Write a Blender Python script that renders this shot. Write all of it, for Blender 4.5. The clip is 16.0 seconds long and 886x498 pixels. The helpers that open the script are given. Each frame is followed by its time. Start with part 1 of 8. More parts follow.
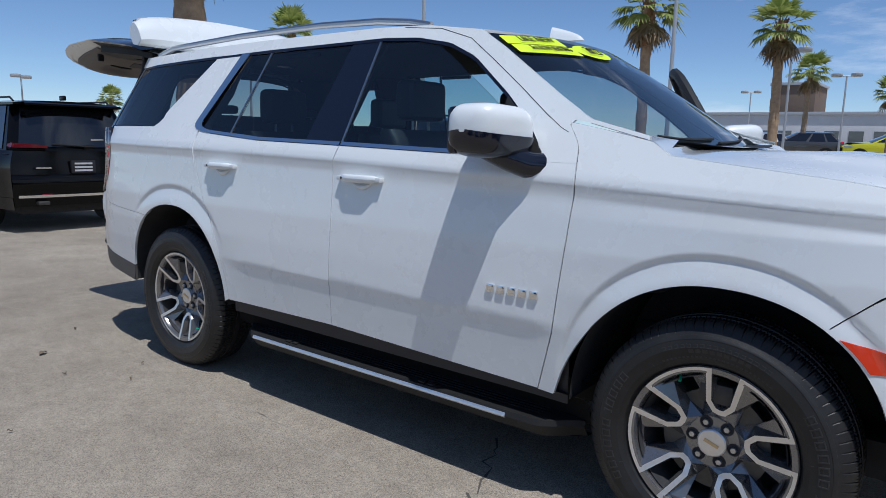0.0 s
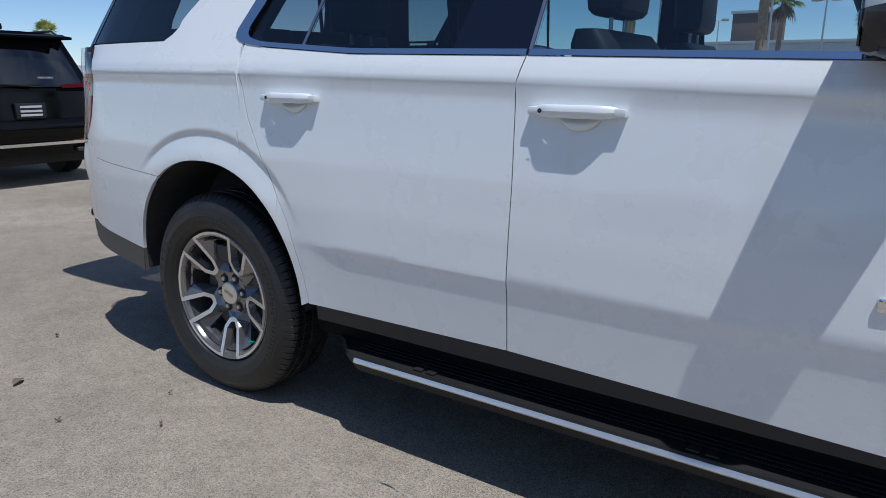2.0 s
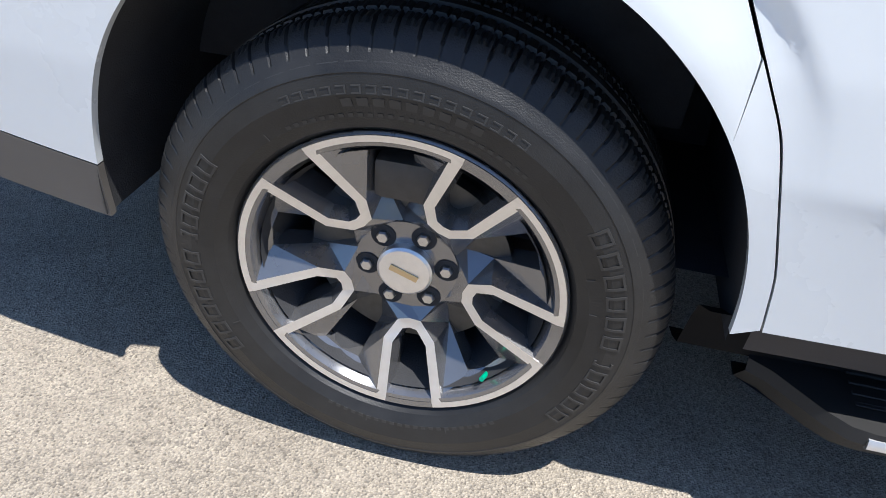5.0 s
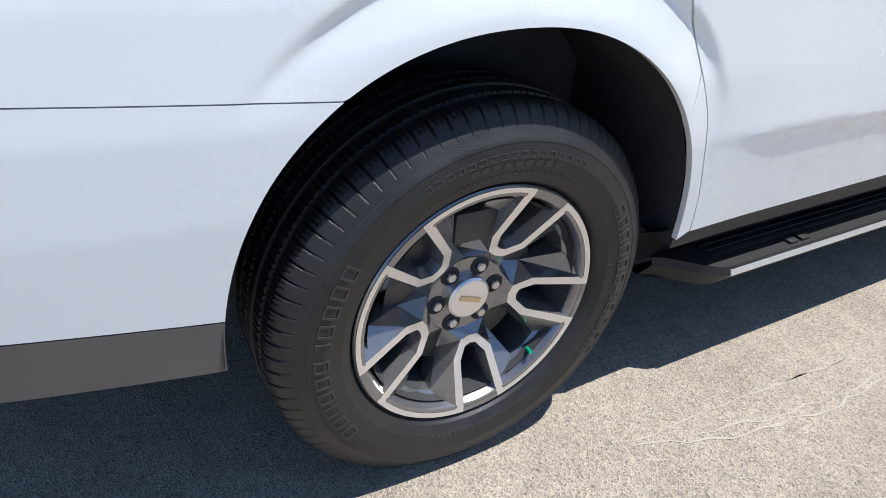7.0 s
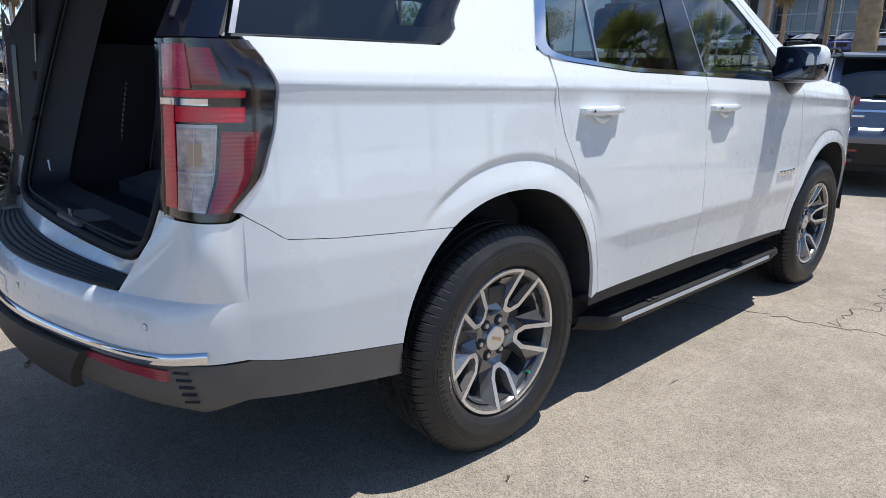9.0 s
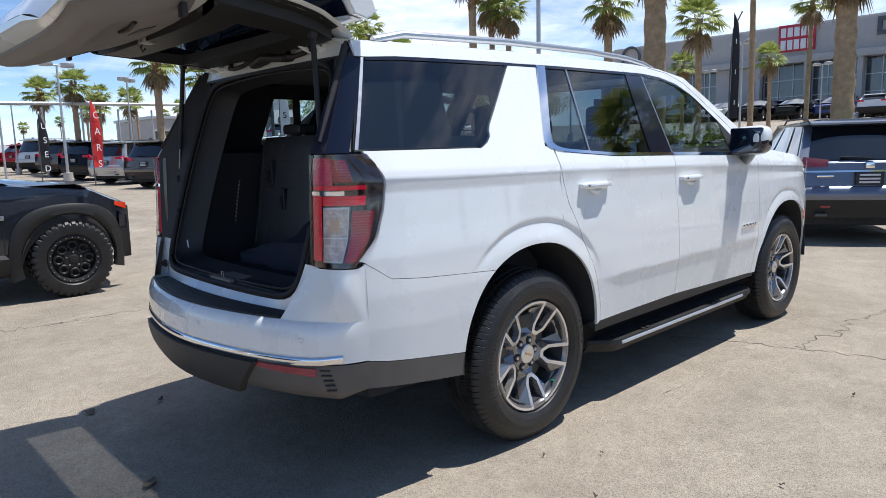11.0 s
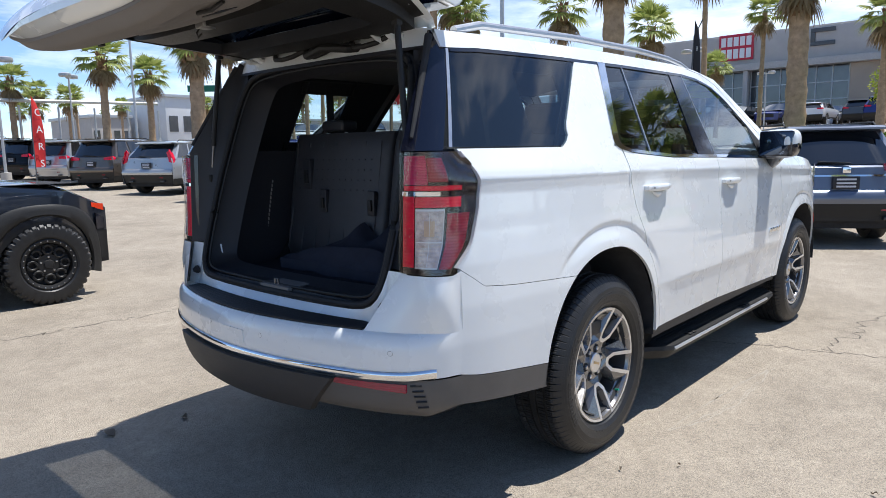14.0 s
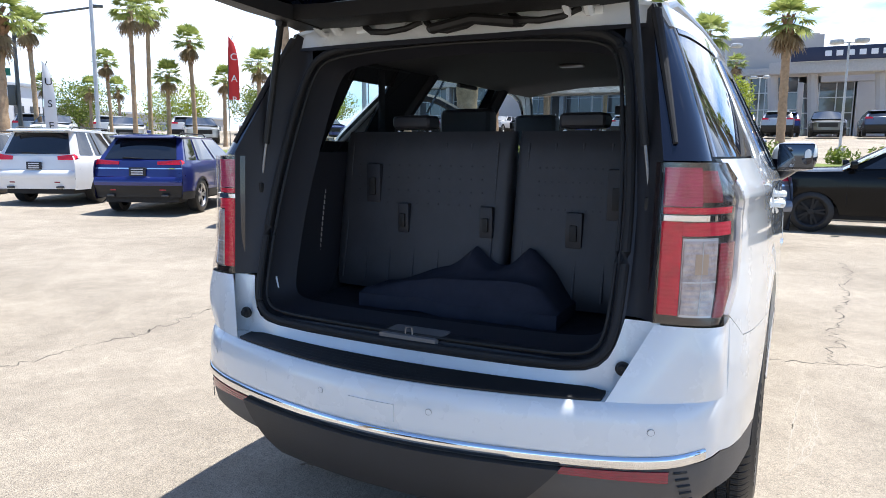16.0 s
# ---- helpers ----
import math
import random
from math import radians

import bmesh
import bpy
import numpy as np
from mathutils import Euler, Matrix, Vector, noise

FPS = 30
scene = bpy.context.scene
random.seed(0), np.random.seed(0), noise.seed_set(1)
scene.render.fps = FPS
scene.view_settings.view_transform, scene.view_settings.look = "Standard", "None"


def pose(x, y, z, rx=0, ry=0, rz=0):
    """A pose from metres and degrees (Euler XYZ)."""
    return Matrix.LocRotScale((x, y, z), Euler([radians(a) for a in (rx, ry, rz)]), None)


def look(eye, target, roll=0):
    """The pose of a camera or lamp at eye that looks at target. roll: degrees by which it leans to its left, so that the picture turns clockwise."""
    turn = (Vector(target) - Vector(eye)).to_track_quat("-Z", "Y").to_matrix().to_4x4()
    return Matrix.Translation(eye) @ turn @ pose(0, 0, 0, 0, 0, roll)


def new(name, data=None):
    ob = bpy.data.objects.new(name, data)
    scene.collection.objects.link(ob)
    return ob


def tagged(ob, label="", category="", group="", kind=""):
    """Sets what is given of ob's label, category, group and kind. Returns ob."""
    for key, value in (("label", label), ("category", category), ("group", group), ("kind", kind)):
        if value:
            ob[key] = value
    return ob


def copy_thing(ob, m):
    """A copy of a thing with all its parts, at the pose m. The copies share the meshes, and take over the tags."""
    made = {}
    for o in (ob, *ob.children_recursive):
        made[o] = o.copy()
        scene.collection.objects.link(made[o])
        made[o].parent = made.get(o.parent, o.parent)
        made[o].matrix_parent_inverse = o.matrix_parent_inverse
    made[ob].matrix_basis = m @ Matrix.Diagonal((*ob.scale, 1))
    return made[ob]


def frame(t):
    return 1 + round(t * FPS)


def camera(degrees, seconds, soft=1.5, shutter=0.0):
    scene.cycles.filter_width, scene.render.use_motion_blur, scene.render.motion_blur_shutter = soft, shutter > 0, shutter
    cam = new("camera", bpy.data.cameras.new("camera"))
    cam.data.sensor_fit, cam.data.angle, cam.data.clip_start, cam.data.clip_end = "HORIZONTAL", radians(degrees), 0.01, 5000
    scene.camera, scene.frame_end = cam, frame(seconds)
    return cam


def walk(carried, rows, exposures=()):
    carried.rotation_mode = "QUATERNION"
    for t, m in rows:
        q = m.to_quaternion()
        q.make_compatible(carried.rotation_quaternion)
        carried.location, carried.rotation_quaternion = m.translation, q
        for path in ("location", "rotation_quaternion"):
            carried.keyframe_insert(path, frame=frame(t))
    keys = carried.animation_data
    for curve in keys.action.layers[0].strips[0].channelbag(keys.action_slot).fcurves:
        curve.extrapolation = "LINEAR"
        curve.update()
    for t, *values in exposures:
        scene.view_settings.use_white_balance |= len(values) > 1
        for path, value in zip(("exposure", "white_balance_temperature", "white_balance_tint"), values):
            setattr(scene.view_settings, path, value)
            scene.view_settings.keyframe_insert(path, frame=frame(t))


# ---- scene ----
cam = camera(66.3, 16.0, soft=0.5)
PATH = [
    (0, (3.642, -3.125, 1.378), (2.439, -1.56, 1.059), 1.4),
    (0.5, (3.296, -2.991, 1.372), (2.102, -1.425, 1.023), 0.8),
    (1, (2.963, -2.882, 1.334), (1.788, -1.311, 0.946), 0.7),
    (1.5, (2.598, -2.765, 1.314), (1.48, -1.172, 0.852), 1.3),
    (2, (2.214, -2.634, 1.282), (1.137, -1.022, 0.79), 0.3),
    (2.5, (1.886, -2.452, 1.266), (0.838, -0.844, 0.702), -0.2),
    (3, (1.538, -2.32, 1.214), (0.605, -0.673, 0.569), 1.7),
    (3.5, (1.249, -2.141, 1.192), (0.335, -0.533, 0.429), -0.7),
    (4, (0.907, -1.962, 1.152), (0.05, -0.412, 0.222), -1.4),
    (4.5, (0.544, -1.85, 1.052), (-0.113, -0.256, 0.039), 1.4),
    (5, (0.21, -1.75, 1.107), (-0.07, -0.167, -0.083), 5.1),
    (7.5, (-0.881, -1.854, 1.225), (0.204, -0.501, 0.229), 3.8),
    (8, (-1.161, -1.972, 1.257), (0.045, -0.635, 0.386), 2.0),
    (8.5, (-1.435, -2.214, 1.3), (-0.157, -0.846, 0.596), 0.7),
    (9, (-1.729, -2.41, 1.347), (-0.385, -1.021, 0.834), 1.2),
    (9.5, (-1.988, -2.609, 1.388), (-0.622, -1.209, 0.97), 0.1),
    (10, (-2.204, -2.804, 1.414), (-0.852, -1.375, 1.053), -1.0),
    (12.5, (-2.635, -3.002, 1.421), (-1.258, -1.576, 1.158), -1.2),
    (13, (-2.647, -2.922, 1.406), (-1.256, -1.511, 1.138), -0.9),
    (13.5, (-2.685, -2.685, 1.398), (-1.259, -1.311, 1.119), -1.0),
    (14, (-2.748, -2.435, 1.412), (-1.279, -1.11, 1.122), -1.0),
    (14.5, (-2.859, -2.122, 1.423), (-1.287, -0.917, 1.145), -1.0),
    (15, (-2.911, -1.793, 1.421), (-1.282, -0.663, 1.159), -1.1),
    (15.5, (-2.907, -1.407, 1.432), (-1.227, -0.356, 1.164), -0.7),
    (16, (-2.916, -1.014, 1.431), (-1.152, -0.117, 1.143), 0.5),
]
walk(cam, [(t, look(eye, target, roll)) for t, eye, target, roll in PATH], [
    (0, -0.27, 5800, 10), (2, -0.22, 5800, 10), (3.5, -0.22, 5800, 10), (4.2, 0.22, 5950, 10), (4.6, 0.62, 5980, 10), (5, 0.82, 6050, 10), (7.3, 0.65, 6100, 10), (8, 0.45, 6100, 10), (10, 0.42, 6200, 10),
    (12.5, 0.50, 6200, 10), (14, 0.60, 6200, 10), (15, 0.84, 6150, 10), (16, 1.12, 6150, 10)])

# ---- light ----
SUN_TO = Vector((0.3, -0.17, 1.0)).normalized()
world = bpy.data.worlds.new("sky")
scene.world = world
world.use_nodes = True
wn = world.node_tree.nodes
sky = wn.new("ShaderNodeTexSky")
sky.sky_type, sky.sun_disc = "NISHITA", False
sky.sun_elevation = math.asin(SUN_TO.z)
sky.sun_rotation = math.atan2(SUN_TO.x, SUN_TO.y)
sky.altitude, sky.air_density, sky.dust_density, sky.ozone_density = 1500, 0.85, 0.1, 3.5
wl = world.node_tree.links
wn["Background"].inputs[1].default_value = 0.12
# thin high cloud drifting over the clear sky
wtc = wn.new("ShaderNodeTexCoord")
wmp = wn.new("ShaderNodeMapping")
wmp.inputs["Scale"].default_value = (1.6, 1.6, 7.0)
wno = wn.new("ShaderNodeTexNoise")
wno.inputs["Scale"].default_value, wno.inputs["Detail"].default_value, wno.inputs["Roughness"].default_value = 1.9, 7.0, 0.62
wrp = wn.new("ShaderNodeValToRGB")
wrp.color_ramp.elements[0].position, wrp.color_ramp.elements[1].position = 0.60, 0.90
wmx = wn.new("ShaderNodeMix")
wmx.data_type = "RGBA"
wmx.inputs[7].default_value = (8.2, 8.45, 9.0, 1)
wl.new(wtc.outputs["Generated"], wmp.inputs[0])
wl.new(wmp.outputs[0], wno.inputs["Vector"])
# more cloud lies over the showroom side than over the hood side
wsx = wn.new("ShaderNodeSeparateXYZ")
wma = wn.new("ShaderNodeMath")
wma.operation, wma.inputs[1].default_value = "MULTIPLY_ADD", 0.24
wl.new(wtc.outputs["Generated"], wsx.inputs[0])
wl.new(wsx.outputs[0], wma.inputs[0])
wmb = wn.new("ShaderNodeMath")
wmb.operation, wmb.inputs[1].default_value = "MULTIPLY_ADD", 0.11
wl.new(wsx.outputs[1], wmb.inputs[0])
wl.new(wno.outputs["Fac"], wmb.inputs[2])
wl.new(wmb.outputs[0], wma.inputs[2])
wl.new(wma.outputs[0], wrp.inputs[0])
wl.new(wrp.outputs[0], wmx.inputs[0])
wl.new(sky.outputs[0], wmx.inputs[6])
wl.new(wmx.outputs[2], wn["Background"].inputs[0])
sun = new("sun", bpy.data.lights.new("sun", "SUN"))
sun.data.energy, sun.data.angle, sun.data.color = 4.2, radians(0.53), (1.0, 0.955, 0.89)
sun.matrix_world = look(Vector((0, 0, 40)), Vector((0, 0, 40)) - SUN_TO)
scene.view_settings.exposure = 0.0


# ---- materials ----
def mat(name, color, rough=0.5, metal=0.0, spec=0.5, coat=0.0, vary=0.0, scale=6.0, bump=0.0, bscale=80.0, coord="Object"):
    """A procedural surface: base colour with broad variation, and fine relief."""
    m = bpy.data.materials.new(name)
    m.use_nodes = True
    n, l = m.node_tree.nodes, m.node_tree.links
    b = n["Principled BSDF"]
    b.inputs["Base Color"].default_value = (*color, 1)
    b.inputs["Roughness"].default_value, b.inputs["Metallic"].default_value = rough, metal
    b.inputs["Specular IOR Level"].default_value = spec
    b.inputs["Coat Weight"].default_value, b.inputs["Coat Roughness"].default_value = coat, 0.03
    tc = n.new("ShaderNodeTexCoord")
    if vary:
        t = n.new("ShaderNodeTexNoise")
        t.inputs["Scale"].default_value, t.inputs["Detail"].default_value, t.inputs["Roughness"].default_value = scale, 6, 0.65
        l.new(tc.outputs[coord], t.inputs["Vector"])
        mr = n.new("ShaderNodeMapRange")
        mr.inputs[1].default_value, mr.inputs[2].default_value = 0.25, 0.75
        mr.inputs[3].default_value, mr.inputs[4].default_value = 1 - vary, 1 + vary
        l.new(t.outputs["Fac"], mr.inputs[0])
        mx = n.new("ShaderNodeMix")
        mx.data_type, mx.blend_type = "RGBA", "MULTIPLY"
        mx.inputs[0].default_value = 1
        mx.inputs[6].default_value = (*color, 1)
        l.new(mr.outputs[0], mx.inputs[7])
        l.new(mx.outputs[2], b.inputs["Base Color"])
        rr = n.new("ShaderNodeMapRange")
        rr.inputs[3].default_value, rr.inputs[4].default_value = max(0.02, rough - 0.08), min(1, rough + 0.08)
        l.new(t.outputs["Fac"], rr.inputs[0])
        l.new(rr.outputs[0], b.inputs["Roughness"])
    if bump:
        t2 = n.new("ShaderNodeTexNoise")
        t2.inputs["Scale"].default_value, t2.inputs["Detail"].default_value = bscale, 4
        l.new(tc.outputs[coord], t2.inputs["Vector"])
        bp = n.new("ShaderNodeBump")
        bp.inputs["Strength"].default_value, bp.inputs["Distance"].default_value = bump, 0.004
        l.new(t2.outputs["Fac"], bp.inputs["Height"])
        l.new(bp.outputs[0], b.inputs["Normal"])
    return m


def glass(name, tint, gloss=1.0, ior=1.8):
    """Thin window glass: what lies behind shows through the tint, and a Fresnel gloss lies over it."""
    m = bpy.data.materials.new(name)
    m.use_nodes = True
    n, l = m.node_tree.nodes, m.node_tree.links
    n.remove(n["Principled BSDF"])
    tr, gl, fr, mx = n.new("ShaderNodeBsdfTransparent"), n.new("ShaderNodeBsdfGlossy"), n.new("ShaderNodeLayerWeight"), n.new("ShaderNodeMixShader")
    tr.inputs[0].default_value = (*tint, 1)
    gl.inputs["Roughness"].default_value = 0.015
    gl.inputs["Color"].default_value = (gloss, gloss, gloss, 1)
    fr.inputs["Blend"].default_value = 0.5
    f0 = ((ior - 1) / (ior + 1)) ** 2
    pw, ma = n.new("ShaderNodeMath"), n.new("ShaderNodeMath")
    pw.operation, pw.inputs[1].default_value = "POWER", 5.0
    ma.operation, ma.inputs[1].default_value, ma.inputs[2].default_value = "MULTIPLY_ADD", 1 - f0, f0
    l.new(fr.outputs["Facing"], pw.inputs[0]), l.new(pw.outputs[0], ma.inputs[0])
    l.new(ma.outputs[0], mx.inputs[0]), l.new(tr.outputs[0], mx.inputs[1]), l.new(gl.outputs[0], mx.inputs[2])
    l.new(mx.outputs[0], n["Material Output"].inputs[0])
    return m


PAINT = mat("white_paint", (0.785, 0.81, 0.81), 0.28, 0.0, 0.5, coat=1.0, vary=0.012, scale=2.2)
BLACK_GLOSS = mat("black_gloss", (0.006, 0.008, 0.018), 0.10, 0.0, 0.4, coat=0.5)
# mirror glass coloured dark in place of the dark surroundings it would reflect
DARK_MIRROR = mat("dark_mirror", (0.09, 0.10, 0.12), 0.03, 1.0)
BLACK_PLASTIC = mat("black_plastic", (0.016, 0.0155, 0.015), 0.55, 0.0, 0.4, vary=0.15, scale=9, bump=0.15, bscale=700)
GREY_PLASTIC = mat("grey_plastic", (0.115, 0.104, 0.093), 0.6, 0.0, 0.4, vary=0.12, scale=7, bump=0.2, bscale=900)
TRIM_TAUPE = mat("taupe_trim", (0.195, 0.177, 0.164), 0.75, vary=0.08, scale=5, bump=0.2, bscale=600)
LINER = mat("wheel_liner", (0.046, 0.046, 0.048), 0.95, spec=0.1, vary=0.2, scale=14, bump=0.4, bscale=300)
CHROME = mat("chrome", (0.82, 0.83, 0.85), 0.06, 1.0)
SATIN = mat("satin_metal", (0.55, 0.55, 0.56), 0.32, 1.0, vary=0.06, scale=30)
MACHINED = mat("machined_alloy", (0.80, 0.785, 0.775), 0.32, 0.85, vary=0.05, scale=60, bump=0.08, bscale=900)
DARK_ALLOY = mat("dark_alloy", (0.235, 0.231, 0.232), 0.20, 0.7, coat=0.6, vary=0.08, scale=25)
STEEL = mat("brake_steel", (0.30, 0.29, 0.28), 0.42, 0.9, vary=0.15, scale=40)
BRAKE = mat("brake_disc_iron", (0.10, 0.098, 0.095), 0.45, 0.8, vary=0.2, scale=40)
RUBBER = mat("tyre_rubber", (0.0205, 0.020, 0.0197), 0.42, 0.0, 0.4, vary=0.4, scale=11, bump=0.2, bscale=400)
RUBBER_MARK = mat("raised_rubber", (0.034, 0.033, 0.032), 0.5, vary=0.2, scale=30)
HITCH = mat("hitch_cover_plastic", (0.045, 0.041, 0.038), 0.55, 0.0, 0.4, vary=0.12, scale=7, bump=0.2, bscale=900)
SILL = mat("sill_plastic", (0.009, 0.009, 0.0095), 0.85, spec=0.12, vary=0.2, scale=8, bump=0.2, bscale=500)
SEAL = mat("rubber_seal", (0.012, 0.012, 0.013), 0.7)
CARPET = mat("black_carpet", (0.034, 0.035, 0.042), 0.95, spec=0.1, vary=0.25, scale=20, bump=0.6, bscale=900)
SEAT = mat("seat_leatherette", (0.040, 0.040, 0.045), 0.48, vary=0.2, scale=10, bump=0.2, bscale=500)
INNER = mat("cabin_plastic", (0.021, 0.021, 0.026), 0.5, vary=0.1, scale=8, bump=0.1, bscale=500)
HEADLINER = mat("headliner", (0.10, 0.10, 0.106), 0.95, vary=0.06, scale=8)
PRIVACY = glass("privacy_glass", (0.30, 0.345, 0.355), ior=1.8)
CLEAR = glass("clear_glass", (0.60, 0.72, 0.74), ior=1.8)
LENS = glass("lamp_lens", (0.93, 0.91, 0.91), ior=1.5)
SMOKE = mat("smoked_lamp_housing", (0.022, 0.014, 0.014), 0.15, coat=0.7, vary=0.3, scale=20)
SCREEN = glass("windscreen_glass", (0.40, 0.48, 0.52), ior=1.6)
BAG = mat("folded_mat", (0.034, 0.036, 0.050), 0.9, spec=0.15, vary=0.2, scale=18, bump=0.4, bscale=500)
RED_LENS = mat("red_lens", (0.74, 0.006, 0.035), 0.25, spec=0.3, coat=0.6, vary=0.25, scale=30)
DEEP_RED = mat("deep_red_lens", (0.27, 0.006, 0.028), 0.2, spec=0.4, coat=1.0, vary=0.2, scale=25)
UPPER_RED = mat("upper_red_lens", (0.46, 0.016, 0.075), 0.2, spec=0.4, coat=1.0, vary=0.35, scale=22)
SMOKED_RED = mat("smoked_red_lens", (0.30, 0.010, 0.024), 0.2, spec=0.4, coat=1.0, vary=0.4, scale=22)


def ribbed(m, per_metre, strength):
    """Fine moulded ribs across a lamp lens."""
    n, l = m.node_tree.nodes, m.node_tree.links
    tc, w, bp = n.new("ShaderNodeTexCoord"), n.new("ShaderNodeTexWave"), n.new("ShaderNodeBump")
    w.bands_direction = "Z"
    w.inputs["Scale"].default_value, w.inputs["Distortion"].default_value = per_metre, 0.0
    bp.inputs["Strength"].default_value, bp.inputs["Distance"].default_value = strength, 0.003
    l.new(tc.outputs["Object"], w.inputs["Vector"]), l.new(w.outputs["Fac"], bp.inputs["Height"])
    l.new(bp.outputs[0], n["Principled BSDF"].inputs["Normal"])


for lens_mat, pitch, relief in ((RED_LENS, 26, 0.3), (UPPER_RED, 34, 0.4), (SMOKED_RED, 30, 0.4), (DEEP_RED, 40, 0.3)):
    ribbed(lens_mat, pitch, relief)
AMBER = mat("amber_bulb", (0.50, 0.37, 0.25), 0.3, coat=0.5)
ORANGE_LENS = mat("orange_red_lens", (0.75, 0.05, 0.01), 0.15, coat=1.0)
CLEAR_LAMP = mat("reverse_lamp", (0.56, 0.49, 0.45), 0.16, 0.15, coat=1.0, vary=0.45, scale=38)
ribbed(CLEAR_LAMP, 22, 0.35)
GOLD = mat("gold_emblem", (0.66, 0.50, 0.28), 0.35, 0.6)
CAST = mat("cast_iron", (0.075, 0.07, 0.065), 0.55, 0.5, vary=0.2, scale=40)
GREEN = mat("green_cap", (0.0, 0.32, 0.18), 0.4)
YELLOW = mat("yellow_sticker", (0.72, 0.95, 0.02), 0.5)
INK = mat("black_ink", (0.01, 0.01, 0.01), 0.6)


def ground_mat():
    """Worn light asphalt: exposed aggregate, broad stains, and hairline cracks."""
    m = bpy.data.materials.new("worn_asphalt")
    m.use_nodes = True
    n, l = m.node_tree.nodes, m.node_tree.links
    b = n["Principled BSDF"]
    b.inputs["Roughness"].default_value = 0.85
    b.inputs["Specular IOR Level"].default_value = 0.25
    tc = n.new("ShaderNodeTexCoord")

    def tex(kind, **v):
        t = n.new(kind)
        for k, val in v.items():
            t.inputs[k].default_value = val
        l.new(tc.outputs["Object"], t.inputs["Vector"])
        return t

    def ramp(src, stops):
        r = n.new("ShaderNodeValToRGB")
        for i, (p, c) in enumerate(stops):
            e = r.color_ramp.elements[i] if i < 2 else r.color_ramp.elements.new(p)
            e.position, e.color = p, (*c, 1)
        l.new(src, r.inputs[0])
        return r

    def mixc(kind, fac, a, bb):
        x = n.new("ShaderNodeMix")
        x.data_type, x.blend_type = "RGBA", kind
        for sock, v in ((x.inputs[0], fac), (x.inputs[6], a), (x.inputs[7], bb)):
            if isinstance(v, (int, float)):
                sock.default_value = v
            elif isinstance(v, tuple):
                sock.default_value = (*v, 1)
            else:
                l.new(v, sock)
        return x.outputs[2]

    broad = tex("ShaderNodeTexNoise", Scale=0.55, Detail=7.0, Roughness=0.62)
    patch = tex("ShaderNodeTexNoise", Scale=3.1, Detail=6.0, Roughness=0.7)
    stone = tex("ShaderNodeTexVoronoi", Scale=235.0)
    speck = tex("ShaderNodeTexVoronoi", Scale=46.0)
    worn = tex("ShaderNodeTexNoise", Scale=14.0, Detail=5.0, Roughness=0.7)
    grit = tex("ShaderNodeTexNoise", Scale=230.0, Detail=3.0)
    base = ramp(broad.outputs["Fac"], [(0.30, (0.290, 0.252, 0.203)), (0.70, (0.425, 0.373, 0.304))]).outputs[0]
    base = mixc("MULTIPLY", 0.55, base, ramp(patch.outputs["Fac"], [(0.32, (0.70, 0.69, 0.68)), (0.62, (1.05, 1.05, 1.04))]).outputs[0])
    peb = ramp(stone.outputs["Color"], [(0.10, (0.50, 0.50, 0.51)), (0.45, (1.02, 1.01, 0.99)), (0.92, (1.5, 1.46, 1.40))]).outputs[0]
    base = mixc("MULTIPLY", 0.8, base, peb)
    base = mixc("MULTIPLY", 0.6, base, ramp(speck.outputs["Distance"], [(0.10, (0.30, 0.28, 0.26)), (0.17, (1.0, 1.0, 1.0))]).outputs[0])
    base = mixc("MULTIPLY", 0.32, base, ramp(worn.outputs["Fac"], [(0.38, (0.72, 0.71, 0.70)), (0.60, (1.06, 1.06, 1.05))]).outputs[0])
    base = mixc("MULTIPLY", 0.45, base, ramp(grit.outputs["Fac"], [(0.35, (0.6, 0.6, 0.6)), (0.6, (1.1, 1.1, 1.1))]).outputs[0])
    l.new(base, b.inputs["Base Color"])
    bp = n.new("ShaderNodeBump")
    bp.inputs["Strength"].default_value, bp.inputs["Distance"].default_value = 0.9, 0.004
    l.new(stone.outputs["Distance"], bp.inputs["Height"])
    bp2 = n.new("ShaderNodeBump")
    bp2.inputs["Strength"].default_value, bp2.inputs["Distance"].default_value = 0.5, 0.01
    l.new(patch.outputs["Fac"], bp2.inputs["Height"])
    l.new(bp.outputs[0], bp2.inputs["Normal"])
    l.new(bp2.outputs[0], b.inputs["Normal"])
    return m


ASPHALT = ground_mat()


# ---- building helpers ----
def link_mesh(name, me, material, parent=None, label="", smooth=True):
    me.materials.append(material)
    if smooth:
        me.shade_smooth()
    ob = new(name, me)
    if parent is not None:
        ob.parent = parent
    if label:
        ob["label"] = label
    return ob


def part(name, bm, material, parent=None, label="", smooth=True, sharp=35):
    """One bmesh as one mesh object under a thing or a part."""
    bmesh.ops.recalc_face_normals(bm, faces=bm.faces)
    if smooth:
        for e in bm.edges:
            if len(e.link_faces) == 2 and e.calc_face_angle(0) > radians(sharp):
                e.smooth = False
    me = bpy.data.meshes.new(name)
    bm.to_mesh(me)
    bm.free()
    return link_mesh(name, me, material, parent, label, smooth)


def empty(name, label, category, group="", kind=""):
    e = new(name)
    e.empty_display_size = 0.1
    return tagged(e, label, category, group, kind)


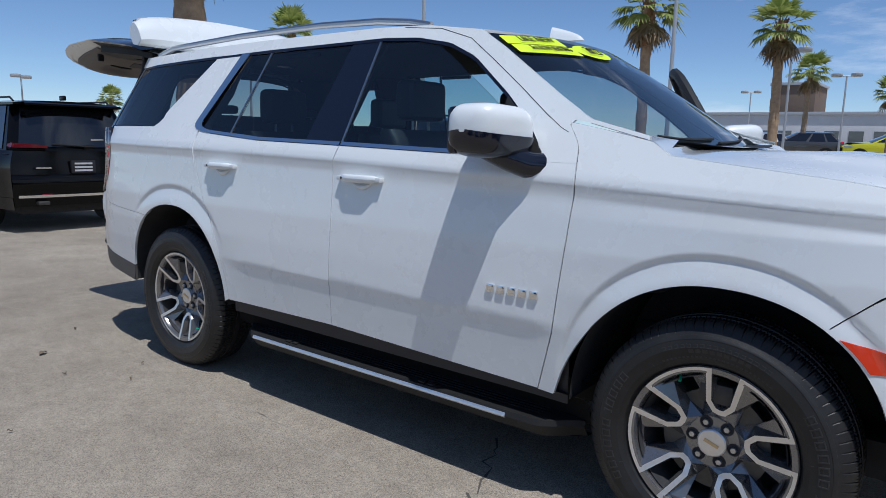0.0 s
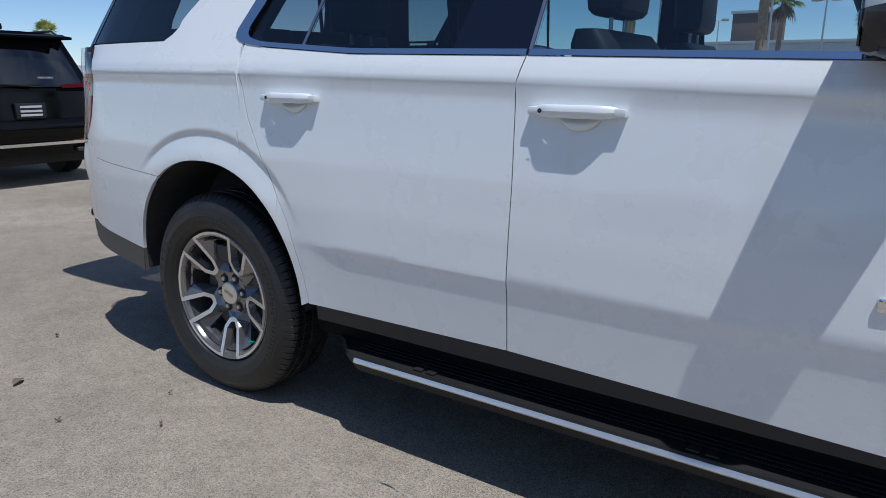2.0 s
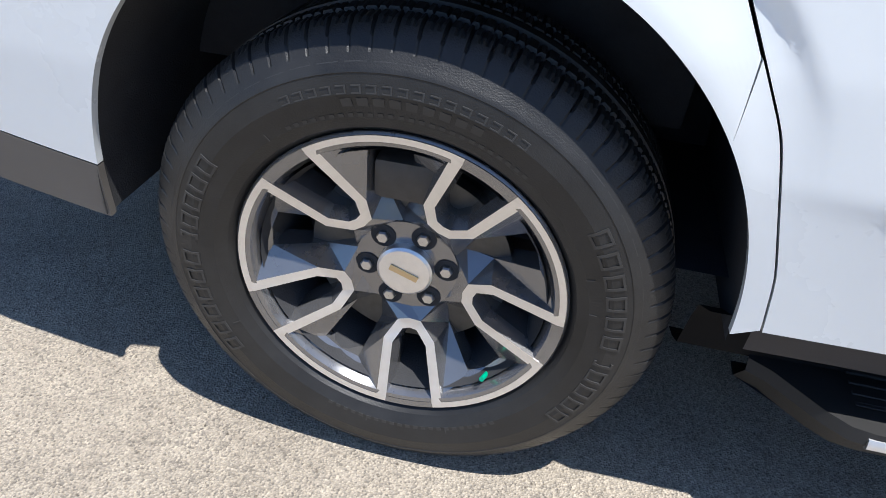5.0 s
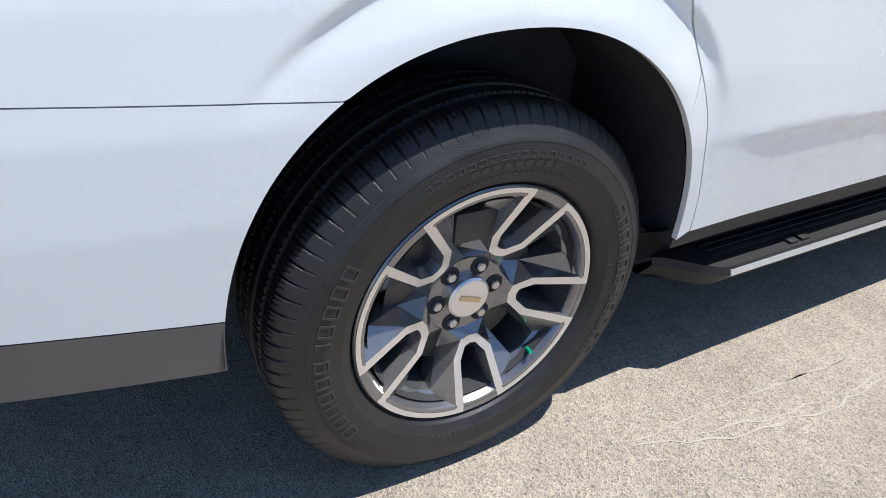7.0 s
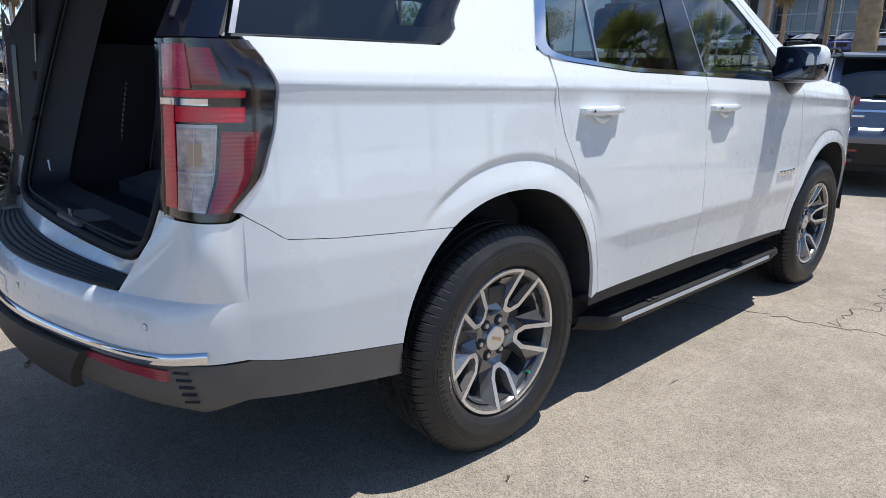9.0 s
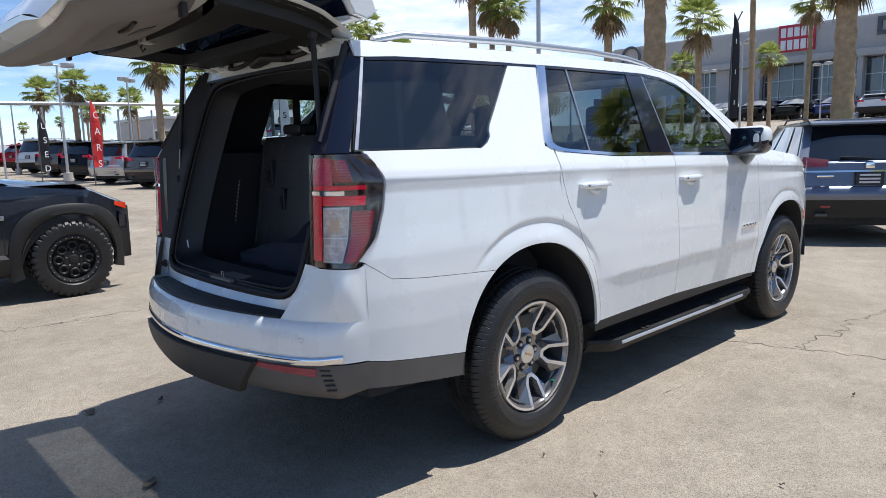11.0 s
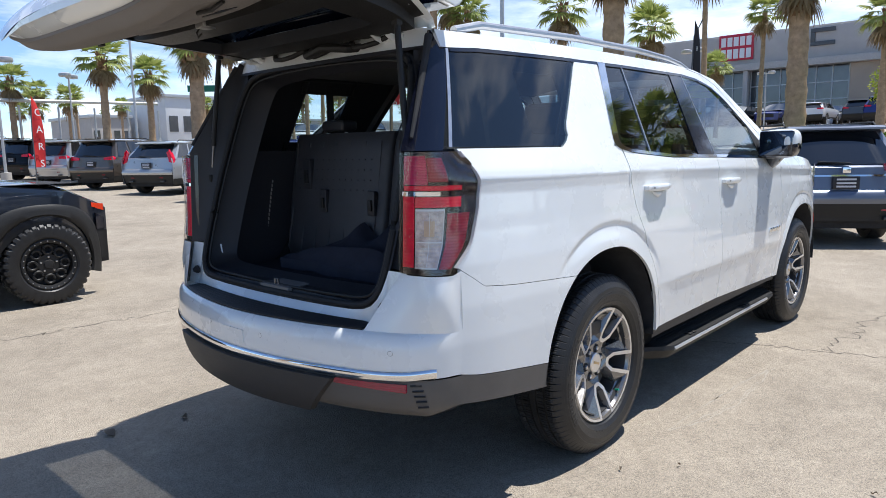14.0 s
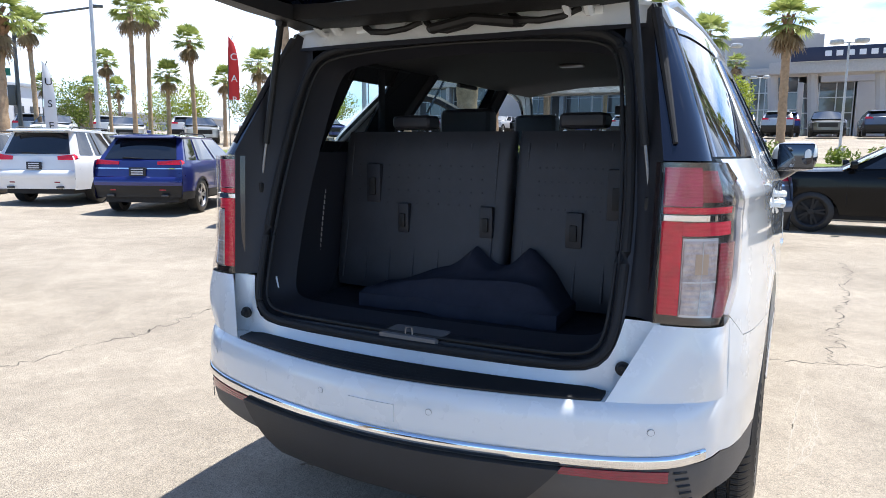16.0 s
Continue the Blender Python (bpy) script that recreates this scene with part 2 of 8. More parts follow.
def box_bm(x0, x1, y0, y1, z0, z1, bevel=0.0, seg=2, bm=None):
    bm = bm or bmesh.new()
    r = bmesh.ops.create_cube(bm, size=1.0)
    vs = r["verts"]
    for v in vs:
        v.co = Vector(((x0 + x1) / 2 + v.co.x * (x1 - x0), (y0 + y1) / 2 + v.co.y * (y1 - y0), (z0 + z1) / 2 + v.co.z * (z1 - z0)))
    if bevel:
        es = {e for v in vs for e in v.link_edges}
        bmesh.ops.bevel(bm, geom=list(es), offset=bevel, segments=seg, affect="EDGES", profile=0.6)
    return bm


def grid_bm(fn, nu, nv, depth=0.0, inward=None, bm=None, close=False):
    """A surface fn(u, v) -> point; depth folds its rim inward by the vector function inward(point)."""
    bm = bm or bmesh.new()
    g = [[bm.verts.new(fn(i / nu, j / nv)) for j in range(nv + 1)] for i in range(nu + (0 if close else 1))]
    n = len(g)
    for i in range(n if close else n - 1):
        for j in range(nv):
            q = (g[i][j], g[(i + 1) % n][j], g[(i + 1) % n][j + 1], g[i][j + 1])
            try:
                bm.faces.new(q)
            except ValueError:
                pass
    if depth:
        rim = [g[i][0] for i in range(n)] + [g[-1][j] for j in range(1, nv + 1)] + [g[i][nv] for i in range(n - 2, -1, -1)] + [g[0][j] for j in range(nv - 1, 0, -1)]
        inn = [bm.verts.new(v.co + inward(v.co) * depth) for v in rim]
        for k in range(len(rim)):
            try:
                bm.faces.new((rim[k], rim[(k + 1) % len(rim)], inn[(k + 1) % len(rim)], inn[k]))
            except ValueError:
                pass
    return bm


def lathe_bm(profile, seg, axis="y", bm=None, wobble=None):
    """Revolve (radius, along) pairs round the y axis."""
    bm = bm or bmesh.new()
    rings = []
    for k, (r, a) in enumerate(profile):
        ring = []
        for i in range(seg):
            th = 2 * math.pi * i / seg
            rr = r + (wobble(k, i) if wobble else 0)
            ring.append(bm.verts.new((rr * math.cos(th), a, rr * math.sin(th))))
        rings.append(ring)
    for a, b in zip(rings, rings[1:]):
        for i in range(seg):
            bm.faces.new((a[i], a[(i + 1) % seg], b[(i + 1) % seg], b[i]))
    return bm


def tube_bm(pts, r, seg=8, bm=None, taper=None):
    """A round bar along a line of points."""
    bm = bm or bmesh.new()
    pts = [Vector(p) for p in pts]
    rings, ref = [], Vector((0.13, 0.27, 0.95)).normalized()
    for i, p in enumerate(pts):
        d = (pts[min(i + 1, len(pts) - 1)] - pts[max(i - 1, 0)]).normalized()
        s = d.cross(ref if abs(d.dot(ref)) < 0.95 else Vector((1, 0, 0))).normalized()
        t = d.cross(s)
        rr = r * (taper(i / max(1, len(pts) - 1)) if taper else 1)
        rings.append([bm.verts.new(p + (s * math.cos(2 * math.pi * k / seg) + t * math.sin(2 * math.pi * k / seg)) * rr) for k in range(seg)])
    for a, b in zip(rings, rings[1:]):
        for k in range(seg):
            bm.faces.new((a[k], a[(k + 1) % seg], b[(k + 1) % seg], b[k]))
    bm.faces.new(rings[0][::-1]), bm.faces.new(rings[-1])
    return bm


def lerp(a, b, t):
    return a + (b - a) * t


def tab(x, pairs):
    """Straight-line table look-up of y at x."""
    if x <= pairs[0][0]:
        return pairs[0][1]
    for (xa, ya), (xb, yb) in zip(pairs, pairs[1:]):
        if x <= xb:
            return lerp(ya, yb, (x - xa) / (xb - xa))
    return pairs[-1][1]


def sstep(a, b, x):
    t = min(1, max(0, (x - a) / (b - a)))
    return t * t * (3 - 2 * t)


def smooth_tab(x, pairs):
    """Table look-up with eased corners."""
    h = 0.02
    return (tab(x - h, pairs) + 2 * tab(x, pairs) + tab(x + h, pairs)) / 4


def text_part(name, words, size, m, material, parent, label="", depth=0.001):
    cu = bpy.data.curves.new(name, "FONT")
    cu.body, cu.size, cu.extrude, cu.align_x, cu.align_y = words, size, depth, "CENTER", "CENTER"
    tmp = bpy.data.objects.new("tmp", cu)
    scene.collection.objects.link(tmp)
    me = bpy.data.meshes.new_from_object(tmp.evaluated_get(bpy.context.evaluated_depsgraph_get()))
    bpy.data.objects.remove(tmp)
    ob = link_mesh(name, me, material, parent, label, smooth=False)
    ob.matrix_basis = m
    return ob


# ---- ground ----
def ground_z(x, y):
    """The lot rises gently to the far side, and past the kerb up to the street and the lots beyond it."""
    return bank(x) + (0.25 * sstep(5, 24, y) + 0.45 * sstep(22, 45, y) if y > 5 else 0.0)


def bank(x):
    return 1.1 * sstep(14.0, 17.5, x) + 1.6 * sstep(20, 55, x)


def build_ground():
    bm = bmesh.new()
    ks = [-600, -300, -150, -80, -45, -25, -14, -8, -4, -1, 2, 3, 4, 5.5, 7, 9, 11, 13, 15, 17, 19, 21, 24, 28, 33, 38, 45, 60, 90, 150, 300, 700]
    xs = [-700, -300, -120, -60, -30, -15, -6, 0, 6, 12, 14, 14.7, 15.4, 16.1, 16.8, 17.5, 20, 23, 26, 30, 34, 38, 42, 55, 70, 120, 250, 700]
    g = [[bm.verts.new((x, y, ground_z(x, y))) for y in ks] for x in xs]
    for i in range(len(xs) - 1):
        for j in range(len(ks) - 1):
            bm.faces.new((g[i][j], g[i + 1][j], g[i + 1][j + 1], g[i][j + 1]))
    ob = part("ground", bm, ASPHALT)
    tagged(ob, "worn light grey asphalt parking lot with cracks and stains", "ground", kind="structure")
    return ob


build_ground()


# ---- the white SUV: lines of its side, as x along the car and z up ----
SHOULDER = [(-1.3, 1.308), (-1.0, 1.306), (0.2, 1.295), (1.35, 1.273), (2.55, 1.235), (3.5, 1.198), (4.1, 1.15)]
BELT = [(-1.0, 1.415), (0.10, 1.418), (0.15, 1.417), (0.30, 1.384), (0.73, 1.354), (1.34, 1.342), (2.17, 1.322), (2.6, 1.312)]
QUARTER_SEAM = [(0.40, 0.53), (0.49, 0.527), (0.585, 0.512), (0.78, 0.45), (0.975, 0.34), (1.138, 0.252), (1.306, 0.205), (1.45, 0.205)]
B_SEAM = [(0.4, 1.332), (0.5, 1.332), (0.7, 1.335), (1.0, 1.337), (1.25, 1.326), (1.34, 1.345), (1.45, 1.37)]
A_SEAM = [(0.4, 2.43), (0.465, 2.45), (0.70, 2.507), (1.018, 2.537), (1.234, 2.552), (1.369, 2.53), (1.41, 2.50), (1.46, 2.46)]
BODY_LOW = [(0.4, 0.488), (1.33, 0.498), (2.45, 0.465), (2.7, 0.455)]
GLASS_TOP = [(-0.75, 1.792), (-0.6, 1.803), (0.12, 1.820), (0.6, 1.830), (1.39, 1.838), (1.6, 1.826), (1.795, 1.790), (1.95, 1.722), (2.175, 1.555), (2.31, 1.435), (2.395, 1.335)]
ROOF_EDGE = [(-0.80, 1.862), (0.4, 1.890), (1.33, 1.896), (1.64, 1.884), (1.94, 1.842), (2.07, 1.765), (2.30, 1.617), (2.54, 1.462), (2.82, 1.392)]
HOOD_LINE = [(2.45, 1.47), (2.54, 1.452), (2.80, 1.388), (2.86, 1.345), (3.07, 1.322), (3.37, 1.290), (3.6, 1.255), (3.85, 1.19), (4.05, 1.10)]
Q_LINE = [(-1.1, 1.0), (-0.96, 0.995), (-0.90, 0.955), (-0.85, 0.918), (-0.7, 0.903), (-0.3, 0.880), (-0.2, 0.87)]
BUMPER_LOW = [(-1.1, 0.606), (-0.95, 0.604), (-0.88, 0.590), (-0.45, 0.542)]
LAMP_EDGE = [(0.90, -0.985), (0.985, -0.980), (1.03, -0.935), (1.08, -0.890), (1.2, -0.85), (1.30, -0.835), (1.36, -0.862), (1.42, -0.905)]
ARCH_W, ARCH_Z = 0.49, 0.45


def arch_level(x, z, hub):
    """1 on the wheel arch's lip, more outside it."""
    dx = x - hub
    soft = 2.25 if (dx < 0) == (hub < 1) else 2.1
    h = 0.515 if hub < 1 else 0.497
    return ((abs(dx) / ARCH_W) ** soft + (max(0.0, z - ARCH_Z) / h) ** soft) ** (1 / soft)


def arch_z(x, hub):
    dx = min(0.9999, abs(x - hub) / ARCH_W)
    soft = 2.25 if (x < hub) == (hub < 1) else 2.1
    return ARCH_Z + (0.515 if hub < 1 else 0.497) * (1 - dx ** soft) ** (1 / soft)


def arch_x(z, hub, side):
    soft = 2.25 if (side < 0) == (hub < 1) else 2.1
    q = min(0.9999, max(0.0, (z - ARCH_Z) / (0.515 if hub < 1 else 0.497)))
    return hub + side * ARCH_W * (1 - q ** soft) ** (1 / soft)


def half_width(x, z):
    """Half the body's width: the one surface that every side panel lies on."""
    zs = smooth_tab(x, SHOULDER)
    if z > zs:
        w = 0.962 - 0.30 * min(z - zs, 0.03) - 0.475 * max(0, z - zs - 0.03)
    else:
        w = tab(z, [(0.3, 0.962), (0.46, 0.970), (0.52, 0.9745), (0.60, 0.981), (0.66, 0.9865), (0.698, 0.991), (0.715, 0.997), (0.85, 0.992), (1.0, 0.982), (1.12, 0.969), (zs - 0.05, 0.958), (zs - 0.004, 0.9605), (zs, 0.962)])
        k = sstep(0.42, 0.75, x) * (1 - sstep(2.42, 2.6, x))
        w = lerp(tab(z, [(0.3, 0.97), (0.5, 0.978), (0.72, 0.989), (0.85, 0.990), (1.0, 0.982), (1.12, 0.969), (zs - 0.05, 0.958), (zs - 0.004, 0.9605), (zs, 0.962)]), w, k)
        for hub in (0.0, 3.071):
            if abs(x - hub) < 0.75 and z < 1.15:
                e = arch_level(x, z, hub)
                ew, eh = (0.588, 0.634) if hub < 1 else (0.555, 0.598)
                e2 = ((abs(x - hub) / ew) ** 2.15 + (max(0.0, z - ARCH_Z) / eh) ** 2.15) ** (1 / 2.15)
                if e2 < 1:
                    k = sstep(0.84, 1.02, z) if x < 0 else sstep(0.50, 0.66, z) * (1 - sstep(0.36, 0.52, x) * (hub < 1))
                    f = max(0.0, e - 1) / (max(0.0, e - 1) + (1 - e2) + 1e-6)
                    w += k * (-0.009 * (1 - sstep(0.965, 1.0, e2)) + 0.013 * (1 - sstep(0.0, 1.0, f)))
    if x < 0:
        w -= 0.075 * x * x + 0.43 * max(0.0, -0.75 - x) ** 2
    if x > 3.2:
        w -= 0.32 * (x - 3.2) ** 2
    return w


def side_point(x, z, side, off=0.0):
    return Vector((x, side * (half_width(x, z) + off), z))


def side_panel(name, xz, nu, nv, material, parent, side, label="", off=0.0, depth=0.014):
    """A panel of the body's side, xz(u, v) -> (x, z), with its rim folded inward so that the joints are real gaps."""
    def fn(u, v):
        x, z = xz(u, v)
        d = abs(xz(u, min(1, v + 1 / nv))[1] - z) if v < 1 else abs(z - xz(u, v - 1 / nv)[1])
        zs = smooth_tab(x, SHOULDER)
        for crease in (zs,) + ((0.7135,) if 0.6 < x < 2.45 else ()):
            if 0 < v < 1 and abs(z - crease) <= d / 2:
                z = crease
            elif 0 < v < 1 and abs(z - crease + d) < d / 2:
                z = crease - 0.008
        return side_point(x, z, side, off)
    bm = grid_bm(fn, nu, nv, depth, lambda p: Vector((0, -side, 0)))
    return part(name, bm, material, parent, label, sharp=50)


def door_xz(xl, xr, low, high, gap=0.0022):
    def f(u, v):
        z, x = 1.0, 1.0
        for _ in range(4):
            x = lerp(smooth_tab(z, xl) + gap, smooth_tab(z, xr) - gap, u)
            z = lerp(smooth_tab(x, low), smooth_tab(x, high), v)
        return x, z
    return f


def quarter_xz(u, v):
    """Between the lamp, the bumper's joint, the wheel arch and the door's seam."""
    x0 = lerp(-0.88, 0.40, u)
    x, z = x0, 1.0
    for _ in range(4):
        low = tab(x, Q_LINE) + 0.0012 if x < -0.30 else arch_z(x, 0.0)
        high = 1.414
        if x > 0.2:
            high = max(low + 0.004, min(1.414, tab(x + 0.003, sorted((xx, zz) for zz, xx in QUARTER_SEAM if zz < 1.40))))
        z = lerp(low, high, v)
        x = x0 + (smooth_tab(z, LAMP_EDGE) + 0.88) * max(0, 1 - u * 1.6) ** 3
    return x, z


def arch_tail_xz(u, v):
    za, zs = lerp(arch_z(0.40, 0.0), 0.475, v), lerp(0.862, 0.492, v)
    return lerp(arch_x(za, 0.0, 1), smooth_tab(zs, QUARTER_SEAM) - 0.0012, u), lerp(za, zs, u)


def bumper_side_xz(u, v):
    z = 0.7
    x = 0.0
    for _ in range(14):
        x = lerp(x or -0.7, lerp(-0.95, arch_x(z, 0.0, -1), u), 0.6)
        z = lerp(tab(x, BUMPER_LOW), tab(x, Q_LINE) - 0.0012, v)
    return x, z


def bumper_black_xz(u, v):
    z = 0.5
    x = 0.0
    for _ in range(4):
        x = lerp(-0.95, arch_x(max(z, 0.46), 0.0, -1) + 0.02 * (0.53 - z), u)
        z = lerp(tab(x, [(-1.1, 0.505), (-0.5, 0.445)]), tab(x, BUMPER_LOW) - 0.003, v)
    return x, z


def fender_xz(u, v):
    x = lerp(2.53, 3.62, u)
    if x < 2.585:
        low = tab(x, BODY_LOW)
    elif x < 3.375:
        low = arch_z(x, 3.071)
    else:
        low = tab(x, [(3.375, 0.873), (3.49, 0.976), (3.62, 1.06)])
    z = lerp(low, tab(x, HOOD_LINE) - 0.003, v)
    x += (smooth_tab(z, A_SEAM) + 0.003 - 2.53) * max(0, 1 - u * 2.2) ** 2
    return x, z


def front_bumper_xz(u, v):
    z = 0.7
    x = 0.0
    for _ in range(14):
        x = lerp(x or 3.5, lerp(arch_x(max(0.46, z), 3.071, 1), 3.86, u), 0.6)
        z = lerp(0.42, tab(x, [(3.375, 0.868), (3.49, 0.970), (3.62, 1.054), (3.9, 1.03)]), v)
    return x, z


def build_wheel(side, turn):
    """Six-lug alloy wheel with five U-shaped machined spokes, on a road tyre. Built round the y axis, its face to -y."""
    w = empty("wheel", "", "")
    # tyre
    R = 0.420
    prof = [(0.258, 0.085), (0.272, 0.105), (0.282, 0.120), (0.300, 0.131), (0.335, 0.138), (0.3615, 0.1338), (0.363, 0.1346), (0.368, 0.1326), (0.370, 0.1310), (0.385, 0.122), (0.404, 0.110), (0.414, 0.099)]
    tread = [(R, 0.088), (R, 0.062), (R - 0.008, 0.060), (R - 0.008, 0.053), (R + 0.001, 0.051), (R + 0.001, 0.022), (R - 0.008, 0.020), (R - 0.008, 0.013), (R + 0.002, 0.011)]
    half = prof + tread
    full = [(r, -a) for r, a in half] + [(r, a) for r, a in reversed(half)]
    seg = 840
    n = len(full)
    lug = {12, 13, n - 13, n - 14}
    rib = {16, 17, n - 17, n - 18}
    shoulder = {10, 11, n - 11, n - 12}

    def wob(k, i):
        j = (i + (5 if k < n / 2 else 0)) % 10
        if k in lug or k in shoulder:
            return (-0.008 if k in lug else -0.0045) if j == 0 else (-0.0028 if j in (3, 6) and k in lug else 0.0)
        if k in rib and i % 10 in (4, 8):
            return -0.005
        return 0.0
    bm = lathe_bm(full, seg, wobble=wob)
    tyre = part("tyre", bm, RUBBER, w, "black road tyre with grooved tread", sharp=20)
    tyre.location = (0, 0.020, 0)
    # raised marks on the sidewall, as plain bars
    bm = bmesh.new()

    def mark(th0, th1, r0, r1, proud=0.0026):
        k = max(1, int((th1 - th0) / 2.0))
        tabw = lambda r: tab(r, [(0.282, 0.120), (0.300, 0.131), (0.335, 0.138), (0.362, 0.134), (0.385, 0.122)])
        fn = lambda u, v: Vector((lerp(r0, r1, v) * math.cos(radians(lerp(th0, th1, u))), -tabw(lerp(r0, r1, v)) - proud, lerp(r0, r1, v) * math.sin(radians(lerp(th0, th1, u)))))
        grid_bm(fn, k, 2, 0.003, lambda p: Vector((0, 1, 0)), bm)
    for base in (146, -34):
        for i in range(11):
            a = base + i * 6.4
            wid = 1.7 if i == 4 else 4.4
            mark(a, a + wid, 0.350, 0.3535, 0.0016)
            mark(a, a + wid, 0.324, 0.3275, 0.0016)
            mark(a, a + 0.7, 0.3275, 0.350, 0.0016)
            if wid > 3:
                mark(a + wid - 0.7, a + wid, 0.3275, 0.350, 0.0016)
    for i in range(17):
        mark(60 + i * 3.5, 60 + i * 3.5 + 2.3, 0.346, 0.3475, 0.0010)
        mark(60 + i * 3.5, 60 + i * 3.5 + 2.3, 0.336, 0.3375, 0.0010)
        mark(60 + i * 3.5, 60 + i * 3.5 + 0.4, 0.3375, 0.346, 0.0010)
    for i in range(9):
        mark(70 + i * 3.9, 70 + i * 3.9 + 2.7, 0.318, 0.330, 0.0008)
    for i in range(26):
        mark(55 + i * 2.6, 55 + i * 2.6 + 1.4, 0.302, 0.3075, 0.0007)
    for i in range(22):
        mark(-112 + i * 2.8, -112 + i * 2.8 + 1.5, 0.300, 0.306, 0.0007)
    for a in (8, 20, -70, 128, 205, 262):
        mark(a, a + 0.35, 0.300, 0.312, 0.0012)
    for i in range(60):
        mark(i * 6 + 1, i * 6 + 5.6, 0.3745, 0.3755, 0.0010)
    tagged(part("sidewall_mark", bm, RUBBER_MARK, tyre), kind="stuff")
    # rim: lip and barrel
    lip = [(0.236, 0.05), (0.243, -0.04), (0.247, -0.075), (0.256, -0.0905), (0.262, -0.092), (0.2755, -0.094), (0.279, -0.091), (0.279, -0.082)]
    rim = part("rim", lathe_bm(lip, 120), DARK_ALLOY, w, "machined alloy wheel with dark grey spokes")
    rim.scale = (0.972, 1, 0.972)
    part("barrel", lathe_bm([(0.243, -0.078), (0.232, -0.05), (0.225, 0.08), (0.05, 0.085)], 72), LINER, rim)
    face_y = -0.093

    def P(a, s, d, ax, flip):
        s = -s if flip else s
        c, sn = math.cos(ax), math.sin(ax)
        return Vector((a * c - s * sn, face_y - d + 0.048 * (1 - sstep(0.09, 0.255, math.hypot(a, s))), a * sn + s * c))

    def Q(a, s, d, ax, flip):
        return P(a, -s, d, ax + (-1 if flip else 1) * radians(36), flip)
    bright, dark = bmesh.new(), bmesh.new()

    def poly(bm, pts, flip):
        vs = [bm.verts.new(p) for p in pts]
        bm.faces.new(vs[::-1] if flip else vs)
    for k in range(5):
        ax = radians(turn + 72 * k)
        for flip in (False, True):
            inn = [(0.262, 0.044), (0.152, 0.031), (0.126, 0.013), (0.123, 0.0)]
            out = [(0.262, 0.063), (0.143, 0.047), (0.108, 0.021), (0.104, 0.0)]
            win = [(0.250, 0.034), (0.160, 0.022), (0.140, 0.008), (0.138, 0.0)]
            pi, po = [P(*p, 0.001, ax, flip) for p in inn], [P(*p, 0.001, ax, flip) for p in out]
            pw, pd = [P(*p, -0.026, ax, flip) for p in win], [P(*p, -0.075, ax, flip) for p in win]
            q = [Q(0.258, 0, -0.010, ax, flip), Q(0.234, 0, -0.034, ax, flip), Q(0.228, 0.036, -0.034, ax, flip), Q(0.146, 0.027, -0.044, ax, flip), Q(0.106, 0, -0.036, ax, flip), Q(0.090, 0, -0.016, ax, flip)]
            qd = [Q(0.234, 0, -0.080, ax, flip), Q(0.228, 0.036, -0.080, ax, flip), Q(0.146, 0.027, -0.080, ax, flip), Q(0.106, 0, -0.080, ax, flip)]
            hubp = P(0.086, 0, -0.012, ax, flip)
            for i in range(3):
                poly(bright, (pi[i], pi[i + 1], po[i + 1], po[i]), flip)
                poly(dark, (pw[i], pw[i + 1], pi[i + 1], pi[i]), flip)
                poly(dark, (pd[i], pd[i + 1], pw[i + 1], pw[i]), flip)
                poly(dark, (qd[i], qd[i + 1], q[i + 2], q[i + 1]), flip)
            poly(dark, (po[0], q[2], q[1], q[0]), flip)
            poly(dark, (po[0], po[1], q[3], q[2]), flip)
            poly(dark, (po[1], po[2], q[3]), flip)
            poly(dark, (po[2], q[5], q[4], q[3]), flip)
            poly(dark, (po[2], po[3], hubp, q[5]), flip)
    for k in range(5):
        for a0, a1, bm in ((-9.6, 9.6, dark), (9.6, 62.4, bright)):
            nn = 6 if a1 - a0 < 30 else 14
            for i in range(nn):
                t0, t1 = (radians(turn + 72 * k + lerp(a0, a1, q / nn)) for q in (i, i + 1))
                poly(bm, [Vector((r * math.cos(t), face_y + dy, r * math.sin(t))) for r, t, dy in ((0.2635, t0, 0.0), (0.2635, t1, 0.0), (0.2745, t1, -0.002), (0.2745, t0, -0.002))], True)
    for bm, nm, mt, lb in ((bright, "spoke_face", MACHINED, "bright machined spoke faces"), (dark, "spoke", DARK_ALLOY, "dark grey painted spokes")):
        bmesh.ops.remove_doubles(bm, verts=bm.verts, dist=0.0004)
        part(nm, bm, mt, rim, lb, smooth=False)
    sink = Vector((0, 0.046, 0))
    part("hub", lathe_bm([(0.001, -0.079), (0.090, -0.080), (0.090, -0.03)], 40), DARK_ALLOY, rim).location = sink
    part("centre_cap", lathe_bm([(0.0005, -0.0985), (0.044, -0.0975), (0.0485, -0.094), (0.0485, -0.078)], 40), MACHINED, rim, "silver centre cap").location = sink
    bm = box_bm(-0.026, 0.026, -0.1005, -0.098, -0.006, 0.006, 0.001)
    em = part("emblem", bm, GOLD, rim, "plain gold emblem")
    em.rotation_euler = (0, radians(20), 0)
    em.location = sink
    for k in range(6):
        a = radians(60 * k + turn + 90)
        bm = lathe_bm([(0.0005, -0.094), (0.0095, -0.0935), (0.0115, -0.090), (0.0115, -0.070)], 6)
        nut = part("lug_nut", bm, SATIN, rim, smooth=False)
        nut.location = (0.0699 * math.cos(a), 0.050, 0.0699 * math.sin(a))
        # flat black ring and disc stand in for the shade of the nut pocket
        well = part("lug_well_shade", lathe_bm([(0.0145, -0.0812), (0.0215, -0.0816), (0.022, -0.078)], 20), LINER, rim)
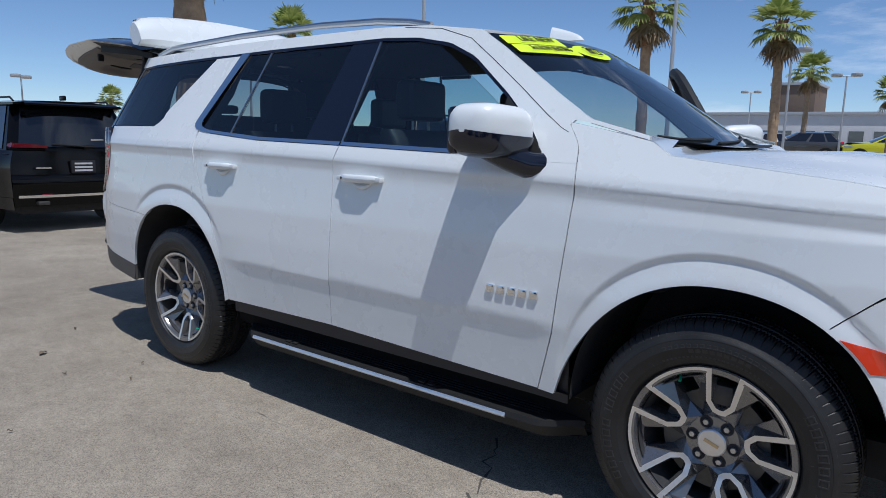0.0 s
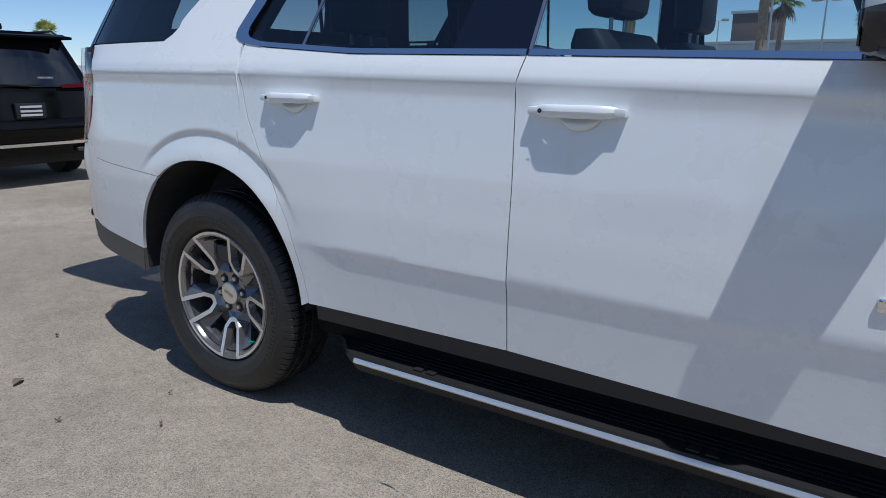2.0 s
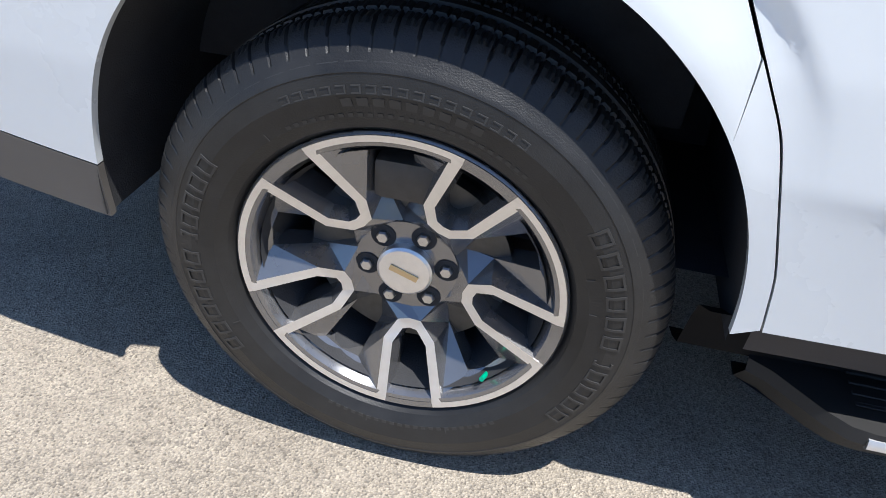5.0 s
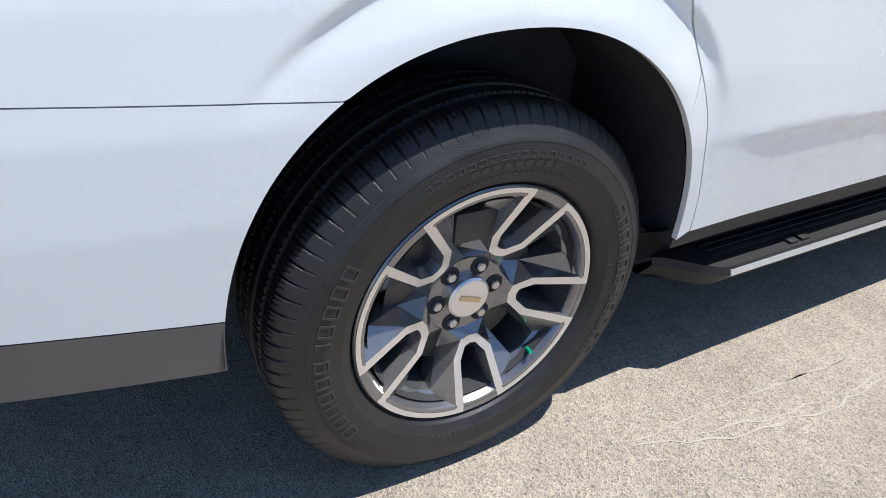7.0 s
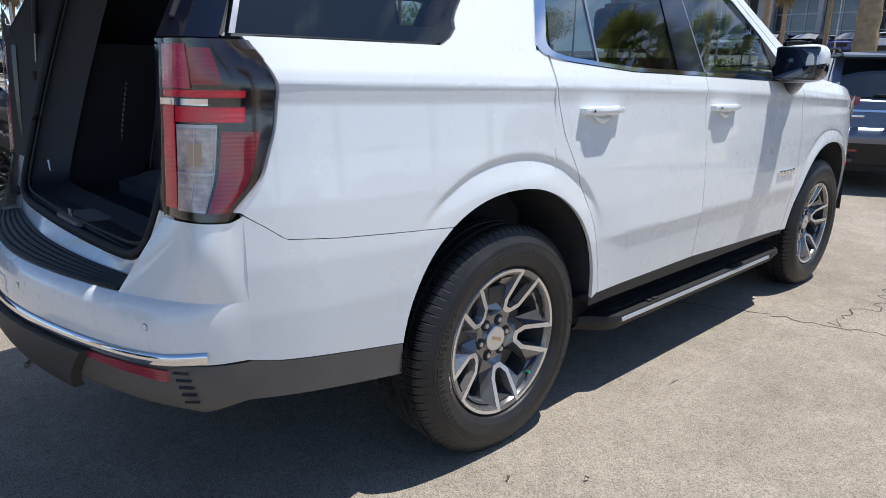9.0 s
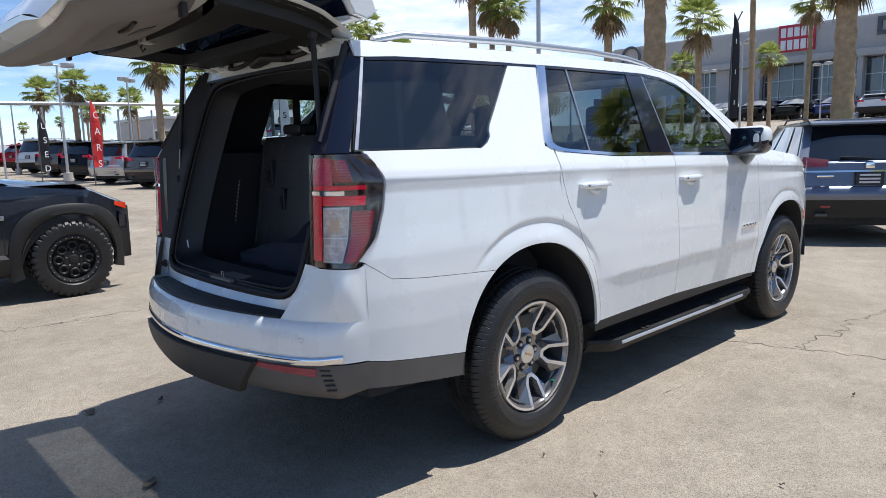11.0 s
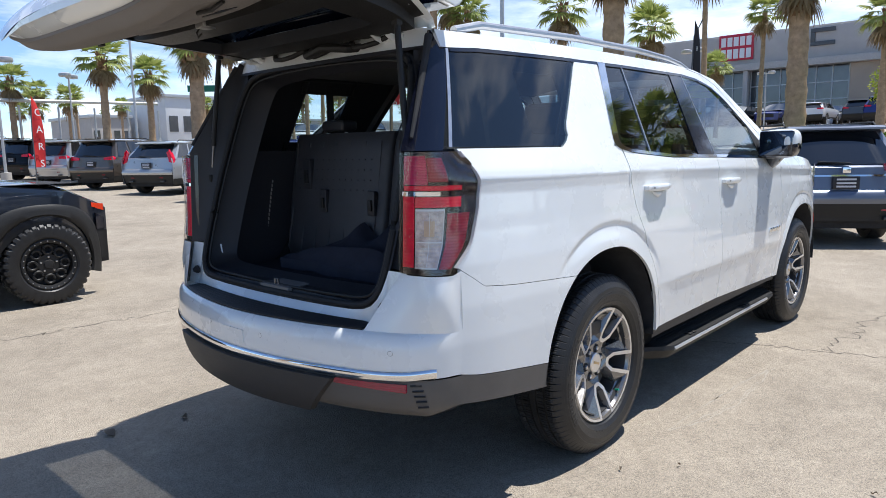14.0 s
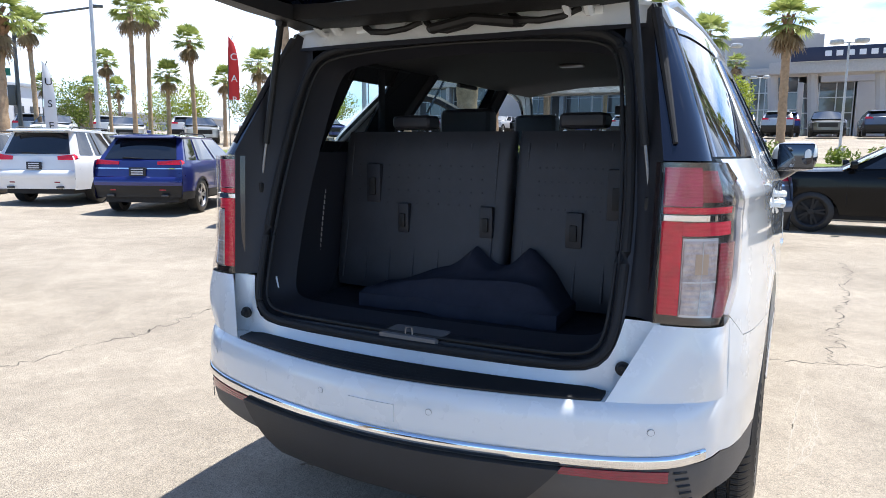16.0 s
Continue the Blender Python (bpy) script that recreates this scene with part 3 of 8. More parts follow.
        well.location = nut.location - Vector((0, 0.004, 0))
        disc = part("lug_recess_shade", lathe_bm([(0.0005, -0.0806), (0.0150, -0.0808)], 16), LINER, rim)
        disc.location = nut.location - Vector((0, 0.004, 0))
    part("brake_disc", lathe_bm([(0.06, -0.012), (0.172, -0.012), (0.172, 0.014), (0.06, 0.014)], 60), BRAKE, w, "dark grey brake disc")
    cal = box_bm(-0.055, 0.055, -0.055, 0.045, 0.135, 0.205, 0.015)
    part("brake_caliper", cal, CAST, w)
    a = radians(turn + 36)
    vb = tube_bm([(0.240 * math.cos(a), -0.055, 0.240 * math.sin(a)), (0.226 * math.cos(a), -0.088, 0.226 * math.sin(a))], 0.0045, 10)
    part("valve_cap", vb, GREEN, w, "green valve cap")
    return w


def build_suv():
    suv = empty("suv", "white full-size SUV with open tailgate and open driver door", "SUV")
    for side in (-1, 1):
        right = side < 0
        # body panels
        side_panel("quarter_panel", quarter_xz, 170, 56, PAINT, suv, side)
        side_panel("arch_tail", arch_tail_xz, 8, 24, PAINT, suv, side)
        dp = lambda u, v: (lerp(lerp(-0.292, 0.118, v) + 0.028 * math.sin(min(1, v * 5) * math.pi) * (v < 0.2), lerp(0.142, 0.325, v), u), lerp(1.4135, 1.826, v))
        side_panel("pillar_panel", dp, 6, 16, PAINT, suv, side)
        side_panel("bumper_side", bumper_side_xz, 40, 30, PAINT, suv, side)
        side_panel("bumper_lower_side", bumper_black_xz, 16, 5, GREY_PLASTIC, suv, side, "grey plastic bumper side")
        side_panel("fender", fender_xz, 150, 56, PAINT, suv, side)
        side_panel("front_bumper_side", front_bumper_xz, 20, 16, PAINT, suv, side)
        mk = lambda u, v: (lerp(arch_x(lerp(0.762, 0.848, v), 3.071, 1) + 0.012, 3.56, u), lerp(0.762, 0.848 - 0.03 * u, v))
        side_panel("side_marker", mk, 6, 3, ORANGE_LENS, suv, side, "orange-red side marker lamp", 0.003)
        rear_door = side_panel("rear_door", door_xz(QUARTER_SEAM, B_SEAM, BODY_LOW, [(x, z - 0.004) for x, z in BELT]), 100, 64, PAINT, suv, side, "white rear door")
        opened = None
        if right:
            front_door = side_panel("front_door", door_xz(B_SEAM, A_SEAM, BODY_LOW, [(x, z - 0.004) for x, z in BELT]), 40, 34, PAINT, suv, side, "white front door")
        else:
            # the driver's door stands open on its hinge
            opened = new("front_door")
            opened.parent = suv
            opened["label"] = "open white driver door with black window frame"
            front_door = opened
            hinge = Vector((2.50, 0.90, 0))
            swing = Matrix.Translation(hinge) @ Matrix.Rotation(radians(-67), 4, "Z") @ Matrix.Translation(-hinge)
            opened.matrix_basis = swing
            side_panel("door_skin", door_xz(B_SEAM, A_SEAM, BODY_LOW, [(x, z - 0.004) for x, z in BELT]), 30, 24, PAINT, opened, side)
            side_panel("door_card", door_xz(B_SEAM, A_SEAM, BODY_LOW, [(x, z - 0.004) for x, z in BELT], 0.02), 12, 12, INNER, opened, side, off=-0.09, depth=-0.07)
            fr = [(1.39, 1.345), (1.39, 1.60), (1.39, 1.86), (1.44, 1.885), (1.6, 1.875), (1.795, 1.825), (1.95, 1.74), (2.175, 1.57), (2.33, 1.42), (2.39, 1.33)]
            part("window_frame", tube_bm([side_point(x, z, side, -0.02) for x, z in fr], 0.034, 8), BLACK_PLASTIC, opened, "black window frame")
        # belt moulding, glass and pillars
        if right:
            bl = lambda u, v: (lerp(1.352, 2.385, u), smooth_tab(lerp(1.352, 2.385, u), BELT) + lerp(-0.001, 0.015, v))
            side_panel("belt_moulding", bl, 24, 2, CHROME, front_door, side, "bright chrome belt moulding", 0.003)
        bl2 = lambda u, v: (lerp(0.295, 1.343, u), smooth_tab(lerp(0.295, 1.343, u), BELT) + lerp(-0.001, 0.015, v))
        side_panel("belt_moulding", bl2, 24, 2, CHROME, rear_door, side, "bright chrome belt moulding", 0.003)
        # the chrome comes down the pillar and sweeps round into the belt moulding
        outer = [(0.300, 1.3835), (0.225, 1.393), (0.178, 1.404), (0.156, 1.417), (0.147, 1.432), (0.150, 1.450), (0.330, 1.826)]
        inside = [(0.300, 1.3995), (0.252, 1.409), (0.226, 1.418), (0.212, 1.431), (0.209, 1.446), (0.214, 1.462), (0.400, 1.826)]

        def ch(u, v):
            q = 5 * v / 0.8 if v < 0.8 else 5 + (v - 0.8) / 0.2
            n = min(int(q), 5)
            a, b = [[lerp(pts[n][d], pts[n + 1][d], q - n) for d in (0, 1)] for pts in (outer, inside)]
            return lerp(a[0], b[0], u), lerp(a[1], b[1], u)
        side_panel("pillar_chrome", ch, 3, 25, CHROME, suv, side, "bright chrome window pillar trim", 0.0045, 0.008)

        def win(name, x0, x1, X0, X1, material, parent, lab, zlow, off=-0.006, top=GLASS_TOP, n=16):
            def f(u, v):
                x = lerp(x0, x1, u)
                z = 1.4
                for _ in range(3):
                    z = lerp(zlow(x), tab(x, top), v)
                    q = (z - 1.36) / 0.47
                    x = lerp(lerp(x0, X0, q), lerp(x1, X1, q), u)
                return x, z
            return side_panel(name, f, n, 12, material, parent, side, lab, off, 0.006)
        belt = lambda x: smooth_tab(x, BELT) + 0.0145
        q0 = lambda x: 1.420 + 0.055 * sstep(-0.30, -0.15, x) ** 2
        win("quarter_window", -0.935, -0.268, -0.735, 0.128, PRIVACY if right else CLEAR, suv, "dark tinted quarter window" if right else "tinted quarter window", q0, -0.004)
        win("window_seal", -0.952, -0.938, -0.752, -0.738, SATIN, suv, "", q0, -0.001, n=1)
        win("vent_window", 0.203, 0.485, 0.40, 0.580, PRIVACY if right else CLEAR, rear_door, "dark tinted vent window" if right else "tinted vent window", belt)
        win("divider_bar", 0.487, 0.499, 0.582, 0.594, SATIN if right else BLACK_PLASTIC, rear_door, "", belt, -0.001, n=2)
        win("window_glass", 0.501, 1.100, 0.596, 1.19, PRIVACY if right else CLEAR, rear_door, "dark tinted window" if right else "tinted window", belt)
        win("pillar_cover", 1.102, 1.345, 1.192, 1.368, BLACK_GLOSS, rear_door, "gloss black pillar cover", belt, -0.002, n=4)
        if right:
            win("pillar_cover", 1.347, 1.357, 1.370, 1.380, SATIN, front_door, "", belt, -0.001, n=2)
            win("window_glass", 1.359, 2.385, 1.382, 1.78, CLEAR, front_door, "lightly tinted window", belt, n=30)
            sail = lambda u, v: (lerp(2.17, 2.39, u) , lerp(1.338, max(1.342, tab(lerp(2.17, 2.39, u), GLASS_TOP) - 0.004), v))
            side_panel("mirror_sail", sail, 6, 6, BLACK_PLASTIC, front_door, side, "", 0.001, 0.004)
        # white cant rail and windscreen pillar over the glass
        cr = lambda u, v: (lerp(-0.79, 2.78, u), lerp(tab(lerp(-0.79, 2.78, u), GLASS_TOP) + 0.0035 if lerp(-0.79, 2.78, u) < 2.39 else lerp(1.338, 1.385, (lerp(-0.79, 2.78, u) - 2.39) / 0.39), tab(lerp(-0.79, 2.78, u), ROOF_EDGE), v))

        def cant(u, v):
            x, z = cr(u, v)
            if x > 2.39:
                k = sstep(2.39, 2.50, x)
                z = lerp(lerp(1.338, tab(x, HOOD_LINE), k), tab(x, ROOF_EDGE) + 0.004 * k, v)
            return x, z
        side_panel("cant_rail", cant, 110, 5, PAINT, suv, side)
        def pillar_base(u, v):
            z = lerp(1.306, 1.466, v)
            x = lerp(lerp(2.392, 2.33, v), smooth_tab(z, A_SEAM) - 0.0015, u)
            return x, z
        side_panel("pillar_base", pillar_base, 12, 12, PAINT, suv, side, "", 0.0006, 0.006)
        joint = [(1.50, 1.884), (1.72, 1.862), (1.90, 1.806), (2.05, 1.706), (2.22, 1.588), (2.36, 1.486), (2.44, 1.432), (2.475, 1.415)]
        part("pillar_joint", tube_bm([side_point(x, z, side, -0.0005) for x, z in joint], 0.0018, 6), SEAL, suv)
        gl = lambda u, v: (lerp(-0.75, 2.32, u), tab(lerp(-0.75, 2.32, u), GLASS_TOP) + lerp(-0.012, 0.002, v))
        side_panel("window_trim", gl, 60, 1, BLACK_GLOSS, suv, side, "", 0.0005, 0.006)
        # inner shell, so that the joints are dark
        for x0, x1, hub in ((-0.85, 2.5, 0.0),):
            inner = lambda u, v: (lerp(0.53, 2.56, u), lerp(0.42, 1.335, v))
            side_panel("inner_shell", inner, 16, 6, INNER, suv, side, "", -0.035, 0) if right else None
        # sill and running board
        sill = lambda u, v: Vector((lerp(0.46, 2.62, u), side * tab(v, [(0, 0.78), (0.3, 0.855), (0.75, 0.885), (0.93, 0.915), (1, 0.956)]), lerp(0.30, tab(lerp(0.46, 2.62, u), BODY_LOW) + 0.003, tab(v, [(0, 0), (0.3, 0.15), (0.75, 0.7), (0.93, 0.94), (1, 1)]))))
        part("sill", grid_bm(sill, 20, 6), SILL, suv, "black plastic sill")
        board = new("running_board")
        board.parent = suv
        board["label"] = "black running board with a bright strip"

        def deck(u, v, z, y0=0.80):
            x = lerp(0.575, 2.60, u)
            e = min(x - 0.575, 2.60 - x)
            yo = 0.865 + 0.108 * sstep(0.0, 0.16, e) ** 0.8
            return Vector((x, side * lerp(y0, yo, v), z(v)))
        part("deck", grid_bm(lambda u, v: deck(u, v, lambda q: 0.352 - 0.012 * q), 60, 6), BLACK_PLASTIC, board)
        part("skirt", grid_bm(lambda u, v: deck(u, 1, lambda q: 0) + Vector((0, side * tab(v, [(0, 0), (0.4, 0.006), (1, -0.03)]), tab(v, [(0, 0.340), (0.4, 0.318), (1, 0.268)]))), 60, 5), BLACK_PLASTIC, board)
        part("underside", grid_bm(lambda u, v: deck(u, v, lambda q: 0.268) - Vector((0, side * 0.03 * v, 0)), 30, 2), BLACK_PLASTIC, board)
        part("strip", grid_bm(lambda u, v: Vector((lerp(0.735, 2.315, u), side * tab(v, [(0, 0.978), (0.3, 0.983), (1, 0.977)]), lerp(0.311, 0.331, v))), 30, 4, 0.006, lambda p: Vector((0, -side, 0))), MACHINED, board, "bright silver strip")
        for k in range(5):
            y = 0.835 + 0.022 * k
            bm = box_bm(0.72, 2.45, min(side * y, side * (y + 0.008)), max(side * y, side * (y + 0.008)), 0.348, 0.3545 - 0.0012 * k, 0.0015, 1)
            part("tread_rib", bm, BLACK_PLASTIC, board)
        for x in (0.98, 1.03, 1.86, 1.91):
            bm = box_bm(x, x + 0.035, side * 0.945 - 0.02, side * 0.945 + 0.02, 0.342, 0.349, 0.003)
            part("step_pad", bm, BLACK_PLASTIC, board)
        # wheel wells
        for hub in (0.0, 3.071):
            def well(u, v, hub=hub):
                a = lerp(0.0, math.pi, u)
                c, sn = math.cos(a), math.sin(a)
                top = 0.518 if hub < 1 else 0.500
                return Vector((hub + 0.493 * math.copysign(abs(c) ** 0.9, c), side * lerp(0.962, 0.45, v), 0.45 + top * math.copysign(abs(sn) ** 0.9, sn)))
            part("wheel_liner", grid_bm(well, 36, 6), LINER, suv, "black wheel arch liner")
            back = lambda u, v, hub=hub: Vector((hub + lerp(-0.5, 0.5, u), side * 0.455, lerp(0.25, 0.99, v)))
            part("wheel_liner", grid_bm(back, 2, 2), LINER, suv)
        # handles
        for x0, x1, z, door in ((0.352, 0.598, 1.207, rear_door), (1.385, 1.640, 1.194, front_door)):
            w0 = half_width((x0 + x1) / 2, z)

            def bar(u, v, x0=x0, x1=x1, z=z, w0=w0):
                a = 2 * math.pi * v
                e = 1 - abs(2 * u - 1) ** 8
                x = lerp(x0, x1, u)
                out = sstep(0, 0.30, min(u, 1 - u)) ** 0.8
                return Vector((x, side * (w0 + 0.010 + 0.024 * out + 0.010 * math.cos(a)), z + 0.004 + 0.0175 * math.sin(a) * max(0.45, e)))
            hd = part("handle", grid_bm(bar, 24, 14), PAINT, door, "white door handle")
            # plate added behind the bar to block the sun and fill its cast shadow
            for ua, ub in ((0.02, 0.98),):
                web = lambda u, v: bar(lerp(ua, ub, u), 0.5).lerp(side_point(lerp(x0, x1, lerp(ua, ub, u)), z + 0.004, side, -0.004), v)
                part("handle_shadow_fill", grid_bm(web, 6, 2, 0.012, lambda p: Vector((0, 0, -1))), PAINT, hd)
            # raised white bulge stands in for the sunlit inside of the hollow cup
            cup = lambda u, v, x0=x0, x1=x1, z=z, w0=w0: Vector((lerp(x0 + 0.075, x0 + 0.195, u), side * (w0 + 0.0015 + 0.017 * (math.sin(math.pi * u) ** 0.5) * math.sin(math.pi * min(1, 0.15 + 0.85 * v))), z - 0.012 - 0.034 * math.sin(math.pi * u) ** 0.6 * (1 - v)))
            part("finger_cup_lit", grid_bm(cup, 14, 6), PAINT, door)
            for xe in (x0 + 0.012, x1 - 0.012):
                part("handle_mount", box_bm(xe - 0.018, xe + 0.018, side * (w0 + 0.012) - 0.014, side * (w0 + 0.012) + 0.014, z - 0.008, z + 0.014, 0.005), PAINT, door)
            part("keyhole", lathe_bm([(0.0004, 0), (0.006, 0.0005)], 14), BLACK_PLASTIC, door).matrix_basis = Matrix.Translation((x0 + 0.035, side * (w0 + 0.0365), z + 0.004))
        # model badge as plain bars
        if right:
            for k in range(5):
                X = 2.222 + k * 0.0475
                w0 = half_width(X, 0.82)
                part("badge_bar", box_bm(X, X + 0.034, -w0 - 0.009, -w0 + 0.002, 0.806, 0.836, 0.003, 2), CHROME, front_door, "plain chrome badge bar")
        # mirror
        mparent = front_door

        def head(u, v):
            a = 2 * math.pi * v
            u = 0.5 - 0.5 * math.cos(math.pi * u)
            y = lerp(0.895, 1.158, u)
            k = (1 - abs(2 * u - 1) ** 4.5) ** 0.42 if 0 < u < 1 else 0.0
            k = max(k, 0.12)
            cx, cz = lerp(2.272, 2.204, u), lerp(1.404, 1.420, u)
            ex, ez = 0.104 * k, 0.097 * k
            c, s = math.cos(a), math.sin(a)
            return Vector((cx + ex * math.copysign(abs(c) ** 0.55, c), side * y, cz + ez * math.copysign(abs(s) ** 0.6, s)))
        bm = grid_bm(head, 30, 40)
        mirror = part("mirror", bm, PAINT, mparent, "white and gloss black door mirror", sharp=60)
        bm = grid_bm(lambda u, v: head(u, 0.505 + 0.49 * v) + Vector(((head(u, 0.505 + 0.49 * v).x - 2.22) * 0.03, 0, -0.003)), 30, 18)
        part("mirror_lower", bm, BLACK_GLOSS, mirror, "gloss black lower cover")
        for u0 in (0.0, 1.0):
            bm = bmesh.new()
            bm.faces.new([bm.verts.new(head(u0, k / 32)) for k in range(32)])
            part("mirror_end", bm, PAINT, mirror)
        part("mirror_rim", box_bm(2.124, 2.160, min(side * 0.930, side * 1.138), max(side * 0.930, side * 1.138), 1.326, 1.498, 0.016), BLACK_GLOSS, mirror)
        part("mirror_glass", box_bm(2.1205, 2.125, min(side * 0.950, side * 1.132), max(side * 0.950, side * 1.132), 1.340, 1.486, 0.002), DARK_MIRROR, mirror, "mirror glass")
        arm = tube_bm([(2.385, side * 0.905, 1.288), (2.35, side * 0.945, 1.292), (2.29, side * 0.985, 1.318), (2.225, side * 1.03, 1.355)], 0.056, 12, taper=lambda t: lerp(0.95, 0.85, t))
        part("mirror_arm", arm, BLACK_GLOSS, mirror)
        # roof rail
        rail = [(-0.66, 0.640, 1.875), (-0.50, 0.640, 1.912), (0.2, 0.642, 1.938), (0.9, 0.642, 1.944), (1.30, 0.640, 1.932), (1.50, 0.637, 1.912), (1.62, 0.634, 1.888)]
        part("roof_rail", tube_bm([(x, side * y, z) for x, y, z in rail], 0.017, 10), SATIN, suv, "silver roof rail")
    # roof skin
    def roof(u, v):
        x = lerp(-0.79, 1.95, u)
        e = tab(x, ROOF_EDGE)
        w = half_width(x, e)
        s = 2 * v - 1
        if x > 1.64:
            e = lerp(1.884, 1.842, (x - 1.64) / 0.3)
            w = lerp(half_width(1.64, 1.884), half_width(1.94, 1.842), (x - 1.64) / 0.3)
        crown = 0.058 - 0.052 * sstep(1.2, 1.95, x)
        return Vector((x + 0.145 * sstep(1.2, 1.95, x) * (1 - s * s), s * w, e + crown * (1 - abs(s) ** 2.6)))
    part("roof", grid_bm(roof, 40, 24, 0.012, lambda p: Vector((0, 0, -1))), PAINT, suv, "white roof")
    bm = grid_bm(lambda u, v: Vector((lerp(1.42, 1.60, u), 0.03 * (2 * v - 1) * (1 - 0.6 * u), 1.948 + 0.075 * (1 - u) ** 0.6 * (1 - (2 * v - 1) ** 2) * sstep(0, 0.12, u + 0.12))), 10, 8)
    fin = part("antenna_fin", bm, PAINT, suv, "white shark fin antenna")
    fin.location = (0.46, 0, -0.070)
    # windscreen
    def screen(u, v):
        s = 2 * u - 1
        top = Vector((2.10 - 0.12 * s * s, s * 0.700, 1.846 - 0.030 * abs(s) ** 3))
        low = Vector((2.76 - 0.20 * abs(s) ** 3.5, s * 0.865, 1.375 + 0.072 * abs(s) ** 3.5))
        p = top.lerp(low, v)
        p.z += 0.028 * math.sin(math.pi * v) * (1 - s * s)
        return p
    ws = part("windscreen", grid_bm(screen, 24, 20), SCREEN, suv, "tinted windscreen with yellow sale stickers")
    def sticker(u0, u1, v0, v1):
        return grid_bm(lambda u, v: screen(lerp(u0, u1, u), lerp(v0, v1, v)) + Vector((0.004, 0, 0.006)), 10, 4)
    part("sale_sticker", sticker(0.022, 0.25, 0.034, 0.135), YELLOW, ws, "yellow sale sticker with black words")
    part("sale_sticker", sticker(0.028, 0.27, 0.143, 0.240), YELLOW, ws, "yellow sale sticker with black words")
    bm = bmesh.new()
    c0, cv = screen(0.36, 0.095), []
    for k in range(28):
        a = 2 * math.pi * k / 28
        cv.append(bm.verts.new(screen(0.368 + 0.100 * math.cos(a), 0.165 + 0.080 * math.sin(a)) + Vector((0.004, 0, 0.006))))
    bm.faces.new(cv)
    part("year_sticker", bm, YELLOW, ws, "oval yellow year sticker")

    def on_screen(u, v):
        p = screen(u, v)
        du = (screen(u - 0.02, v) - p).normalized() * -1
        dv = (screen(u, v - 0.02) - p).normalized()
        nn = du.cross(dv).normalized()
        return Matrix.Translation(p + nn * 0.010 + Vector((0.002, 0, 0.003))) @ Matrix((du, dv, nn)).transposed().to_4x4()
    text_part("sticker_text", "LIKE NEW", 0.058, on_screen(0.138, 0.090) @ Matrix.Diagonal((0.80, 1.15, 1, 1)), INK, ws, "black words")
    text_part("sticker_text", "3rd ROW SEATING", 0.038, on_screen(0.150, 0.196) @ Matrix.Diagonal((0.76, 1.4, 1, 1)), INK, ws, "black words")
    text_part("sticker_text", "2023", 0.075, on_screen(0.368, 0.165) @ Matrix.Diagonal((0.85, 1.2, 1, 1)), INK, ws, "black figures")
    # white shoulder between the screen's foot and the fender
    for side in (-1, 1):
        def shoulder(u, v):
            x = lerp(2.545, 2.85, u)
            a = side_point(x, tab(x, HOOD_LINE) - 0.002, side)
            s = lerp(1.0, 0.62, u)
            b = screen(0.5 + 0.5 * side * s, 1.0) + Vector((0.012 + 0.02 * u, 0, 0.002 + 0.006 * u))
            return a.lerp(b, v)
        part("fender_shoulder", grid_bm(shoulder, 24, 6), PAINT, suv)
    # cowl, hood, front
    part("cowl", grid_bm(lambda u, v: (lambda p: Vector((p.x + 0.13 * v, p.y * (1 + 0.02 * v), p.z - 0.012 + 0.002 * v)))(screen(lerp(0.17, 0.83, u), 0.985)), 16, 3), BLACK_PLASTIC, suv, "black cowl panel")
    for y0, y1 in ((-0.60, -0.05), (-0.02, 0.66)):
        pts = [screen((lerp(y0, y1, t) / 0.87 + 1) / 2, 0.978 - 0.03 * t) + Vector((0.005, 0, 0.004)) for t in [k / 8 for k in range(9)]]
        part("wiper", tube_bm(pts, 0.006, 6), BLACK_PLASTIC, suv, "black wiper arm")

    def hood(u, v):
        s = 2 * v - 1
        x = lerp(lerp(2.765, 2.835, s * s), 3.98 - 0.12 * s * s, u)
        xe = lerp(2.835, 3.86, u)
        ze = tab(xe, HOOD_LINE)
        w = half_width(xe, ze)
        dome = lerp(0.015, 0.105, u ** 0.8) * (1 - abs(s) ** 3)
        return Vector((x, s * (w - 0.007), ze + dome + 0.02 * math.exp(-((abs(s) - 0.62) / 0.12) ** 2) * sstep(0.05, 0.4, u) - 0.06 * sstep(0.86, 1.0, u)))
    part("hood", grid_bm(hood, 36, 40, 0.012, lambda p: Vector((0, 0, -1))), PAINT, suv, "white hood")

    def fascia(z0, z1, bulge, w0=0.842):
        return lambda u, v: (lambda s, z: Vector((3.86 + 0.20 * (1 - abs(s) ** 2.4) + bulge * math.sin(math.pi * v), s * lerp(w0, w0 - 0.01, v), z)))(2 * u - 1, lerp(z0, z1, v))
    part("front_bumper", grid_bm(fascia(0.36, 0.66, 0.05), 30, 6), PAINT, suv, "white front bumper")
    grille = part("grille", grid_bm(fascia(0.66, 1.02, 0.01), 30, 4), BLACK_PLASTIC, suv, "black front grille with bright bars")
    for z in (0.72, 0.79, 0.86, 0.93):
        part("grille_bar", grid_bm(lambda u, v, z=z: (lambda p: p + Vector((0.012, 0, 0)))(fascia(z - 0.012, z + 0.012, 0.0, 0.62)(u, v)), 20, 1), CHROME, grille)
    part("nose_panel", grid_bm(fascia(1.02, 1.16, 0.0), 30, 3), PAINT, suv)
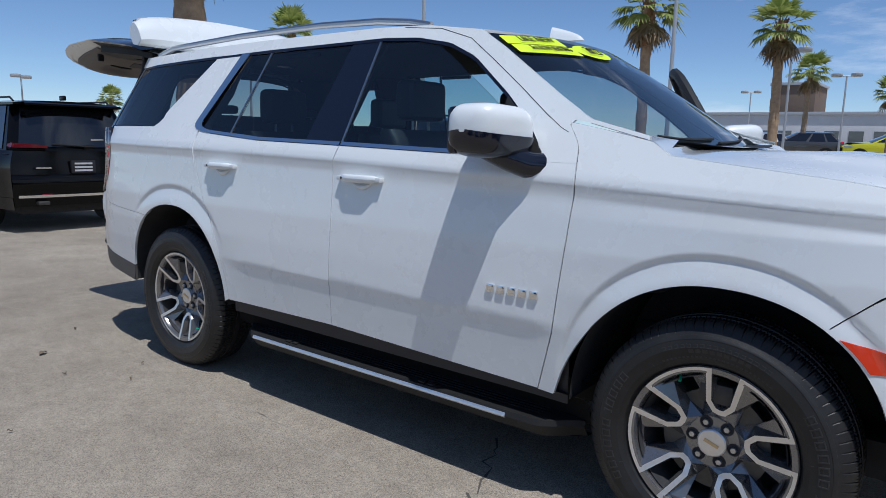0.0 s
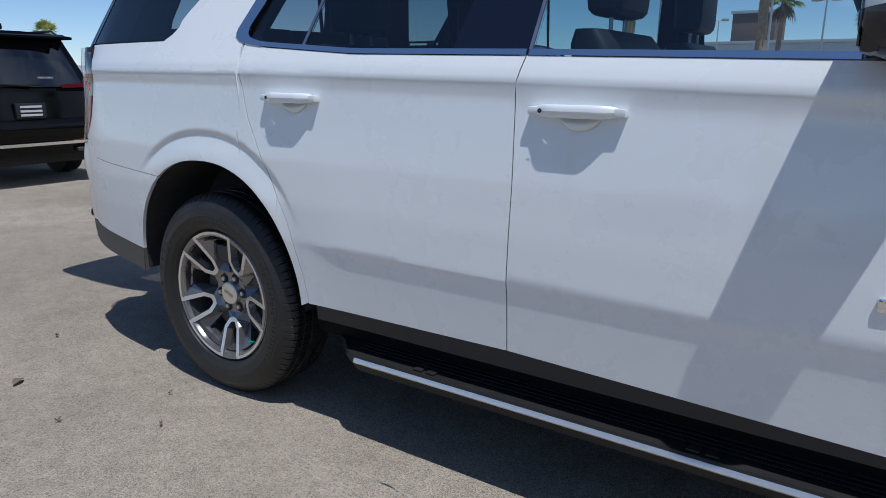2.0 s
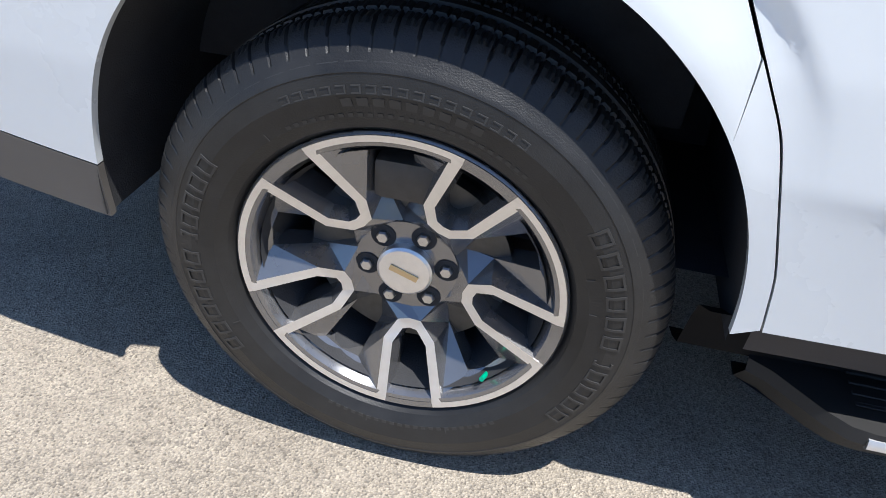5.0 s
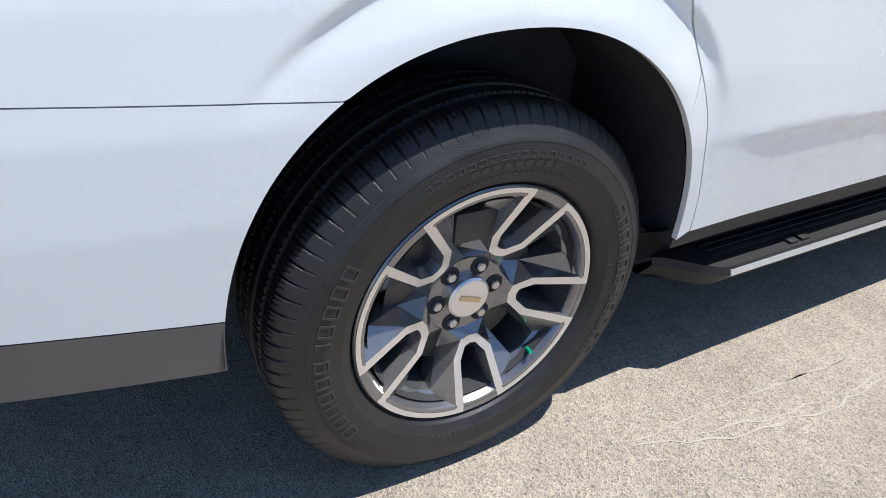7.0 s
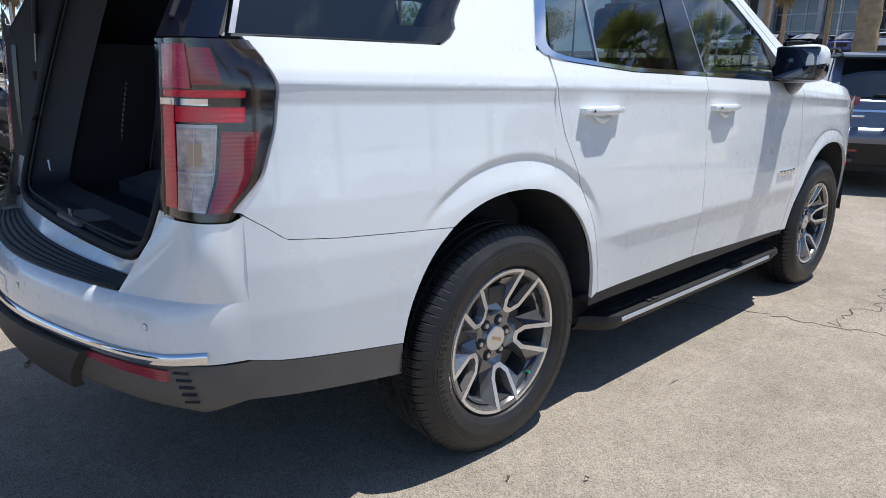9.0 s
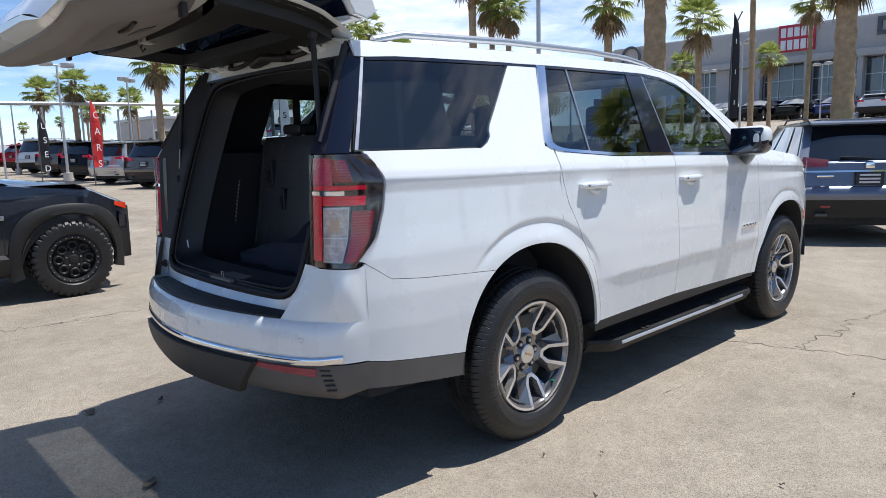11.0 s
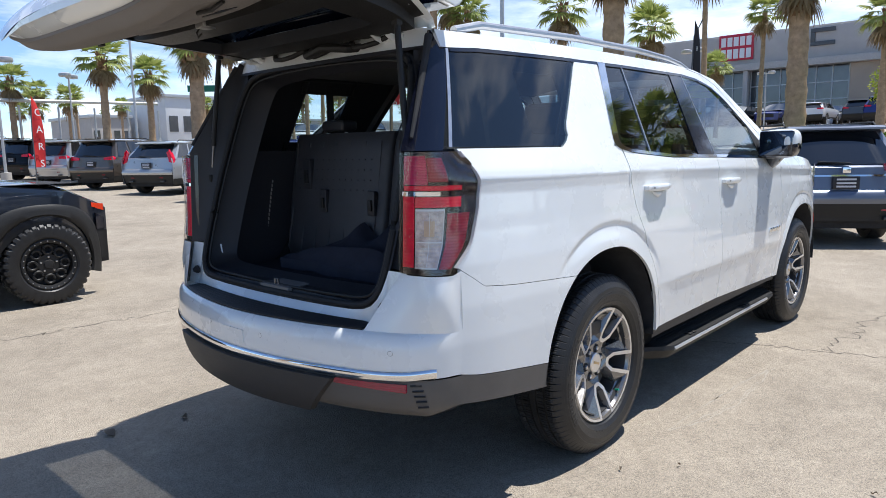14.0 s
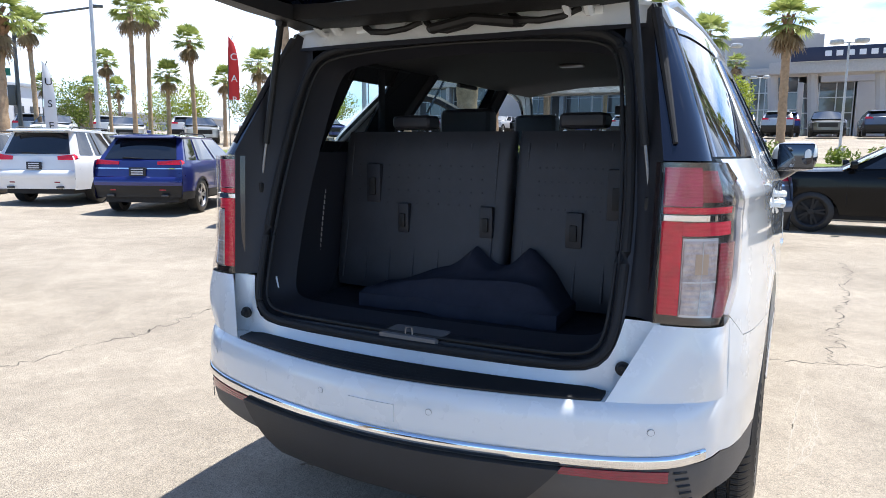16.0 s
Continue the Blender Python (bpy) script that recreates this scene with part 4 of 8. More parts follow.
    for side in (-1, 1):
        part("headlamp", grid_bm(lambda u, v: (lambda q: Vector((3.86 + 0.20 * (1 - abs(q) ** 2.4) + 0.008, q * 0.842, lerp(0.90, 1.05, v))))(side * lerp(0.70, 0.995, u)), 8, 3), LENS, suv, "headlamp")
        part("nose_side", grid_bm(lambda u, v: Vector((lerp(3.6, 3.87, u), side * half_width(lerp(3.6, 3.87, u), 1.0), lerp(1.04, tab(lerp(3.6, 3.87, u), HOOD_LINE), v))), 6, 3), PAINT, suv)
    # wheels
    for x, y, turn, side in ((0, -0.861, -83, -1), (3.071, -0.861, 82, -1), (0, 0.861, -90, 1), (3.071, 0.861, 60, 1)):
        w = build_wheel(side, turn)
        w["label"] = "alloy wheel with black road tyre"
        w.parent = suv
        w.matrix_basis = pose(x, y, 0.412, 0, 0, 0 if side < 0 else 180)
    # underbody
    part("underbody", box_bm(-0.75, 3.9, -0.62, 0.62, 0.30, 0.45, 0.05), LINER, suv, "dark underbody")
    part("rear_axle", tube_bm([(0, -0.75, 0.40), (0, 0.75, 0.40)], 0.06, 10), LINER, suv)
    return suv



# ---- rear end, tailgate and cabin of the SUV ----
PLAN = [(0.0, -1.315), (0.2, -1.302), (0.42, -1.262), (0.62, -1.205), (0.772, -1.140), (0.842, -1.085), (0.882, -1.024), (0.905, -0.95)]


def plan_point(s, z, side=1, inset=0.0):
    """The bumper's outline: s from 0 in the middle to 1 at the side."""
    k = s * (len(PLAN) - 1)
    i = min(int(k), len(PLAN) - 2)
    f = k - i
    p = [PLAN[max(0, min(len(PLAN) - 1, i + d))] for d in (-1, 0, 1, 2)]
    if i == 0:
        p[0] = (-PLAN[1][0], PLAN[1][1])
    c = [0.5 * (2 * p[1][d] + (p[2][d] - p[0][d]) * f + (2 * p[0][d] - 5 * p[1][d] + 4 * p[2][d] - p[3][d]) * f * f + (3 * p[1][d] - p[0][d] - 3 * p[2][d] + p[3][d]) * f ** 3) for d in (0, 1)]
    y, x = c
    shrink = inset
    n = Vector((-1.0, 0.35 * y * 2)).normalized() if s < 0.6 else Vector((-0.8 + (s - 0.6) * 1.6, 0.6 + (s - 0.6))).normalized()
    y *= lerp(1, half_width(-0.95, z) / 0.905, sstep(0.45, 1, s))
    return Vector((x - n.x * shrink, side * (y - n.y * shrink), z))


def both(fn):
    """fn(s, v, side) over the whole width, from one side to the other."""
    return lambda u, v: fn(abs(2 * u - 1), v, 1 if u > 0.5 else -1)


def lamp_point(u, z, side, off=0.0):
    a = side_point(smooth_tab(z, LAMP_EDGE), z, side)
    e = Vector((-1.062 + 0.05 * (z - 1.2), side * 0.722, z))
    c = Vector((-1.066, side * 0.884, z))
    p = a * (1 - u) ** 2 + c * 2 * u * (1 - u) + e * u * u
    d = (c - a) * (1 - u) + (e - c) * u
    n = Vector((d.y, -d.x, 0)).normalized()
    if n.x > 0:
        n = -n
    return p + n * off


def ring_point(t, out=0.0, dx=0.0):
    """The tailgate opening, round from its lower middle: t in 0..1; out widens it in its own plane."""
    pts = [(-0.2, 0.823), (0, 0.822), (0.2, 0.823), (0.38, 0.826), (0.50, 0.831), (0.565, 0.846), (0.603, 0.880), (0.620, 0.93), (0.627, 1.02), (0.629, 1.15), (0.625, 1.28), (0.615, 1.41), (0.602, 1.53), (0.588, 1.63), (0.566, 1.715), (0.528, 1.766), (0.46, 1.792), (0.36, 1.804), (0.2, 1.814), (0, 1.818), (-0.2, 1.814)]

    def at(t):
        q = 2 * t if t <= 0.5 else 2 - 2 * t
        k = 1 + q * (len(pts) - 3)
        i = min(int(k), len(pts) - 3)
        f = k - i
        p = pts[i - 1:i + 3]
        y, z = [0.5 * (2 * p[1][d] + (p[2][d] - p[0][d]) * f + (2 * p[0][d] - 5 * p[1][d] + 4 * p[2][d] - p[3][d]) * f * f + (3 * p[1][d] - p[0][d] - 3 * p[2][d] + p[3][d]) * f ** 3) for d in (0, 1)]
        return y if t <= 0.5 else -y, z
    y, z = at(t % 1.0)
    if out:
        (ya, za), (yb, zb) = at((t - 0.004) % 1.0), at((t + 0.004) % 1.0)
        ln = math.hypot(yb - ya, zb - za)
        y, z = y + out * (zb - za) / ln, z - out * (yb - ya) / ln
    return Vector((-1.085 + 0.30 * (z - 0.85) - 0.03 * (1 - (y / 0.63) ** 2) * (1.2 - z) + dx, y, z))


def build_rear(suv):
    fade = lambda s: 1 - sstep(0.6, 1.0, s)
    # bumper
    prof = [(0.004, 0.606), (0.0, 0.640), (0.0, 0.700), (0.006, 0.735), (0.016, 0.756), (0.030, 0.768)]
    part("rear_bumper", grid_bm(both(lambda s, v, sd: plan_point(s, tab(v, [(i / 5, p[1]) for i, p in enumerate(prof)]), sd, fade(s) * tab(v, [(i / 5, p[0]) for i, p in enumerate(prof)]))), 64, 10), PAINT, suv, "white rear bumper")
    low = [(0.115, 0.435), (0.05, 0.455), (0.02, 0.490), (0.008, 0.54), (0.006, 0.585), (0.010, 0.600)]
    lift = lambda s: 0.0555 * sstep(0.72, 1.0, s)
    part("lower_bumper", grid_bm(both(lambda s, v, sd: plan_point(s, lerp(lift(s), 0, v) + tab(v, [(i / 5, p[1]) for i, p in enumerate(low)]), sd, fade(s) * tab(v, [(i / 5, p[0]) for i, p in enumerate(low)]))), 64, 12), GREY_PLASTIC, suv, "dark grey plastic lower bumper")
    part("bumper_chrome", grid_bm(both(lambda s, v, sd: plan_point(0.80 * s, 0.612 + 0.017 * math.sin(math.pi * (v - 0.5)) + 0.045 * sstep(0.55, 1, s) * 0.3, sd, -0.006 * math.cos(math.pi * (v - 0.5)) - 0.002)), 56, 5), CHROME, suv, "bright chrome bumper strip")
    part("hitch_cover", grid_bm(lambda u, v: plan_point(abs(2 * u - 1) * lerp(0.27, 0.36, v), lerp(0.425, 0.588, v), 1 if u > 0.5 else -1, -0.022 + 0.05 * (1 - v) ** 2.5), 24, 8, 0.03, lambda p: Vector((1, 0, 0))), HITCH, suv, "black tow hitch cover")
    part("hitch_flap", grid_bm(lambda u, v: plan_point(abs(2 * u - 1) * 0.055, lerp(0.652, 0.705, v), 1 if u > 0.5 else -1, -0.0025), 4, 3, 0.003, lambda p: Vector((1, 0, 0))), PAINT, suv, "small square flap")
    for sd in (-1, 1):
        part("reflector", grid_bm(lambda u, v: plan_point(lerp(0.36, 0.60, u), lerp(0.556 + 0.012 * (1 - u), 0.588, v), sd, 0.001), 10, 3, 0.008, lambda p: Vector((1, 0, 0))), DEEP_RED, suv, "red bumper reflector")
        for k in range(5):
            part("vent_slat", grid_bm(lambda u, v: plan_point(lerp(0.625 + 0.012 * k, 0.70 + 0.012 * k, u), 0.578 - 0.020 * k + 0.008 * v, sd, fade(lerp(0.625 + 0.012 * k, 0.70 + 0.012 * k, u)) * 0.007 - 0.003 * math.sin(math.pi * v) - 0.001), 4, 4), BLACK_PLASTIC, suv)
        for s in (0.13, 0.54):
            ds = 0.02 / (plan_point(s + 0.02, 0.70, sd) - plan_point(s, 0.70, sd)).length
            ring = lambda r0, r1, off: grid_bm(lambda u, v: plan_point(s + ds * lerp(r0, r1, v) * math.cos(2 * math.pi * u), 0.70 + lerp(r0, r1, v) * math.sin(2 * math.pi * u), sd, off), 24, 2)
            o = part("parking_sensor", ring(0.0002, 0.0085, -0.0016), PAINT, suv, "round parking sensor")
            part("sensor_joint", ring(0.0086, 0.0094, -0.0010), SEAL, o)
        # bumper corner up to the lamp
        def corner(u, v):
            a = plan_point(lerp(1.0, 0.445, u), 0.766, sd, 0.030 * fade(lerp(1.0, 0.445, u)))
            b = lamp_point((u - 0.12) / 0.88 * 0.985, 0.972, sd, 0.002) if u > 0.12 else Vector((-0.95, sd * half_width(-0.95, 0.985), 0.985)).lerp(lamp_point(0, 0.972, sd, 0.002), u / 0.12)
            if u == 0:
                a = Vector((-0.95, sd * half_width(-0.95, 0.766), 0.766))
                b = Vector((-0.95, sd * half_width(-0.95, 0.985), 0.985))
            p = a.lerp(b, v)
            bul = 0.012 * math.sin(math.pi * v) * math.sin(math.pi * min(1, u * 1.3)) ** 2 if u < 0.77 else 0
            return p + Vector((-bul, sd * bul, 0))
        part("bumper_corner", grid_bm(corner, 30, 12), PAINT, suv)
        # tail lamp
        lamp = part("tail_lamp", grid_bm(lambda u, v: lamp_point(lerp(0.012, 1.0, u), lerp(0.974, 1.405, v), sd, -0.010), 24, 20, 0.03, lambda p: Vector((0.7, -sd * 0.7, 0))), SMOKE, suv, "red and clear tail lamp with chrome bar")
        def cell(nm, u0, u1, z0, z1, m, off=-0.004, lab="", skew=0.0):
            part(nm, grid_bm(lambda u, v: lamp_point(lerp(u0, u1, u), lerp(z0, z1, v) + skew * (1 - u), sd, off), 8, 8, 0.012, lambda p: Vector((0.7, -sd * 0.7, 0))), m, lamp, lab)
        cell("red_column", 0.80, 0.965, 1.000, 1.250, RED_LENS, lab="red tail light column")
        cell("upper_red", 0.62, 0.965, 1.290, 1.392, UPPER_RED, -0.005, "red upper lens")
        cell("upper_lens", 0.36, 0.612, 1.300, 1.384, SMOKED_RED, -0.008)
        cell("cross_red", 0.20, 0.965, 1.270, 1.287, RED_LENS, -0.006)
        cell("cross_red", 0.20, 0.795, 1.212, 1.248, RED_LENS, -0.006)
        cell("chrome_bar", 0.46, 0.965, 1.252, 1.267, CHROME, 0.002, "chrome bar")
        cell("lamp_frame", 0.395, 0.790, 0.996, 1.206, SATIN, -0.007)
        cell("reverse_light", 0.41, 0.775, 1.003, 1.199, CLEAR_LAMP, -0.003, "clear reversing light")
        cell("lamp_divider", 0.41, 0.775, 1.088, 1.092, SATIN, -0.001)
        cell("lamp_divider", 0.586, 0.592, 1.006, 1.196, SATIN, -0.001)
        cell("amber_bulb", 0.52, 0.66, 1.110, 1.165, AMBER, -0.0016)
        cell("side_reflector", 0.09, 0.360, 0.995, 1.190, SMOKED_RED, -0.006, "smoked red side reflector")
        part("lens", grid_bm(lambda u, v: lamp_point(lerp(0.0, 1.0, u), lerp(0.976, 1.404, v), sd, 0.006), 24, 16), LENS, lamp, "clear outer lens")
        # black rear pillar
        def dpil(u, v):
            z = lerp(1.409, 1.862, v)
            a = side_point(tab(z, [(1.40, -0.955), (1.80, -0.755), (1.87, -0.72)]), z, sd, -0.004)
            e = Vector((lerp(-1.055, -0.80, v), sd * lerp(0.724, 0.630, v), z))
            c = Vector((e.x + 0.02, a.y - sd * 0.012, z))
            return a * (1 - u) ** 2 + c * 2 * u * (1 - u) + e * u * u
        part("rear_pillar", grid_bm(dpil, 14, 20), BLACK_GLOSS, suv, "gloss black rear pillar")
        part("pillar_seal", tube_bm([dpil(0.80, v) + Vector((-0.004, 0, 0)) for v in [0.10 + 0.085 * k for k in range(11)]], 0.013, 8, taper=lambda t: lerp(0.5, 1.2, t)), LINER, suv, "black rubber pillar seal")
        # jamb between the skin and the opening
        def jamb(u, v):
            z = lerp(0.975, 1.862, v)
            a = lamp_point(1.0, z, sd, -0.002) if z < 1.409 else dpil(1.0, (z - 1.409) / 0.453)
            a.x += 0.0 if z > 0.97 else 0.012
            zz = min(1.74, max(0.90, z))
            yy = tab(zz, [(0.83, 0.54), (0.87, 0.592), (0.95, 0.622), (1.15, 0.625), (1.40, 0.615), (1.62, 0.590), (1.74, 0.560)])
            e = Vector((-1.085 + 0.30 * (zz - 0.85) + 0.015, sd * yy, z if z < 1.74 else lerp(1.74, 1.80, (z - 1.74) / 0.12)))
            m = a.lerp(e, 0.5) + Vector((0.05, 0, 0))
            return a * (1 - u) ** 2 + m * 2 * u * (1 - u) + e * u * u
        part("door_jamb", grid_bm(jamb, 8, 24), INNER, suv, "black door jamb")
        # gas struts
        st = [(-0.93, sd * 0.600, 1.885), (-0.957, sd * 0.660, 1.45), (-0.965, sd * 0.683, 1.288)]
        strut = part("gas_strut", tube_bm(st[:2], 0.012, 10), BLACK_PLASTIC, suv, "black gas strut")
        part("strut_rod", tube_bm(st[1:], 0.005, 8), STEEL, strut)
        for p in (st[0], st[2]):
            part("ball_joint", box_bm(p[0] - 0.016, p[0] + 0.016, p[1] - 0.016, p[1] + 0.016, p[2] - 0.02, p[2] + 0.02, 0.008), BLACK_PLASTIC, strut)
        part("bump_stop", lathe_bm([(0.0005, -0.012), (0.011, -0.012), (0.015, 0), (0.020, 0.002), (0.020, 0.01)], 20), BLACK_PLASTIC, suv, "black rubber bump stop").matrix_basis = Matrix.Translation((-1.098, sd * 0.655, 0.842)) @ Matrix.Rotation(radians(-90), 4, "Z")
    # ledge with the step pad, and the sill
    def ledge(s, v, sd):
        a = plan_point(s * 0.56, 0.768, sd, 0.030 * fade(s * 0.56))
        y = abs(a.y)
        inner = Vector((-1.085 - 0.07 * max(0, 1 - (y / 0.66) ** 2), a.y, 0.772))
        zt = tab(y * 0.985, [(0, 0.806), (0.2, 0.807), (0.38, 0.810), (0.50, 0.815), (0.555, 0.823), (0.59, 0.838), (0.615, 0.865), (0.632, 0.905), (0.640, 0.94), (0.645, 0.973), (0.7, 0.973)])
        top = Vector((-1.089 + 0.30 * (zt - 0.85) - 0.03 * max(0.0, 1 - (y / 0.63) ** 2) * (1.2 - zt), a.y * 0.985, zt))
        return a.lerp(inner, v / 0.6) if v < 0.6 else inner.lerp(top, (v - 0.6) / 0.4)
    part("rear_sill", grid_bm(both(ledge), 160, 10), PAINT, suv, "white painted sill under the tailgate opening")

    def pad(s, v, sd):
        p = ledge(s * 0.78, 0.03 + 0.55 * v * (1 - 0.25 * sstep(0.9, 1, s)), sd)
        return p + Vector((0, 0, 0.006 + (0.004 if int(v * 11 + 0.5) % 2 else 0)))
    part("step_pad", grid_bm(both(pad), 60, 11, 0.012, lambda p: Vector((0, 0, -1))), BLACK_PLASTIC, suv, "ribbed black bumper step pad")
    n = 144
    part("opening_seal", tube_bm([ring_point(i / n) for i in range(n + 1)], 0.013, 10), SEAL, suv, "black rubber weather seal")
    part("seal_groove", tube_bm([ring_point(i / n, -0.026, 0.012) for i in range(n + 1)], 0.006, 8), BLACK_PLASTIC, suv)
    part("opening_flange", grid_bm(lambda u, v: ring_point(u, lerp(0.0, 0.020, v), -0.001 + 0.006 * v), n, 4, close=True), INNER, suv, "black flange round the opening")
    part("opening_liner", grid_bm(lambda u, v: ring_point(u, lerp(0.0, -0.045, v ** 1.6), lerp(0.0, 0.15, v)), n, 6, close=True), INNER, suv, "black plastic opening trim")
    # roof header above the opening
    hdr = lambda u, v: (lambda y: Vector((lerp(-0.80, -0.775, v), y, lerp(1.80, tab(-0.79, ROOF_EDGE) + 0.055 * (1 - abs(y / 0.67) ** 2.6), v))))(lerp(-0.66, 0.66, u))
    part("rear_header", grid_bm(lambda u, v: hdr(u, lerp(0.10, 1.0, v)), 20, 5), PAINT, suv)
    part("header_seal", grid_bm(lambda u, v: hdr(u, lerp(-0.05, 0.10, v)) + Vector((-0.004, 0, 0)), 20, 2), INNER, suv, "black header trim")
    # cargo space
    part("cargo_floor", grid_bm(lambda u, v: Vector((lerp(-1.00, -0.30, u), lerp(-0.64, 0.64, v), 0.838)), 8, 8), CARPET, suv, "black cargo floor")
    # unseen panels added under the floor to stop sun leaking through the body
    part("floor_light_stop", grid_bm(lambda u, v: Vector((lerp(-0.98, -0.46, u), lerp(-0.80, 0.80, v), 0.80)), 4, 4), LINER, suv)
    # unseen side blockers, added against sun and daylight past the wheel liners
    for sd in (-1, 1):
        part("wheel_light_stop", box_bm(-0.78, 0.40, min(sd * 0.648, sd * 0.662), max(sd * 0.648, sd * 0.662), 0.62, 1.02, 0.004), LINER, suv)
        part("arch_light_stop", grid_bm(lambda u, v: Vector((lerp(-0.72, 0.60, u), sd * lerp(0.70, 0.90, v), 0.985)), 4, 2), LINER, suv)
    part("floor_light_stop", grid_bm(lambda u, v: Vector((lerp(-1.00, -0.50, u), lerp(-0.84, 0.84, v), 0.66)), 4, 4), LINER, suv)
    part("floor_light_stop", grid_bm(lambda u, v: Vector((lerp(-0.50, 3.5, u), lerp(-0.47, 0.47, v), 0.66)), 8, 4), LINER, suv)
    part("threshold", box_bm(-1.085, -0.97, -0.52, 0.52, 0.79, 0.843, 0.016), INNER, suv, "black plastic threshold")
    part("latch_cover", box_bm(-1.105, -0.90, -0.10, 0.10, 0.828, 0.848, 0.006), TRIM_TAUPE, suv, "grey latch cover")
    part("latch", tube_bm([(-1.088, -0.012, 0.842), (-1.088, -0.012, 0.872), (-1.088, 0.012, 0.872), (-1.088, 0.012, 0.842)], 0.004, 6), STEEL, suv)
    part("floor_edge", box_bm(-0.905, -0.895, -0.60, 0.60, 0.838, 0.846, 0.003), STEEL, suv, "thin metal floor edge")
    for sd in (-1, 1):
        zw = lambda u, v: lerp(0.83 + 0.16 * sstep(0.30, 0.42, u), 1.42, v)
        wall = lambda u, v: Vector((lerp(-1.075 + 0.30 * (zw(u, v) - 0.85), 0.25, u), sd * lerp(tab(zw(u, v), [(0.83, 0.60), (0.96, 0.622), (1.15, 0.630), (1.42, 0.62)]), 0.70, u ** 2), zw(u, v)))
        part("cargo_side", grid_bm(wall, 24, 12), INNER, suv, "black cargo side panel")
        for k in range(16):
            o = part("speaker_slot", box_bm(-0.004, 0.004, -0.002, 0.002, -0.008, 0.008, 0.0015, 1), STEEL if sd > 0 else INNER, suv)
            o.location = (-0.70 + 0.004 * k, sd * 0.632, 0.93 + 0.022 * k)
        part("tie_down", tube_bm([(-0.98, sd * 0.612, 0.96), (-0.98, sd * 0.60, 0.90), (-0.95, sd * 0.60, 0.90), (-0.95, sd * 0.612, 0.96)], 0.005, 6), SATIN, suv, "metal tie-down loop")
        def pillar_trim(u, v):
            z = lerp(1.36, 1.81, v)
            a = Vector((-1.075 + 0.30 * (z - 0.85), sd * tab(z, [(1.15, 0.622), (1.40, 0.610), (1.62, 0.585), (1.735, 0.555), (1.81, 0.48)]), z))
            x = lerp(-0.70, -0.52, v)
            e = Vector((x, sd * (half_width(x, z) - 0.05), z))
            m = Vector((a.x + 0.08, e.y, z)).lerp(a.lerp(e, 0.5), 0.4)
            return a * (1 - u) ** 2 + m * 2 * u * (1 - u) + e * u * u
        part("rear_pillar_trim", grid_bm(pillar_trim, 10, 12), INNER, suv, "black rear pillar trim")
        # lining round the quarter glass
        for pts in ([(-0.93, 1.41), (-0.74, 1.80), (0.13, 1.82), (-0.28, 1.41), (-0.93, 1.41)],):
            part("window_lining", tube_bm([side_point(x, z, sd, -0.045) for x, z in pts], 0.014, 8), INNER, suv)
        for nm, f in (("rear", lambda u, v: (lerp(-0.93 + 0.19 * v, lerp(-0.40, -0.34, v), u), lerp(1.40, 1.82, v))), ("front", lambda u, v: (lerp(lerp(-0.10, -0.02, v), lerp(0.16, 0.36, v), u), lerp(1.40, 1.82, v))), ("low", lambda u, v: (lerp(-0.42, -0.06, u), lerp(1.40, 1.468, v))), ("top", lambda u, v: (lerp(-0.38, 0.0, u), lerp(1.735, 1.82, v)))):
            side_panel("quarter_lining", f, 8, 8, INNER, suv, sd, "", -0.055, 0.012)
        part("rear_lining", grid_bm(lambda u, v: side_point(lerp(-0.95, 0.25, u), lerp(1.30, 1.42, v), sd, -0.04), 8, 3), INNER, suv)
        part("belt_strap", box_bm(-0.28, -0.23, sd * 0.60 - 0.002, sd * 0.60 + 0.002, 1.35, 1.78, 0.001), INNER, suv, "seat belt strap")
        part("pillar_lining", tube_bm([side_point(x, z, sd, -0.05) for x, z in ((0.17, 1.40), (0.26, 1.62), (0.36, 1.83))], 0.035, 8), INNER, suv)
        part("pillar_lining", tube_bm([side_point(x, z, sd, -0.05) for x, z in ((1.25, 1.34), (1.30, 1.62), (1.33, 1.83))], 0.04, 8), INNER, suv)
        part("grab_handle", tube_bm([side_point(x, 1.80, sd, -0.07) for x in (0.65, 0.69, 0.85, 0.89)], 0.012, 6), HEADLINER, suv)
    card = lambda u, v: side_point(lerp(0.53, 1.32, u), lerp(0.42, 1.335, v), 1, -0.05)
    part("rear_door_card", grid_bm(card, 10, 8), INNER, suv)
    part("headliner", grid_bm(lambda u, v: (lambda x, s: Vector((x, s * (half_width(x, 1.84) - 0.03), 1.815 + 0.062 * (1 - abs(s) ** 2.6))))(lerp(-0.775, 1.86, u), 2 * v - 1), 24, 16), HEADLINER, suv, "grey headliner")
    for x, y in ((-0.35, 0.12), (-0.35, -0.30), (0.6, 0.0)):
        part("roof_lamp", box_bm(x - 0.03, x + 0.03, y - 0.06, y + 0.06, 1.862, 1.874, 0.004), SATIN, suv, "small roof lamp")
    part("cabin_floor", grid_bm(lambda u, v: Vector((lerp(-0.35, 2.6, u), lerp(-0.88, 0.88, v), 0.50)), 4, 4), CARPET, suv, "black cabin floor")
    # seats
    def seat_back(nm, x, y0, y1, z0, z1, lean, thick, lab, ribs=0):
        def f(u, v):
            a = 2 * math.pi * v
            z = lerp(z0, z1, u)
            k = (1 - abs(2 * u - 1) ** 9) ** 0.3 if 0 < u < 1 else 0.55
            c, s = math.cos(a), math.sin(a)
